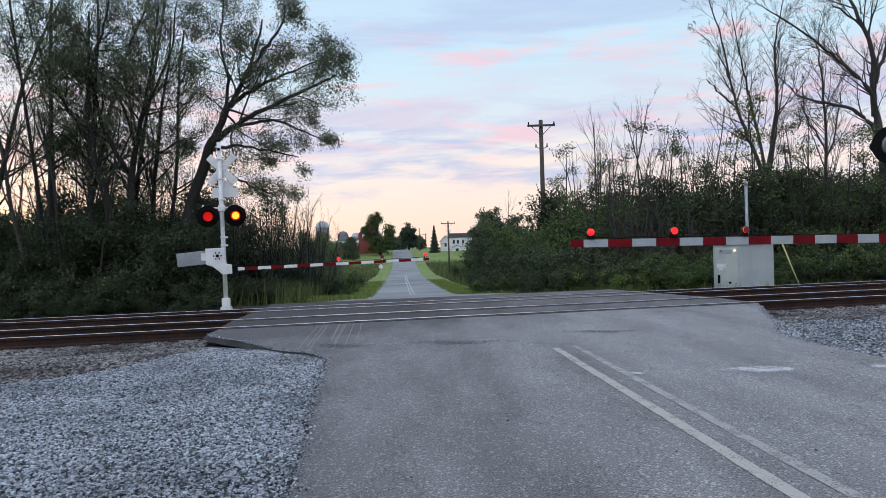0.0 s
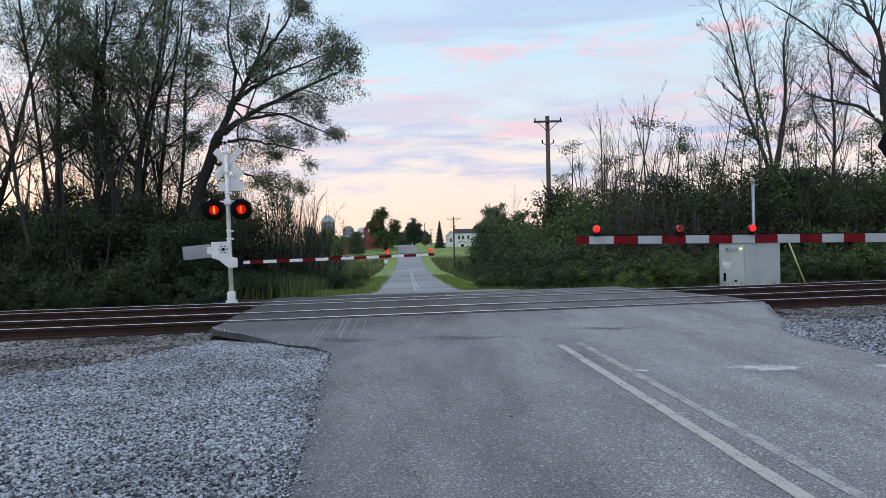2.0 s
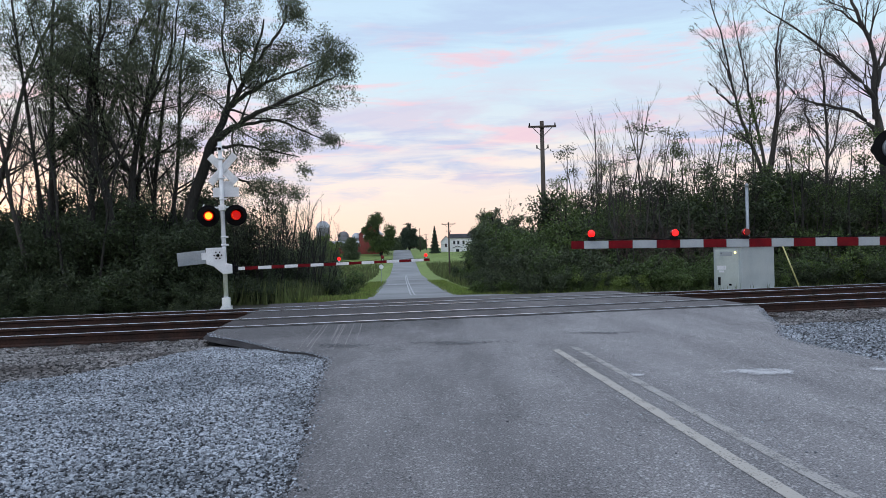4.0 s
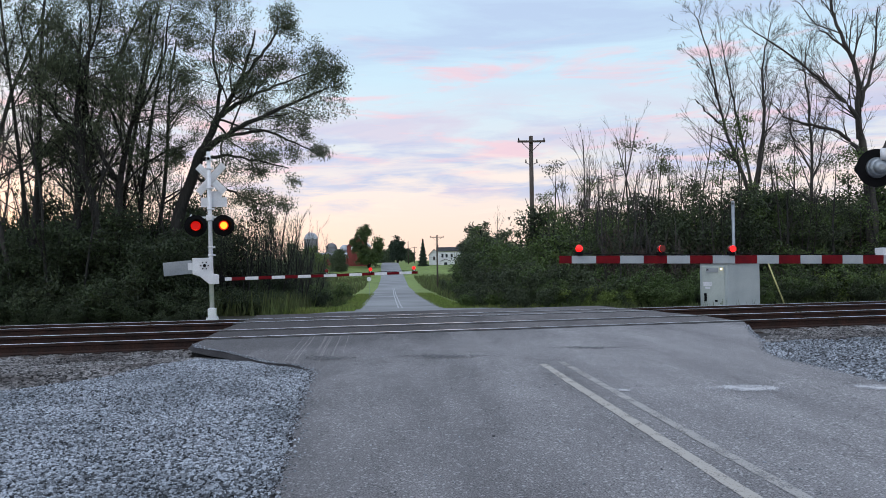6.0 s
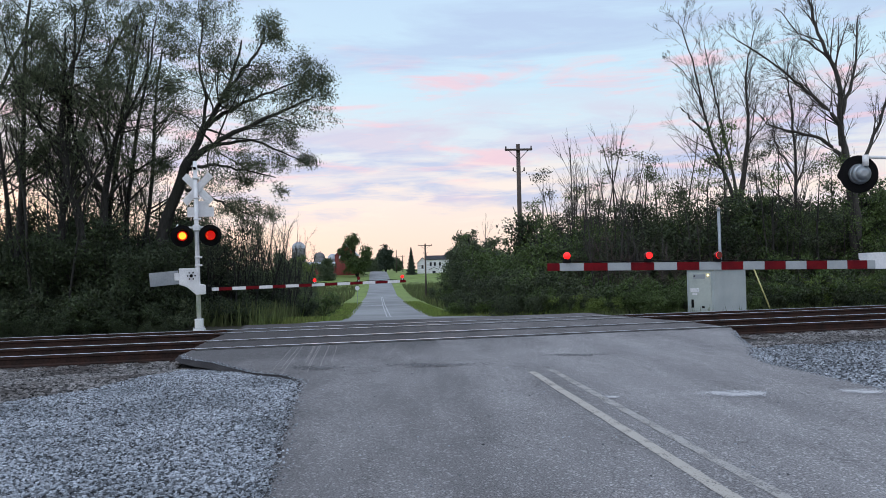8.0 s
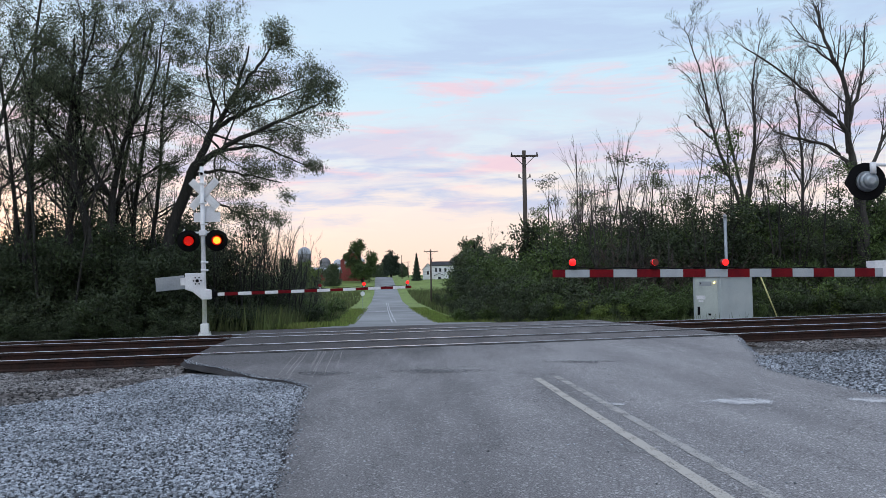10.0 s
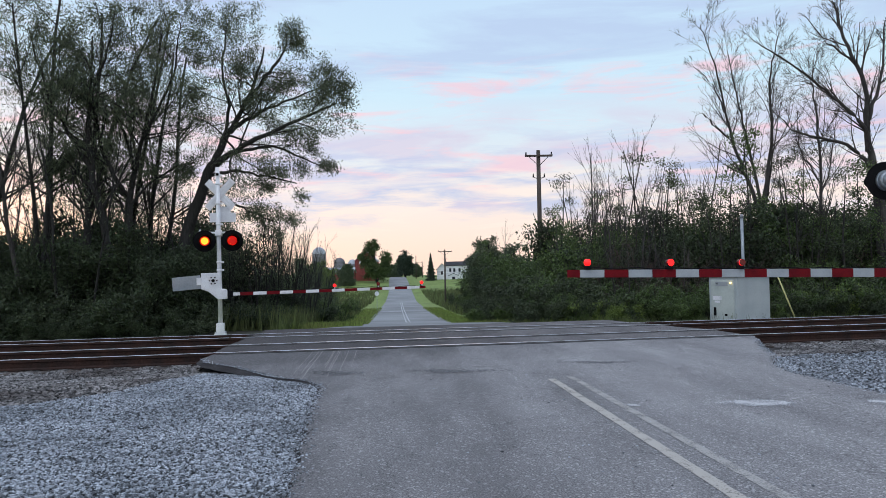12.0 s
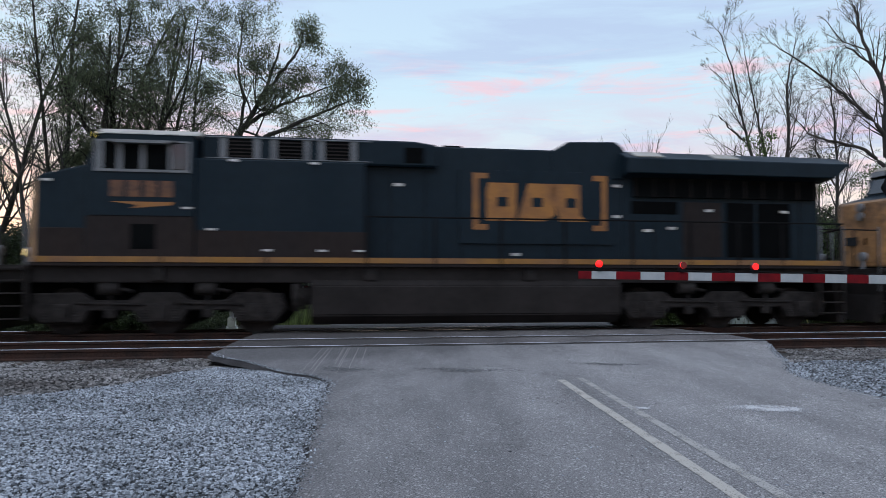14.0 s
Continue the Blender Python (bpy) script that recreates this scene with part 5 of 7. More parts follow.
    places += [(at_pixel(px, d), d, s) for px, d, s in ((885, 48, 0.75), (915, 47, 0.8), (935, 45, 0.8), (1020, 38, 0.95), (1040, 38, 1.0), (1145, 36, 1.1), (1125, 36, 1.05), (1030, 37, 1.2), (1050, 38, 1.15), (1015, 40, 1.2), (1090, 38, 1.25), (1105, 37, 1.2), (1160, 38, 1.3), (1210, 38, 1.25), (1240, 39, 1.3), (970, 42, 0.9), (1180, 37, 1.2))]
    put(thin, places, seed=7)


def build_shrubs():
    def model(seed, h, lf, lab, big=False):
        q = dict(SHRUB, height=h)
        if big:
            q.update(radius=0.06, count=(15, 7), leaves=15, spread=0.22, ratio=(0.34, 0.5), leaf=0.15)
        return plant("thicket" if big else "shrub", seed, q, Matrix.Identity(4), lab, "shrub", "shrubs", "bark", lf, stems_of(9 if big else 8, seed + 10, 0.55 if big else 0.75, 0.6 if big else 0.35))

    low = [model(120, 2.4, "leaf", "dense green shrub at the edge of the trees"), model(121, 1.9, "leaf_deep_shade", "green shrub at the edge of the trees, darkened as in shade"), model(122, 2.1, "leaf_shade", "green shrub at the edge of the trees, dulled as in shade")]
    shade = [model(125, 2.3, "leaf_deep_shade", "green shrub darkened to the shade under the trees"), model(126, 2.0, "leaf_shade", "green shrub dulled to the shade under the trees")]
    light = [model(123, 1.9, "leaf_light", "light green leafy shrub beside the tracks"), model(124, 2.2, "leaf", "leafy green shrub beside the tracks")]
    dark = [model(130, 5.0, "leaf_deep_shade", "tall thicket darkened to the shade under the trees", True), model(131, 4.4, "leaf_deep_shade", "leafy thicket darkened to the shade under the trees", True)]
    green = [model(132, 5.2, "leaf", "tall green thicket of leafy stems", True), model(133, 4.6, "leaf_shade", "tall green thicket of leafy stems, dulled as in shade", True), model(134, 5.0, "leaf_deep_shade", "tall green thicket of leafy stems, darkened as in shade", True)]
    rs = random.Random(31)

    def row(px0, px1, step, d, spread, s0, s1):
        return [(at_pixel(px + rs.uniform(-12, 12), d), d + rs.uniform(-spread, spread), rs.uniform(s0, s1)) for px in range(px0, px1, step)]

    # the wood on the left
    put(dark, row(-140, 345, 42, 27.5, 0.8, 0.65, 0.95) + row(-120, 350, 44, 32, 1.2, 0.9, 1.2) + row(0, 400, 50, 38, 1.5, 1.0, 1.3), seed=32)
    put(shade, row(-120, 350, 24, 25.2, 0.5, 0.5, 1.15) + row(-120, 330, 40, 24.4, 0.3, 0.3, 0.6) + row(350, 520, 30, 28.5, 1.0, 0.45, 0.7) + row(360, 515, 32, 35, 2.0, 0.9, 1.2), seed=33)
    spots = row(470, 575, 26, 42, 2.5, 0.7, 1.0) + row(500, 600, 24, 56, 4, 0.8, 1.2) + row(540, 625, 22, 80, 6, 0.9, 1.4)
    # right of the road and behind the tracks
    spots += row(965, 1660, 30, 28.0, 0.8, 0.5, 0.8) + row(960, 1660, 34, 30.0, 0.8, 0.8, 1.15)
    spots += [(at_pixel(px, d), d, s) for px, d, s in ((905, 38, 0.8), (925, 36, 0.9), (950, 35, 0.9), (900, 44, 1.0), (880, 48, 0.95), (866, 55, 1.0), (852, 66, 1.0), (838, 80, 1.0), (826, 95, 1.1), (818, 112, 1.2), (935, 34, 0.7), (1000, 33, 0.9), (975, 33, 0.8), (808, 130, 1.0))]
    put(low, spots, seed=34)
    spots = row(990, 1680, 44, 33.5, 1.0, 0.72, 1.0) + row(1000, 1680, 46, 38, 1.2, 0.95, 1.28)
    spots += [(at_pixel(px, d), d, s) for px, d, s in ((925, 44, 0.75), (955, 40, 0.8), (985, 38, 0.9), (905, 52, 0.9), (935, 52, 1.1), (970, 48, 1.1), (890, 62, 0.9), (920, 62, 1.2), (872, 78, 1.0), (900, 76, 1.4), (860, 95, 1.0), (885, 92, 1.5), (910, 90, 1.6), (850, 120, 1.1),
                                                       (872, 118, 1.5), (845, 150, 1.3))]
    spots += row(1385, 1680, 62, 35.5, 1.2, 0.9, 1.65) + row(1262, 1310, 26, 33, 0.4, 1.1, 1.35)
    put(green, spots, seed=36)
    spots = [(at_pixel(px, d), d, s) for px, d, s in ((1400, 29.0, 0.9), (1440, 28.6, 1.0), (1480, 29, 1.1), (1520, 28.6, 1.05), (1560, 28.6, 1.0), (1170, 28.4, 0.6), (1110, 28.5, 0.6), (1215, 28, 0.7), (1600, 28.6, 1.0), (980, 31, 0.6), (1040, 29, 0.6),
                                                      (540, 40, 0.6), (580, 62, 0.7), (525, 34, 0.5), (1075, 28.5, 0.5), (945, 33, 0.5), (1010, 29, 0.55), (1140, 28.5, 0.55), (600, 75, 0.8), (585, 90, 1.2))]
    put(light, [(x * (y - 1.1) / y, y - 1.1, s) if y < 32 and x < 11 else (x, y, s * 0.85) for x, y, s in spots], seed=35)
    brush = [plant("dead_brush", 140 + i, dict(POLEY, height=h, radius=0.03, count=(12, 6), angle=(25, 60), wander=0.16), Matrix.Identity(4), "tangled brown leafless brush", "shrub", "dead brush", "brush", "leaf", stems_of(9, 145 + i, 0.6, 0.7)) for i, h in enumerate((4.2, 3.4))]
    put(brush, row(1085, 1260, 24, 30.6, 0.6, 0.8, 1.2) + row(1300, 1620, 70, 30.0, 0.6, 0.6, 0.9), seed=38)


def blades(name, places, heights, material, label, width=0.012, seed=3):
    """Grass: thin bent triangles."""
    rs = np.random.RandomState(seed)
    n = len(places)
    c = np.array(places)
    a = rs.uniform(0, math.tau, n)
    side = np.stack([np.cos(a), np.sin(a), np.zeros(n)], 1) * (width * (0.6 + heights / 0.5))[:, None]
    tip = c + np.stack([rs.normal(0, 0.22, n) * heights, rs.normal(0, 0.22, n) * heights, heights], 1)
    v = np.stack([c - side, c + side, tip], 1).reshape(-1, 3)
    ob = raw(name, v, np.arange(3 * n).reshape(-1, 3), material)
    return tagged(ob, label, "grass", kind="stuff")


def build_grass():
    rs = np.random.RandomState(77)

    def scatter(n, y0, y1, off0, off1, power=1.0):
        y = y0 + (y1 - y0) * rs.uniform(0, 1, n) ** power
        o = rs.uniform(0, 1, n)
        out = []
        for a, b in zip(y, o):
            x = road_x(a) + off0 + (off1 - off0) * b
            if to_uv(x, a)[1] > 7.0:
                out.append((x, a, ground_z(x, a)))
        return out

    p = scatter(9000, 27, 110, -6.0, -3.2, 1.5) + scatter(9000, 27, 110, 3.2, 6.0, 1.5)
    blades("verge_grass", p, rs.uniform(0.12, 0.35, len(p)), M["blade"], "light green mown grass along the road", 0.03)
    p = scatter(42000, 27, 95, -24.0, -5.6, 1.2)
    blades("tall_weeds", p, rs.uniform(0.35, 1.15, len(p)), M["dry_blade"], "tall dull green weeds beside the road", 0.012, 4)
    p = scatter(14000, 70, 210, -40.0, -6.5, 1.3) + scatter(9000, 60, 210, 6.5, 18.0, 1.3)
    blades("field_weeds", p, rs.uniform(0.5, 1.4, len(p)), M["dry_blade"], "rough weeds in the field beside the far road", 0.03, 8)
    p = []
    for u, v in zip(rs.uniform(-26, 34, 14000), rs.uniform(7.0, 10.5, 14000)):
        if -5.0 < u < 6.5 or u < -5.0 or (u > 9.0 and rs.uniform() < 0.6):
            continue
        q = uv(u, v)
        p.append((q.x, q.y, ground_z(q.x, q.y)))
    blades("trackside_grass", p, rs.uniform(0.15, 0.5, len(p)), M["dry_blade"], "long green grass behind the tracks", 0.012, 5)


build_left_woods()
build_right_woods()
build_shrubs()
build_grass()


# ---- the farm on the hill and the far trees ----
M.update({
    "barn_red": mat("red_barn_boards", (0.26, 0.055, 0.045), 0.85, vary=0.2, grain=3, patch=0.4, bump=0.2, tint=(0.19, 0.045, 0.04), stretch=(4, 4, 0.3)),
    "tin": mat("grey_tin_roof", (0.42, 0.45, 0.50), 0.5, vary=0.1, grain=2, patch=0.3, bump=0.1),
    "silo": mat("silo_concrete", (0.17, 0.17, 0.18), 0.85, vary=0.15, grain=2, patch=0.3, bump=0.1),
    "siding": mat("white_siding", (0.85, 0.86, 0.88), 0.7, vary=0.06, grain=3, patch=0.4, bump=0.05, stretch=(1, 1, 8)),
    "shingle": mat("dark_shingles", (0.06, 0.06, 0.065), 0.95, spec=0.1, vary=0.2, grain=5, patch=0.5),
    "guard": mat("yellow_guard", (0.55, 0.52, 0.22), 0.6, vary=0.1),
})


def gable(parent, name, x0, x1, y0, y1, z0, eave, ridge, wall, roof, along="x", over=0.35):
    """Walls under a pitched roof; the ridge runs along x or y."""
    w = new(name)
    w.parent = parent
    bm = B()
    if along == "y":
        prism(bm, [(x0, z0), (x1, z0), (x1, eave), ((x0 + x1) / 2, ridge - 0.1), (x0, eave)], y0, y1)
    else:
        prism(bm, [(y0, z0), (y1, z0), (y1, eave), ((y0 + y1) / 2, ridge - 0.1), (y0, eave)], x0, x1)
        bmesh.ops.rotate(bm, verts=bm.verts[:], matrix=Matrix(((0, 1, 0), (1, 0, 0), (0, 0, 1))))
        bmesh.ops.recalc_face_normals(bm, faces=bm.faces[:])
    part("wall", bm, M[wall], w)
    for s in (0, 1):
        bm = B()
        a, b = ((x0, x1) if along == "y" else (y0, y1))
        mid = (a + b) / 2
        e = a - over if s == 0 else b + over
        slope = (ridge - eave) / (mid - a)
        ez = eave - over * slope
        o = [(mid, ridge), (e, ez), (e, ez - 0.2), (mid, ridge - 0.2)]
        if along == "y":
            prism(bm, o, y0 - over, y1 + over)
        else:
            prism(bm, o, x0 - over, x1 + over)
            bmesh.ops.rotate(bm, verts=bm.verts[:], matrix=Matrix(((0, 1, 0), (1, 0, 0), (0, 0, 1))))
            bmesh.ops.recalc_face_normals(bm, faces=bm.faces[:])
        part("roof", bm, M[roof], w)
    return w


def window_on(parent, x, y, z, w, h):
    bm = B()
    box(bm, x - w / 2 - 0.1, x + w / 2 + 0.1, y - 0.06, y + 0.02, z - h / 2 - 0.1, z + h / 2 + 0.1, 0.0)
    f = part("window", bm, M["siding"], parent, "white window frame")
    bm = B()
    box(bm, x - w / 2, x + w / 2, y - 0.08, y - 0.05, z - h / 2, z + h / 2)
    part("pane", bm, M["pane"], f, "dark window pane")


M["pane"] = glass("window_glass", (0.03, 0.035, 0.045), 0.05)


def build_farm():
    d = 265.0
    g = -0.4
    barn = empty("barn", Matrix.Translation((at_pixel(656, d), d, g)), "tall red wooden barn with a pitched roof on the hill", "barn")
    gable(barn, "barn_body", -4.6, 3.4, 0, 16, -2, 8.0, 12.0, "barn_red", "tin", "y")
    for x in (-2.5, 1.0):
        bm = B()
        box(bm, x - 0.5, x + 0.5, -0.08, 0.02, 6.4, 7.6)
        part("loft_door", bm, M["siding"], barn, "white loft opening")
    bm = B()
    box(bm, -2.4, 0.6, -0.1, 0.02, -1, 3.0)
    part("barn_door", bm, M["barn_red"], barn, "large red sliding door")
    low = empty("farm_building", Matrix.Translation((at_pixel(602, d), d - 12, g)), "low red farm building with a pale tin roof", "farm building")
    gable(low, "building_body", -6, 8, 0, 8, -2, 3.4, 5.2, "barn_red", "tin", "x")
    for px, dd, r, h, cap in ((608, 275, 2.2, 8.6, "silo"), (631, 280, 2.0, 8.2, "tin"), (572, 215, 2.1, 10.5, "tin")):
        s = empty("silo", Matrix.Translation((at_pixel(px, dd), dd, g - 1.5)), "round concrete silo with a domed cap beside the barn", "silo", "silos")
        bm = B()
        rod(bm, (0, 0, 0), (0, 0, h), r, r, 24)
        for k in range(1, int(h)):
            rod(bm, (0, 0, k - 0.04), (0, 0, k + 0.04), r + 0.04, None, 24)
        part("silo_wall", bm, M["silo"], s, "grey hooped silo wall")
        bm = B()
        bmesh.ops.create_uvsphere(bm, u_segments=24, v_segments=12, radius=r + 0.05)
        bmesh.ops.delete(bm, geom=[v for v in bm.verts if v.co.z < -0.01], context="VERTS")
        bmesh.ops.translate(bm, vec=(0, 0, h), verts=bm.verts[:])
        for f in bm.faces:
            f.smooth = True
        part("silo_dome", bm, M[cap], s, "domed metal cap")
    hs = empty("farmhouse", Matrix.Translation((at_pixel(808, d), d, g)), "white two-storey farmhouse with dark roof", "house")
    gable(hs, "main_wing", -3.0, 6.0, 0, 8, -2.5, 5.6, 7.0, "siding", "shingle", "x")
    gable(hs, "side_wing", -6.2, -2.2, 1.0, 7, -2.5, 4.2, 6.4, "siding", "shingle", "y")
    gable(hs, "porch", -1.6, 2.0, -1.8, 0.1, -2.5, 1.6, 2.4, "siding", "shingle", "y", 0.2)
    for x, z in ((0.6, 3.6), (2.6, 3.6), (4.2, 0.9), (-1.0, 3.6)):
        window_on(hs, x, -0.0, z, 0.8, 1.4)
    window_on(hs, -4.2, 1.0, 2.6, 0.8, 1.4)
    window_on(hs, 0.2, -1.8, 0.4, 1.2, 1.2)
    bm = B()
    box(bm, -3.2, -2.5, 3.4, 4.1, 6.0, 8.0, 0.02)
    part("chimney", bm, M["barn_red"], hs, "red brick chimney")
    bm = B()
    box(bm, 5.4, 9.0, 1.0, 3.0, -2.0, 1.2, 0.02)
    part("deck", bm, M["siding"], hs, "white raised deck")
    # trees round the farm
    big = dict(height=11.0, radius=0.35, levels=2, count=(26, 7), start=(0.16, 0.2), angle=(30, 75), ratio=(0.36, 0.5), lift=(0.02, 0.04, 0), leaves=22, spread=0.45, leaf=0.5, aspect=0.7, wander=0.12)
    for px, dd, h, zz, sd, lf, lab in ((674, 255, 14.0, g - 1, 201, "leaf", "round leafy green tree by the barn"), (724, 300, 11.0, 0, 202, "conifer", "dark round tree beside the far road"), (621, 235, 8.0, -3, 203, "leaf_grey", "grey-green tree before the farm building"),
                                       (700, 330, 6.0, 0.5, 205, "leaf_grey", "pale green tree on the hill"), (690, 340, 6.0, 0.5, 206, "leaf_grey", "pale green tree on the hill"),
                                       (745, 330, 5.5, 0.5, 207, "leaf_grey", "pale green tree on the hill"), (711, 345, 6.0, 0.5, 213, "leaf_grey", "pale green tree on the hill"),
                                       (856, 250, 9.0, -0.5, 208, "leaf", "broad dark tree beside the farmhouse"), (868, 240, 13.0, -1, 209, "leaf", "broad dark tree beside the farmhouse"), (838, 285, 8.0, -0.5, 214, "conifer", "dark tree beside the farmhouse"),
                                       (882, 105, 10.5, -4, 210, "willow", "drooping willow behind the shrubs"), (900, 100, 9.5, -4, 211, "leaf_grey", "green tree behind the shrubs"), (550, 200, 10.0, -3, 212, "leaf", "dark tree beyond the weeds"), (585, 190, 7.5, -3, 215, "leaf_light", "light green tree beyond the weeds")):
        s = dd / 260
        plant("farm_tree" if dd > 150 else "willow_tree", sd, dict(big, height=h, leaf=0.5 * s + 0.1, spread=0.35 * s + 0.12), Matrix.Translation((at_pixel(px, dd), dd, zz)), lab, "tree", "trees on the hill", "bark", lf, ((0.02, 0, 1, 1.0), (0.25, 0.1, 1, 0.8), (-0.25, -0.1, 1, 0.8)))
    sp = empty("spruce", Matrix.Translation((at_pixel(769, 262), 262, g - 1)), "dark pointed spruce beside the farmhouse", "tree", "trees on the hill")
    bm = B()
    rod(bm, (0, 0, 0), (0, 0, 10.6), 0.25, 0.04, 8)
    part("trunk", bm, M["bark"], sp)
    rs = random.Random(9)
    pts = []
    for i in range(5200):
        z = 1.0 + 10.0 * rs.random() ** 1.2
        r = (11.2 - z) * 0.26 * rs.uniform(0.25, 1.0) * (0.8 + 0.2 * math.sin(z * 5))
        a = rs.uniform(0, math.tau)
        pts.append((r * math.cos(a), r * math.sin(a), z - r * 0.25))
    leaf_mesh("crown", pts, 0.55, 0.4, M["conifer"], sp, 6, 0.6)
    # small roadside things
    x, y = at_pixel(677, 100), 100.0
    sg = empty("road_sign", Matrix.Translation((x - 0.3, y, ground_z(x, y))), "back of a round road sign on a post", "road sign")
    bm = B()
    box(bm, -0.03, 0.03, -0.02, 0.02, -0.2, 2.9)
    part("post", bm, M["alu"], sg)
    bm = B()
    rod(bm, (0, -0.04, 2.55), (0, -0.02, 2.55), 0.33, None, 24)
    part("plate", bm, M["white"], sg, "pale round plate")
    build_pole(at_pixel(743, 280), 280, -0.5, 9.5, 0.2, 0, 0, "plain far utility pole on the hill")
    build_pole(at_pixel(754, 300), 300, -0.5, 7.5, 0.2, 2.0, 0, "far utility pole on the hill with a crossarm")


build_farm()


def build_track_side():
    bm = B()
    p = empty("metal_post", Matrix.Translation((at_pixel(1323, 27.5), 27.5, -0.9)), "plain grey weathered post beside the signal case", "post")
    rod(bm, (0, 0, 0), (0, 0, 4.5), 0.065, 0.06, 12)
    part("shaft", bm, M["alu"], p, "weathered grey shaft")
    bm = B()
    rod(bm, (0, 0, 4.45), (0, 0, 4.6), 0.08, 0.05, 12)
    part("cap", bm, M["alu"], p)
    bm = B()
    a, b = Vector((at_pixel(1379, 26.5), 26.5, 1.45)), Vector((at_pixel(1420, 26.2), 26.2, -0.9))
    wire = empty("guy_guard", Matrix.Identity(4), "pale yellow guy wire guard slanting to the ground", "wire guard")
    rod(bm, a, b, 0.028, None, 10)
    part("tube", bm, M["guard"], wire)


build_track_side()


# ---- the train ----
M.update({
    "train_blue": mat("dark_blue_train_paint", (0.0055, 0.0135, 0.0215), 0.5, spec=0.11, vary=0.12, grain=8, patch=0.7, bump=0.05, tint=(0.010, 0.018, 0.026), stretch=(1, 1, 0.5)),
    "train_dust": mat("dusty_blue_train_paint", (0.019, 0.0155, 0.016), 0.75, spec=0.1, vary=0.15, grain=8, patch=0.8, bump=0.05, tint=(0.024, 0.018, 0.017), stretch=(1, 1, 0.5)),
    "train_yellow": mat("dirty_yellow_paint", (0.36, 0.18, 0.065), 0.7, vary=0.3, grain=9, patch=1.8, bump=0.08, tint=(0.13, 0.075, 0.045)),
    "train_stripe": mat("orange_stripe_paint", (0.22, 0.10, 0.014), 0.5, vary=0.15, grain=10, patch=1.0, bump=0.02, tint=(0.16, 0.075, 0.03)),
    "train_orange": mat("orange_sign_paint", (0.29, 0.118, 0.022), 0.6, vary=0.15, grain=12, patch=2.0, bump=0.02, tint=(0.20, 0.085, 0.03)),
    "train_number": mat("faded_orange_paint", (0.13, 0.052, 0.022), 0.7, vary=0.3, grain=14, patch=5.0, bump=0.02, tint=(0.07, 0.035, 0.024)),
    "train_roof": mat("dusty_grey_roof", (0.42, 0.40, 0.37), 0.8, vary=0.15, grain=10, patch=1.0, bump=0.05),
    "truck": mat("grimy_truck_steel", (0.024, 0.021, 0.0205), 0.75, spec=0.13, vary=0.45, grain=10, patch=3.0, bump=0.3, tint=(0.016, 0.014, 0.014)),
    "tank": mat("dusty_black_tank", (0.020, 0.017, 0.017), 0.7, spec=0.15, vary=0.2, grain=6, patch=0.8, bump=0.05, tint=(0.014, 0.012, 0.012)),
    # near-black: grilles, and the dark inside openings and between wheels put into colour
    "grille_shade": mat("grille_shade_black", (0.003, 0.0035, 0.004), 0.9, spec=0.05, vary=0.3, bump=0.1),
    "grey_frame": mat("pale_grey_trim", (0.15, 0.16, 0.18), 0.5, vary=0.1, bump=0.02),
    "pane": glass("dark_window_glass", (0.02, 0.025, 0.03), 0.04),
    "shine": mat("bright_metal_plate", (0.55, 0.56, 0.58), 0.4, 0.6, vary=0.1, bump=0.0),
})


def slab(parent, name, x0, x1, y0, y1, z0, z1, material, label="", bevel=0.01):
    bm = B()
    box(bm, x0, x1, y0, y1, z0, z1, bevel)
    return part(name, bm, M[material], parent, label)


def shape(parent, name, outline, y0, y1, material, label="", bevel=0.02):
    bm = B()
    prism(bm, outline, y0, y1)
    if bevel:
        bmesh.ops.bevel(bm, geom=bm.edges[:], offset=bevel, segments=1, affect="EDGES")
    return part(name, bm, M[material], parent, label)


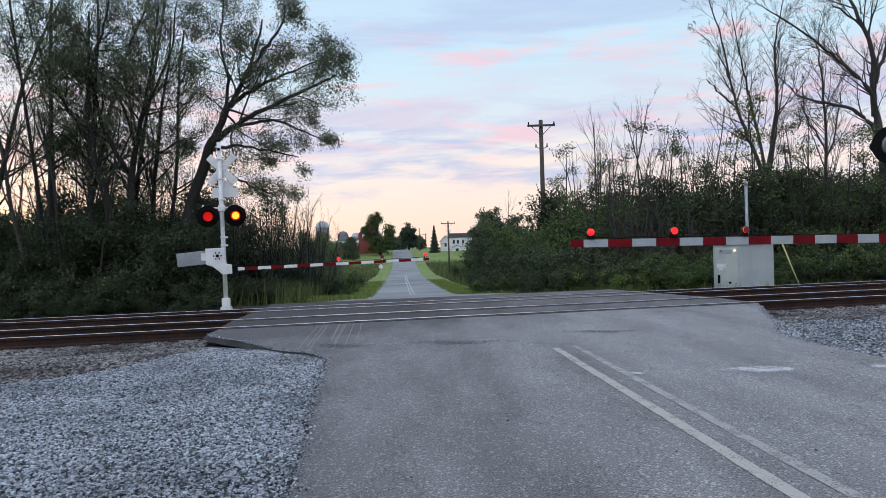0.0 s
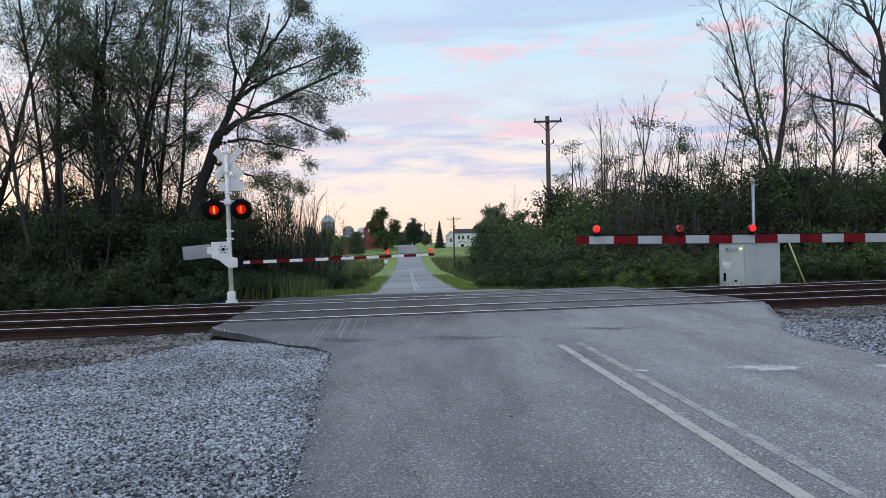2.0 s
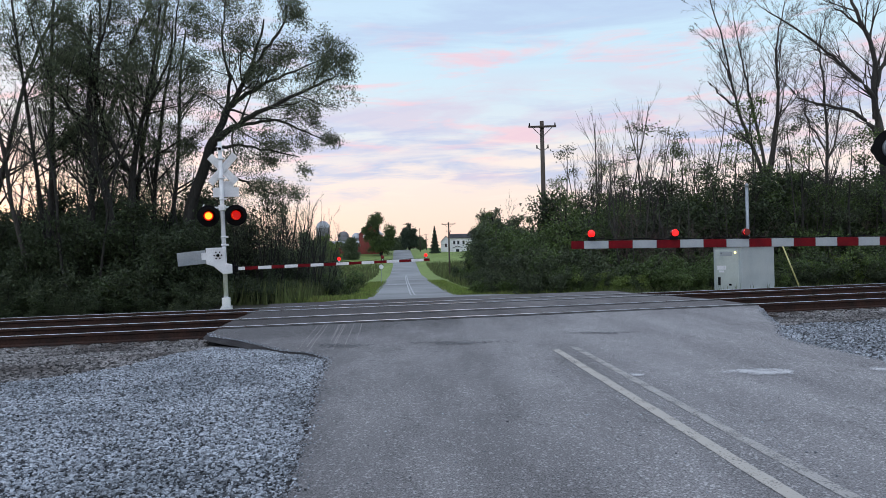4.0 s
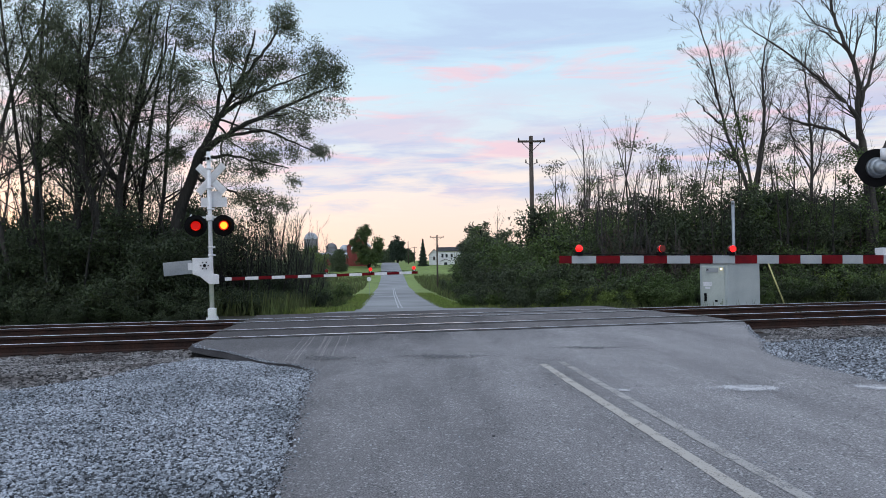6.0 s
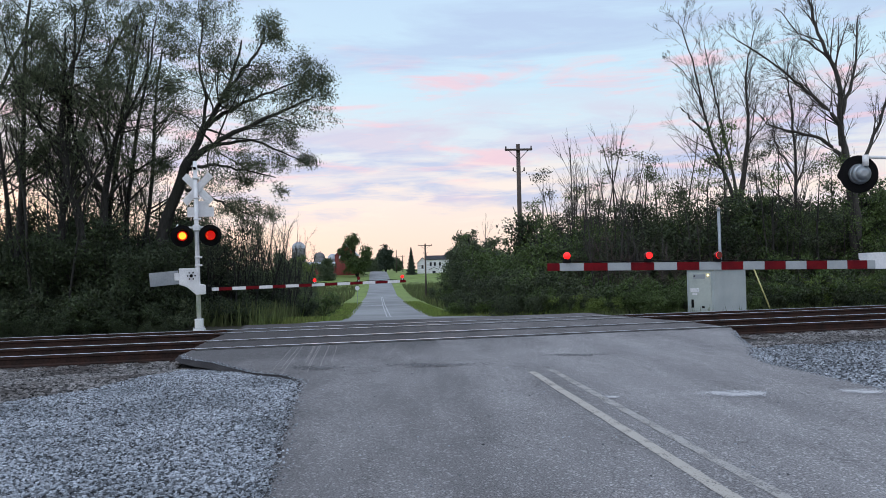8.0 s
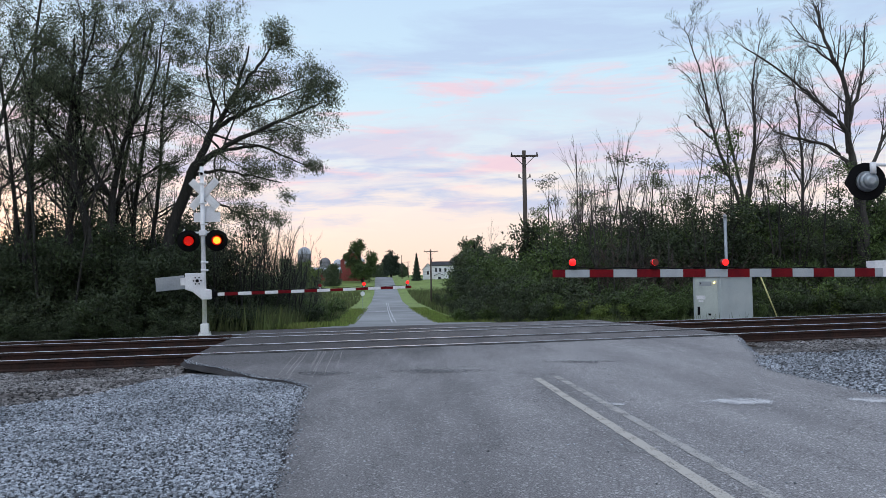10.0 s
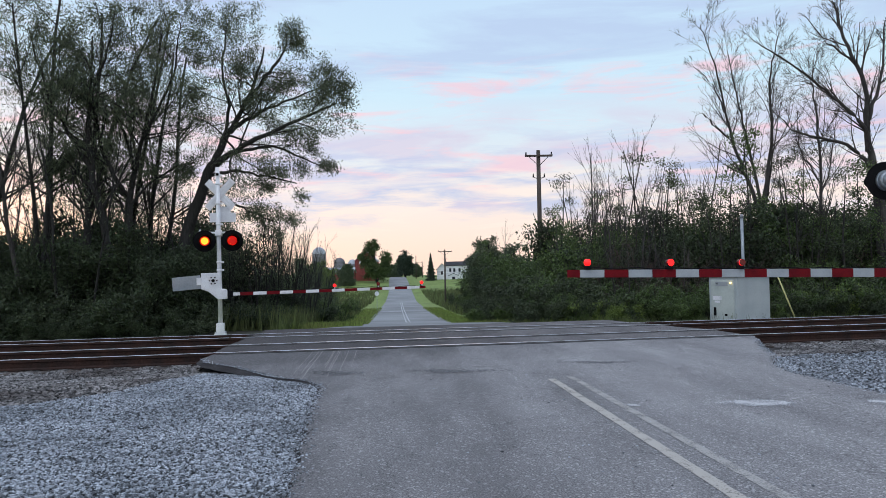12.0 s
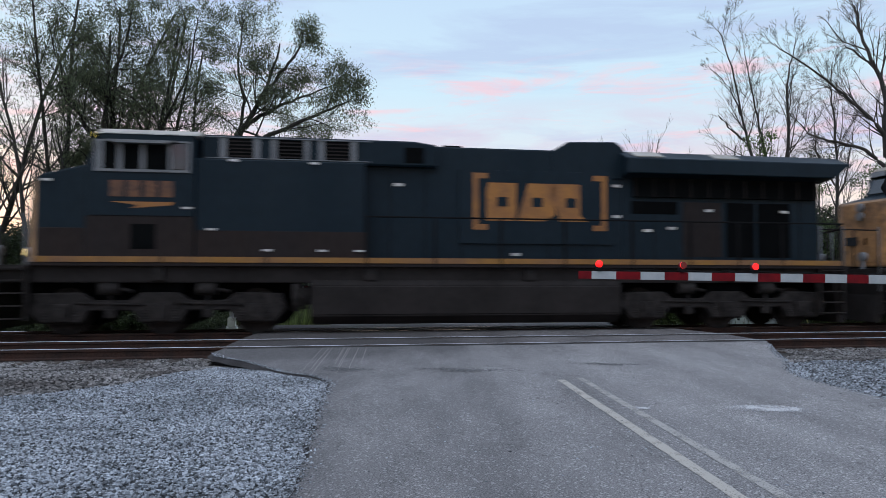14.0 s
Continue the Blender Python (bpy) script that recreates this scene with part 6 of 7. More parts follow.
def build_truck(loco, x0, axles):
    t = new("truck")
    t.parent = loco
    t["label"] = "grimy three-axle truck"
    a0, a2 = axles[0], axles[-1]
    for y in (-1.16, 1.16):
        s = 0.09
        outline = [(a0 - 0.75, 0.62), (a0 - 0.62, 0.98), (a0 + 0.45, 1.0), (a0 + 0.7, 0.82), (axles[1] - 0.7, 0.82), (axles[1] - 0.42, 1.0), (axles[1] + 0.42, 1.0), (axles[1] + 0.7, 0.82), (a2 - 0.7, 0.82), (a2 - 0.45, 1.0),
                   (a2 + 0.62, 0.98), (a2 + 0.75, 0.62), (a2 + 0.45, 0.30), (a2 - 0.45, 0.30), (a2 - 0.62, 0.58), (axles[1] + 0.62, 0.58), (axles[1] + 0.45, 0.30), (axles[1] - 0.45, 0.30), (axles[1] - 0.62, 0.58), (a0 + 0.62, 0.58), (a0 + 0.45, 0.30), (a0 - 0.45, 0.30)]
        shape(t, "side_frame", outline, y - s, y + s, "truck", "", 0.03)
        for a in axles:
            bm = B()
            yy = y * 1.09
            box(bm, a - 0.2, a + 0.2, yy - 0.07, yy + 0.07, 0.34, 0.74, 0.03)
            rod(bm, (a, yy - 0.12, 0.54), (a, yy + 0.12, 0.54), 0.12, None, 14)
            part("axle_box", bm, M["truck"], t)
            for k in (-0.34, 0.34):
                bm = B()
                for j in range(5):
                    rod(bm, (a + k, y, 0.34 + j * 0.06), (a + k, y, 0.37 + j * 0.06), 0.105, None, 12)
                part("spring", bm, M["truck"], t)
        for a in (a0 + 1.1, a2 - 1.1):
            bm = B()
            rod(bm, (a - 0.25, y * 1.1, 1.08), (a + 0.2, y * 1.1, 1.08), 0.14, None, 14)
            rod(bm, (a + 0.2, y * 1.1, 1.08), (a + 0.5, y * 1.1, 1.02), 0.04, None, 8)
            part("brake_cylinder", bm, M["truck"], t)
    # inner block coloured near-black to hold the shade between the wheels
    bm = B()
    box(bm, a0 - 0.95, a2 + 0.95, -0.62, 0.62, 0.62, 1.24, 0.05)
    for a in axles:
        rod(bm, (a + 0.55, -0.55, 0.55), (a + 0.55, 0.55, 0.55), 0.34, None, 16)
    box(bm, axles[1] - 0.5, axles[1] + 0.5, -1.1, 1.1, 0.98, 1.24, 0.04)
    part("bolster", bm, M["grille_shade"], t, "bolster and traction motors, blackened for the shade between the wheels")
    for y in (-1.27, 1.27):
        for a, c in zip(axles, axles[1:]):
            m = (a + c) / 2
            bm = B()
            rod(bm, (m - 0.75, y, 0.76), (m + 0.75, y, 0.72), 0.03, None, 8)
            rod(bm, (m, y, 0.4), (m, y, 1.02), 0.035, None, 8)
            box(bm, m - 0.12, m + 0.12, y - 0.05, y + 0.05, 0.42, 0.62, 0.015)
            part("brake_rigging", bm, M["truck"], t, "brake rods and hangers")
    for a in axles:
        bm = B()
        for y in (-0.75, 0.75):
            rod(bm, (a, y - 0.07, 0.535), (a, y + 0.07, 0.535), 0.53, None, 32)
            rod(bm, (a, y * 0.9 - 0.02, 0.535), (a, y * 0.9 + 0.02, 0.535), 0.56, None, 32)
        rod(bm, (a, -0.75, 0.535), (a, 0.75, 0.535), 0.1, None, 12)
        part("wheelset", bm, M["truck"], t, "steel wheels on an axle")


def build_locomotive(name, lit, label):
    loco = empty(name, TRACK_POSE, label, "locomotive", "locomotives")
    W = 1.53
    slab(loco, "underframe", 0.35, 22.2, -1.35, 1.35, 1.22, 1.62, "tank", "dark steel underframe", 0.03)
    slab(loco, "walkway", 1.1, 22.1, -W, W, 1.60, 1.68, "train_dust", "", 0.01)
    # stripe in lengths between the handrail posts
    cuts = [1.25, 4.0, 6.4, 8.8, 10.5, 12.2, 13.9, 15.75, 17.4, 18.8, 20.1, 21.9]
    for side in (-1, 1):
        for a, b in zip(cuts, cuts[1:]):
            slab(loco, "stripe", a + 0.03, b - 0.03, side * W - 0.020, side * W + 0.020, 1.685, 1.815, "train_stripe", "orange reflective stripe along the sill", 0.003)
    # front and rear ends with steps
    for end, x0, x1 in (("front", 0.18, 1.12), ("rear", 22.02, 21.2)):
        d = 1 if x1 > x0 else -1
        shape(loco, "pilot", [(x0 - 0.1 * d, 0.16), (x0 + 0.12 * d, 0.16), (x0 + 0.3 * d, 1.5), (x0, 1.5), (x0 + 0.05 * d, 0.9)], -1.35, 1.35, "tank", "black steel pilot plate", 0.01)
        slab(loco, "end_platform", min(x0, x1), max(x0, x1), -1.4, 1.4, 1.5, 1.62, "tank", "", 0.01)
        bm = B()
        rod(bm, (x0 - 0.45 * d, 0, 0.9), (x0 + 0.3 * d, 0, 0.9), 0.11, None, 10)
        box(bm, x0 - 0.6 * d, x0 - 0.3 * d, -0.17, 0.17, 0.72, 1.08, 0.04)
        part("coupler", bm, M["truck"], loco, "steel knuckle coupler")
        for side in (-1, 1):
            for i in range(5):
                z = 0.42 + 0.28 * i
                bm = B()
                box(bm, min(x0, x1) + 0.08, max(x0, x1) - 0.1, side * 1.5 - 0.12, side * 1.5 + 0.02 if side < 0 else side * 1.5 + 0.12, z, z + 0.03, 0.004)
                st = part("step", bm, M["truck"], loco, "steel step")
                slab(st, "step_edge", min(x0, x1) + 0.08, max(x0, x1) - 0.1, side * 1.525 - 0.008, side * 1.525 + 0.008, z + 0.005, z + 0.03, "train_stripe", "yellow step edge", 0.0)
            for xx in (min(x0, x1) + 0.06, max(x0, x1) - 0.06):
                slab(loco, "step_side", xx - 0.03, xx + 0.03, side * 1.42 - 0.1, side * 1.42 + 0.1, 0.38, 1.62, "truck", "", 0.005)
            bm = B()
            for xx in (x0 + 0.02 * d, x1 - 0.1 * d):
                rod(bm, (xx, side * 1.45, 1.0), (xx, side * 1.45, 2.75), 0.022, None, 8)
            part("grab_rail", bm, M["grey_frame"], loco, "upright pale grab rail")
        bm = B()
        pts = [(x0, y, 2.7 + 0.05 * math.cos(y * 2)) for y in np.linspace(-1.45, 1.45, 9)]
        for a, b in zip(pts, pts[1:]):
            rod(bm, a, b, 0.02, None, 6)
        for y in (-1.45, -0.5, 0.5, 1.45):
            rod(bm, (x0, y, 1.6), (x0, y, 2.72), 0.02, None, 6)
        part("end_handrail", bm, M["train_dust"], loco, "pale end handrail")
    # low nose with its yellow front
    bm = B()
    lo = [(0.85, -0.8), (1.22, -1.42), (1.22, 1.42), (0.85, 0.8)]
    a = [bm.verts.new((x, y, 1.68)) for x, y in lo]
    hi_z = [3.52, 3.64, 3.64, 3.52]
    b = [bm.verts.new((x + 0.04, y, z)) for (x, y), z in zip(lo, hi_z)]
    for i in range(4):
        bm.faces.new((a[i], a[(i + 1) % 4], b[(i + 1) % 4], b[i]))
    bm.faces.new(b)
    bm.faces.new(a[::-1])
    bmesh.ops.recalc_face_normals(bm, faces=bm.faces[:])
    bmesh.ops.bevel(bm, geom=bm.edges[:], offset=0.03, segments=2, affect="EDGES")
    front = part("nose_front", bm, M["train_yellow"], loco, "dirty yellow nose front")
    slab(front, "nose_door", 0.835, 0.87, -0.72, -0.12, 1.8, 3.1, "train_yellow", "yellow nose door", 0.01)
    slab(front, "door_handle", 0.80, 0.84, -0.25, -0.2, 2.3, 2.5, "black", "", 0.004)
    slab(front, "sign_patch", 0.83, 0.86, 0.15, 0.6, 2.3, 2.55, "train_blue", "dark blue patch", 0.004)
    shape(loco, "nose", [(1.22, 1.68), (1.22, 3.62), (2.45, 3.92), (2.45, 1.68)], -1.45, 1.45, "train_blue", "dark blue sloping nose", 0.03)
    shape(loco, "nose_skirt", [(1.25, 1.69), (1.25, 2.45), (2.45, 2.45), (2.45, 1.69)], -1.465, 1.465, "train_dust", "dusty lower nose panel", 0.01)
    # cab
    shape(loco, "cab", [(2.30, 1.68), (2.30, 3.88), (2.62, 4.60), (4.72, 4.60), (4.72, 1.68)], -W, W, "train_blue", "dark blue crew cab", 0.02)
    shape(loco, "cab_skirt", [(2.32, 1.69), (2.32, 2.72), (4.71, 2.72), (4.71, 1.69)], -W - 0.012, W + 0.012, "train_dust", "dusty lower cab panel", 0.004)
    bm = B()
    ring = [(-W - 0.02, 4.58), (-1.1, 4.76), (1.1, 4.76), (W + 0.02, 4.58)]
    va = [bm.verts.new((2.5, y, z)) for y, z in ring]
    vb = [bm.verts.new((4.8, y, z)) for y, z in ring]
    for i in range(4):
        bm.faces.new((va[i], va[(i + 1) % 4], vb[(i + 1) % 4], vb[i]))
    bm.faces.new(va[::-1])
    bm.faces.new(vb)
    bmesh.ops.recalc_face_normals(bm, faces=bm.faces[:])
    part("cab_roof", bm, M["train_roof"], loco, "pale dusty cab roof")
    for y0, y1 in ((-1.35, -0.55), (-0.45, 0.45), (0.55, 1.35)):
        bm = B()
        box(bm, -0.02, 0.02, y0, y1, 0.06, 0.58, 0.008)
        p = part("windscreen", bm, M["pane"], loco, "dark slanted windscreen")
        p.matrix_basis = Matrix.Translation((2.275, 0, 3.90)) @ Matrix.Rotation(radians(24), 4, "Y")
    for y0, y1 in ((-1.42, -0.72), (0.72, 1.42)):
        bm = B()
        box(bm, -0.08, 0.08, y0, y1, -0.09, 0.09, 0.01)
        p = part("number_board", bm, M["black"], loco, "number board housing")
        p.matrix_basis = Matrix.Translation((2.52, 0, 4.56)) @ Matrix.Rotation(radians(10), 4, "Y")
        slab(p, "number_light", -0.095, -0.07, y0 + 0.03, y1 - 0.03, -0.075, 0.075, "lamp_yellow" if lit else "grey_frame", "lit yellow number board" if lit else "", 0.0)
    for side in (-1, 1):
        y = side * (W + 0.004)
        # flat black slab stands in for the unlit inside of the cab
        win = slab(loco, "side_window", 2.52, 4.58, y - 0.02, y + 0.02, 3.76, 4.42, "grille_shade", "cab side window with its dark inside painted black", 0.004)
        for x0, x1, z0, z1 in ((2.48, 4.62, 3.72, 3.78), (2.48, 4.62, 4.40, 4.44), (2.48, 2.54, 3.78, 4.40), (4.56, 4.62, 3.78, 4.40)):
            slab(win, "window_frame", x0, x1, y - 0.03, y + 0.03, z0, z1, "grey_frame", "pale window frame", 0.004)
        for x0, x1 in ((2.56, 2.68), (2.98, 3.10), (3.50, 3.60), (4.12, 4.2)):
            slab(win, "window_post", x0, x1, y - 0.026, y + 0.026, 3.78, 4.40, "grey_frame", "pale window post", 0.004)
        slab(win, "window_pane", 4.22, 4.54, y - 0.024, y + 0.024, 3.80, 4.38, "pane", "dark glass pane", 0.0)
        shape(win, "awning", [(2.75, 4.42), (4.3, 4.42), (4.1, 4.35), (2.95, 4.35)], min(y, y + side * 0.2), max(y, y + side * 0.2), "grey_frame", "grey window awning", 0.004)
        # number in plain bars and the flash below it
        for k in range(4):
            slab(loco, "number_bar", 2.84 + 0.37 * k, 3.12 + 0.37 * k, y - 0.006, y + 0.006, 3.16, 3.53, "train_number", "plain faded orange bar", 0.0)
        shape(loco, "flash", [(2.85, 3.05), (4.25, 3.05), (4.2, 2.98), (3.3, 2.90), (3.45, 2.97)], y - 0.006, y + 0.006, "train_orange", "orange flash mark", 0.0)
        slab(loco, "side_vent", 3.30, 3.86, y - 0.012, y + 0.02, 1.98, 2.55, "grille_shade", "square vent painted black for its depth", 0.01)
        slab(loco, "panel_seam", 2.4, 4.68, y - 0.014, y + 0.014, 2.72, 2.74, "black", "", 0.0)
        for xx, zz in ((1.35, 3.48), (4.45, 2.90), (5.0, 2.42), (5.5, 4.02), (7.4, 4.0), (6.3, 1.95), (7.6, 1.95), (8.5, 1.95)):
            slab(loco, "plate", xx, xx + 0.22, y - 0.014, y + 0.014, zz, zz + 0.05, "shine", "small bright plate", 0.0)
        # handrail and posts
        bm = B()
        rod(bm, (8.75, side * 1.47, 2.80), (22.0, side * 1.47, 2.80), 0.02, None, 8)
        part("handrail", bm, M["black"], loco, "long dark handrail")
        for xx in cuts[3:]:
            bm = B()
            box(bm, xx - 0.03, xx + 0.03, side * 1.5 - 0.03, side * 1.5 + 0.03, 1.55, 2.80, 0.006)
            part("rail_post", bm, M["black"], loco, "dark handrail post")
    # equipment compartment behind the cab, as wide as the cab
    shape(loco, "auxiliary_cab", [(4.74, 1.68), (4.74, 4.08), (8.75, 4.08), (8.75, 1.68)], -1.50, 1.50, "train_blue", "dark blue equipment compartment", 0.03)
    shape(loco, "auxiliary_skirt", [(4.75, 1.69), (4.75, 2.42), (8.76, 2.42), (8.76, 1.69)], -1.512, 1.512, "train_dust", "dusty lower panel", 0.004)
    shape(loco, "upper_compartment", [(4.8, 4.06), (4.8, 4.68), (10.0, 4.68), (10.6, 4.60), (10.6, 4.06)], -1.25, 1.25, "train_blue", "dark blue upper hood", 0.04)
    for side in (-1, 1):
        y = side * 1.26
        for x0 in (5.25, 6.45, 7.6):
            v = slab(loco, "louvre", x0 + 0.16, x0 + 0.78, y - 0.02, y + 0.02, 4.14, 4.60, "grille_shade", "dark louvred vent", 0.0)
            for k in range(5):
                slab(v, "slat", x0 + 0.16, x0 + 0.78, y + side * 0.015, y + side * 0.03, 4.18 + 0.085 * k, 4.21 + 0.085 * k, "train_dust", "", 0.0)
            for xx in (x0, x0 + 0.80):
                slab(v, "louvre_post", xx, xx + 0.14, y - 0.03, y + 0.03, 4.12, 4.62, "grey_frame", "pale grey post", 0.004)
        bm = B()
        rod(bm, (4.9, side * 1.3, 4.62), (8.9, side * 1.3, 4.62), 0.014, None, 6)
        rod(bm, (4.9, side * 1.3, 4.13), (8.9, side * 1.3, 4.13), 0.014, None, 6)
        part("roof_rail", bm, M["grey_frame"], loco, "thin pale rail")
        slab(loco, "small_vent", 9.75, 10.25, side * 1.252 - 0.01, side * 1.252 + 0.012, 4.14, 4.52, "grille_shade", "square vent painted black for its depth", 0.004)
    # engine hood
    shape(loco, "engine_hood", [(8.74, 1.68), (8.74, 4.62), (15.7, 4.62), (15.7, 1.68)], -1.0, 1.0, "train_blue", "dark blue engine hood", 0.04)
    slab(loco, "exhaust_stack", 10.9, 11.4, -0.3, 0.3, 4.60, 4.78, "black", "black exhaust stack", 0.02)
    shape(loco, "dynamic_brake", [(13.7, 4.58), (14.15, 4.84), (15.5, 4.88), (15.75, 4.7), (15.75, 3.9), (13.7, 3.9)], -1.06, 1.06, "train_blue", "raised dark blue roof hatch", 0.03)
    for side in (-1, 1):
        y = side * 1.004
        for xx in (9.4, 10.3, 11.25, 12.5, 13.6, 14.6, 16.6, 17.5, 18.3, 19.2, 20.1, 21.0):
            slab(loco, "door_seam", xx, xx + 0.02, y - 0.006, y + 0.006, 1.75, 3.45 if xx > 16 else 4.0, "black", "", 0.0)
        for xx, zz in ((9.5, 3.6), (15.3, 3.95), (14.5, 3.72), (15.4, 3.7), (15.4, 2.9), (14.3, 2.2), (16.3, 2.55), (17.0, 2.62), (18.1, 3.1), (20.4, 3.1), (12.6, 1.9)):
            slab(loco, "plate", xx, xx + 0.24, y - 0.02, y + 0.02, zz, zz + 0.07, "shine", "small bright plate", 0.0)
        # brackets and plain blocks of the painted sign
        for x0, x1, z0, z1 in ((11.56, 11.70, 2.55, 3.98), (11.70, 11.94, 3.84, 3.98), (11.70, 11.94, 2.55, 2.69), (15.08, 15.22, 2.55, 3.98), (14.84, 15.08, 3.84, 3.98), (14.84, 15.08, 2.55, 2.69)):
            slab(loco, "sign_bracket", x0, x1, side * 1.07 - 0.004, side * 1.07 + 0.004, z0, z1, "train_orange", "orange painted bracket", 0.0)
        for k, cx in enumerate((12.32, 13.27, 14.2)):
            lean = (0.0, 0.12, -0.12)[k]
            bm = B()
            prism(bm, [(cx - 0.40 - lean, 2.78), (cx + 0.34 - lean, 2.78), (cx + 0.40 + lean, 2.95), (cx + 0.40 + lean, 3.74), (cx - 0.34 + lean, 3.74), (cx - 0.40 + lean, 3.58)], side * 1.072 - 0.004, side * 1.072 + 0.004)
            blk = part("sign_block", bm, M["train_orange"], loco, "plain orange painted block")
            bm = B()
            prism(bm, [(cx - 0.12, 3.14), (cx + 0.16, 3.14), (cx + 0.16, 3.38), (cx - 0.12, 3.38)], side * 1.078 - 0.004, side * 1.078 + 0.004)
            part("sign_gap", bm, M["train_blue"], blk, "dark blue gap in the block")
        for cx in (11.98, 12.3, 14.4, 14.75):
            bm = B()
            rod(bm, (cx, side * 1.008 - 0.004, 2.33), (cx, side * 1.008 + 0.004, 2.33), 0.13, None, 16)
            part("sign_dot", bm, M["train_number"], loco, "small orange dot")
    slab(loco, "sign_panel", 11.2, 15.4, -1.066, 1.066, 2.2, 4.05, "train_blue", "dark blue hood doors", 0.004)
    # radiator section with its overhanging wings
    shape(loco, "radiator_hood", [(15.68, 1.68), (15.68, 4.0), (21.6, 4.0), (21.6, 1.68)], -1.0, 1.0, "train_blue", "dark rear hood with doors", 0.03)
    for side in (-1, 1):
        # black slab holds the darkness behind the bars
        g = slab(loco, "radiator_grille", 16.0, 21.5, side * 1.06 - 0.06, side * 1.06 + 0.06, 3.46, 4.0, "grille_shade", "radiator intake painted black for its depth", 0.0)
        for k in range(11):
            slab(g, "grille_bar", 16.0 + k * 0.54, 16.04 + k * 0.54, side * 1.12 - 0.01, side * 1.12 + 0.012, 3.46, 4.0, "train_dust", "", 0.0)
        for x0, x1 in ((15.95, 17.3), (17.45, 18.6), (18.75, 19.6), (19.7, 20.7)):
            slab(loco, "hood_door", x0, x1, side * 1.0 - 0.012, side * 1.0 + 0.012, 1.9 if x0 > 17 else 3.02, 3.35, "grille_shade" if x0 != 17.45 else "train_dust", "dark hood door", 0.004)
    bm = B()
    sec = [(-1.55, 4.02), (-1.55, 4.40), (-0.9, 4.66), (0.9, 4.66), (1.55, 4.40), (1.55, 4.02), (1.0, 3.94), (-1.0, 3.94)]
    va = [bm.verts.new((15.62, y, z)) for y, z in sec]
    vb = [bm.verts.new((22.25 if z > 4.1 else 21.75, y, z)) for y, z in sec]
    for i in range(8):
        bm.faces.new((va[i], va[(i + 1) % 8], vb[(i + 1) % 8], vb[i]))
    bm.faces.new(va[::-1])
    bm.faces.new(vb)
    bmesh.ops.recalc_face_normals(bm, faces=bm.faces[:])
    bmesh.ops.bevel(bm, geom=bm.edges[:], offset=0.02, segments=1, affect="EDGES")
    wing = part("radiator_wing", bm, M["train_blue"], loco, "dark blue overhanging radiator housing")
    for x0, x1 in ((15.9, 16.7), (18.2, 18.9)):
        bm = B()
        m = Matrix.Translation((0, -1.22, 4.545)) @ Matrix.Rotation(radians(21.8), 4, "X")
        box(bm, x0, x1, -0.24, 0.24, -0.012, 0.016, 0.004, m)
        part("roof_plate", bm, M["train_roof"], wing, "pale roof plate")
    # below the frame
    bm = B()
    ring = [(-1.42, 1.28), (-1.48, 1.15), (-1.48, 0.45), (-1.15, 0.22), (1.15, 0.22), (1.48, 0.45), (1.48, 1.15), (1.42, 1.28)]
    va = [bm.verts.new((7.45, y, z)) for y, z in ring]
    vb = [bm.verts.new((15.45, y, z)) for y, z in ring]
    for i in range(8):
        bm.faces.new((va[i], va[(i + 1) % 8], vb[(i + 1) % 8], vb[i]))
    bm.faces.new(va[::-1])
    bm.faces.new(vb)
    bmesh.ops.recalc_face_normals(bm, faces=bm.faces[:])
    bmesh.ops.bevel(bm, geom=bm.edges[:], offset=0.03, segments=2, affect="EDGES")
    part("fuel_tank", bm, M["tank"], loco, "long dusty black fuel tank")
    for side in (-1, 1):
        bm = B()
        rod(bm, (7.1, side * 1.3, 0.55), (7.1, side * 1.3, 1.2), 0.10, None, 12)
        rod(bm, (7.3, side * 1.3, 0.6), (7.3, side * 1.3, 1.1), 0.07, None, 12)
        part("air_filter", bm, M["truck"], loco)
        for xx in (3.9, 8.9, 13.0, 18.6):
            slab(loco, "bracket", xx - 0.14, xx + 0.14, side * 1.40 - 0.06, side * 1.40 + 0.06, 1.28, 1.64, "truck", "", 0.01)
    build_truck(loco, 1.0, (1.72, 3.92, 6.12))
    build_truck(loco, 15.7, (16.3, 18.6, 20.85))
    # lights
    for z in (3.40, 3.14):
        bm = B()
        rod(bm, (0.80, 0, z), (0.90, 0, z), 0.13, None, 20)
        h = part("headlight", bm, M["grey_frame"], loco, "round headlight")
        bm = B()
        rod(bm, (0.77, 0, z), (0.805, 0, z), 0.10, None, 20)
        part("headlight_lens", bm, M["lamp_warm"] if lit else M["grey_frame"], h, "glowing warm lens" if lit else "unlit pale lens")
    for y in (-0.85, 0.85):
        bm = B()
        rod(bm, (0.12, y, 1.95), (0.26, y, 1.95), 0.12, None, 20)
        box(bm, 0.14, 0.22, y - 0.04, y + 0.04, 1.6, 1.85, 0.005)
        h = part("ditch_light", bm, M["grey_frame"], loco, "low front light")
        bm = B()
        rod(bm, (0.09, y, 1.95), (0.125, y, 1.95), 0.10, None, 20)
        part("ditch_lens", bm, M["lamp_warm"] if lit else M["grey_frame"], h, "glowing warm lens" if lit else "unlit pale lens")
    return loco


LEAD = build_locomotive("locomotive", True, "dark blue diesel locomotive with dirty yellow nose and lit headlights")
SECOND = build_locomotive("locomotive", False, "dark blue diesel locomotive with dirty yellow nose coupled behind another")


# ---- motion ----
SPEED = 25.0          # metres per second, towards the left along the far track
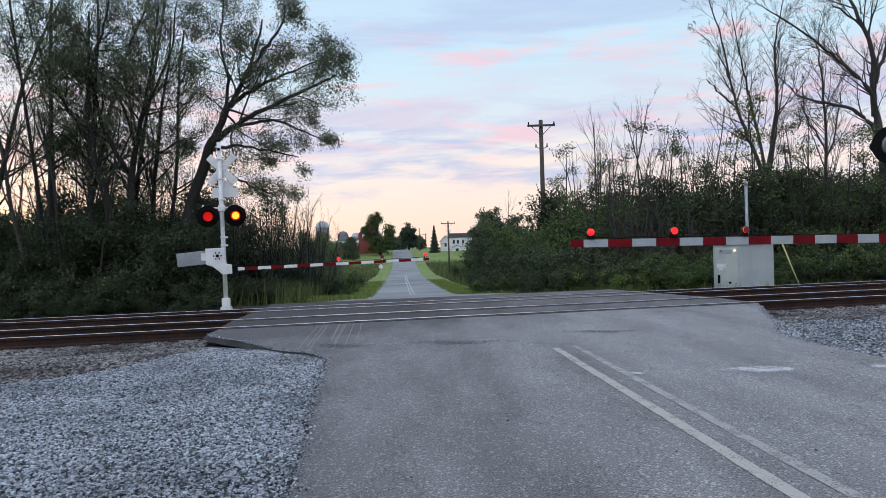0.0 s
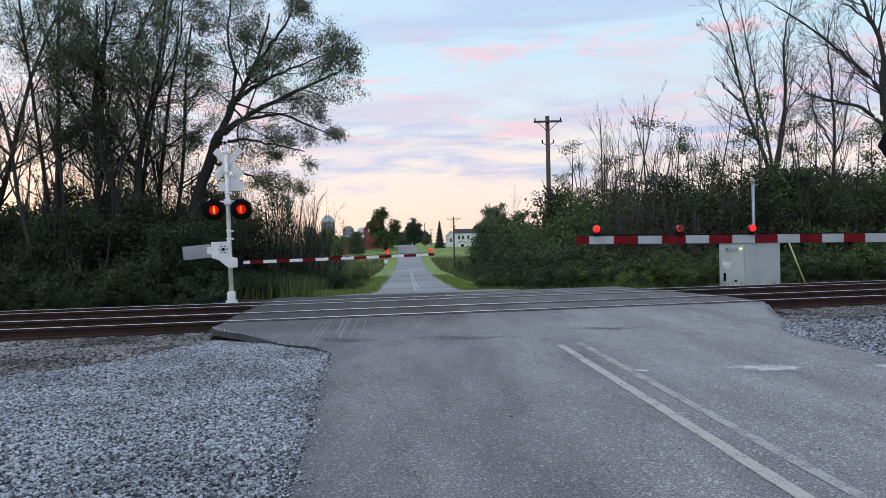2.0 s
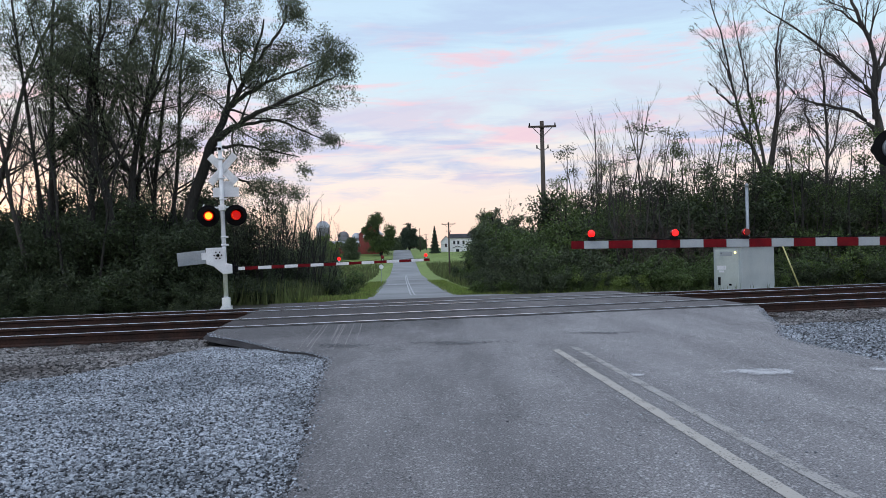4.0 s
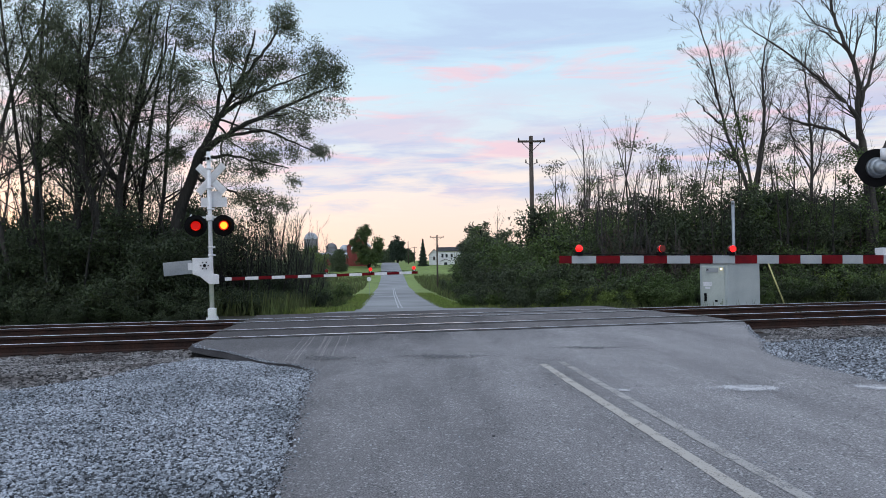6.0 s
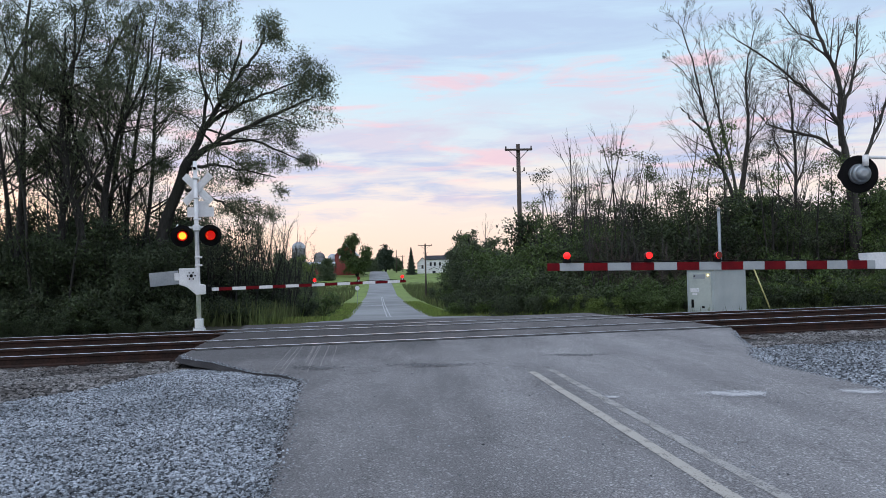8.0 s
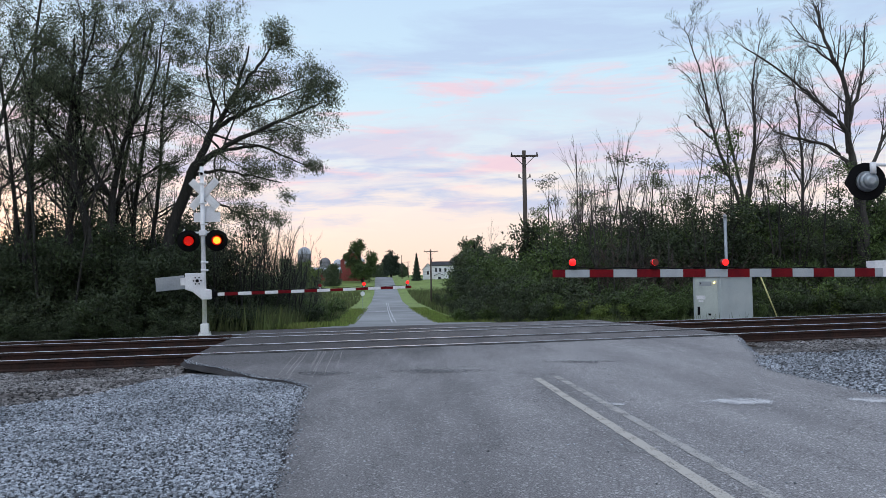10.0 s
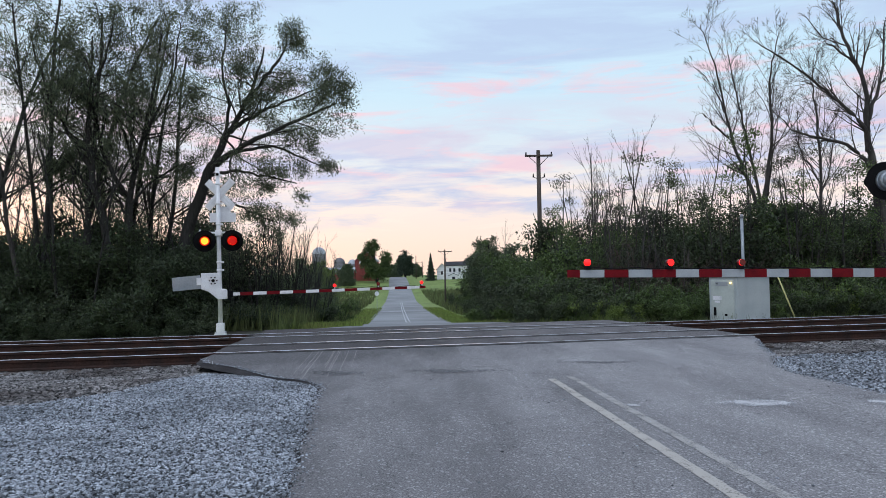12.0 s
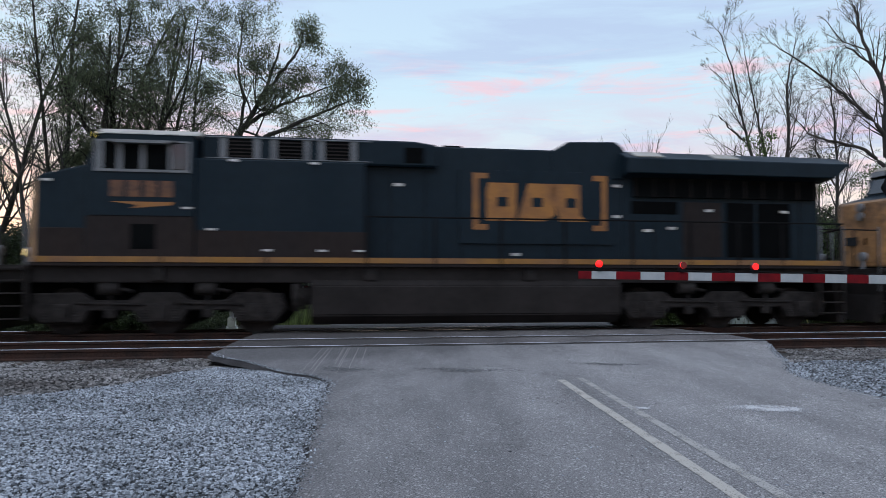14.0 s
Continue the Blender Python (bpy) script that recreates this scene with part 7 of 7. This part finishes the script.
# where the leading end stands along the far track as it passes
PASSING = [(13.0, 16.0), (13.1, 13.3), (13.3, 8.8), (13.4, 6.75), (13.5, 4.2), (13.6, 1.42), (13.7, -1.85), (13.8, -5.05), (13.9, -7.88), (14.0, -10.64), (14.1, -13.45), (14.3, -19.1)]


def motions():
    way = [(float(t), 16.0 + SPEED * (13.0 - t)) for t in range(0, 13)] + PASSING
    for ob, behind in ((LEAD, 0.0), (SECOND, 23.4)):
        ob.scale = (1.02, 1, 1.06)
        walk(ob, [(t, TRACK_POSE @ Matrix.Translation((u + behind, TRACKS[1], drop(TRACKS[1])))) for t, u in way])
    # the flashing lamps turn their glowing face to the front and to the back by turns
    for ob, place, first, lead, turn in TURNERS:
        face, rows = first, [(0.0, 0.0 if first else 180.0)]
        angle = 0.0 if first else 180.0
        for s in SWITCHES:
            s = s - lead
            if not 0.02 < s < 13.9:
                face = not face if s <= 0.02 else face
                if s <= 0.02:
                    angle += 180
                    rows[0] = (0.0, angle)
                continue
            rows += [(s - 0.06, angle), (s - 0.02, angle + 75), (s + 0.015, angle + 145), (s + 0.05, angle + 180)]
            angle += 180
        rows.append((14.0, angle))
        walk(ob, [(t, Matrix.Translation(place) @ Matrix.Rotation(radians(a + turn), 4, "Z")) for t, a in rows])


motions()
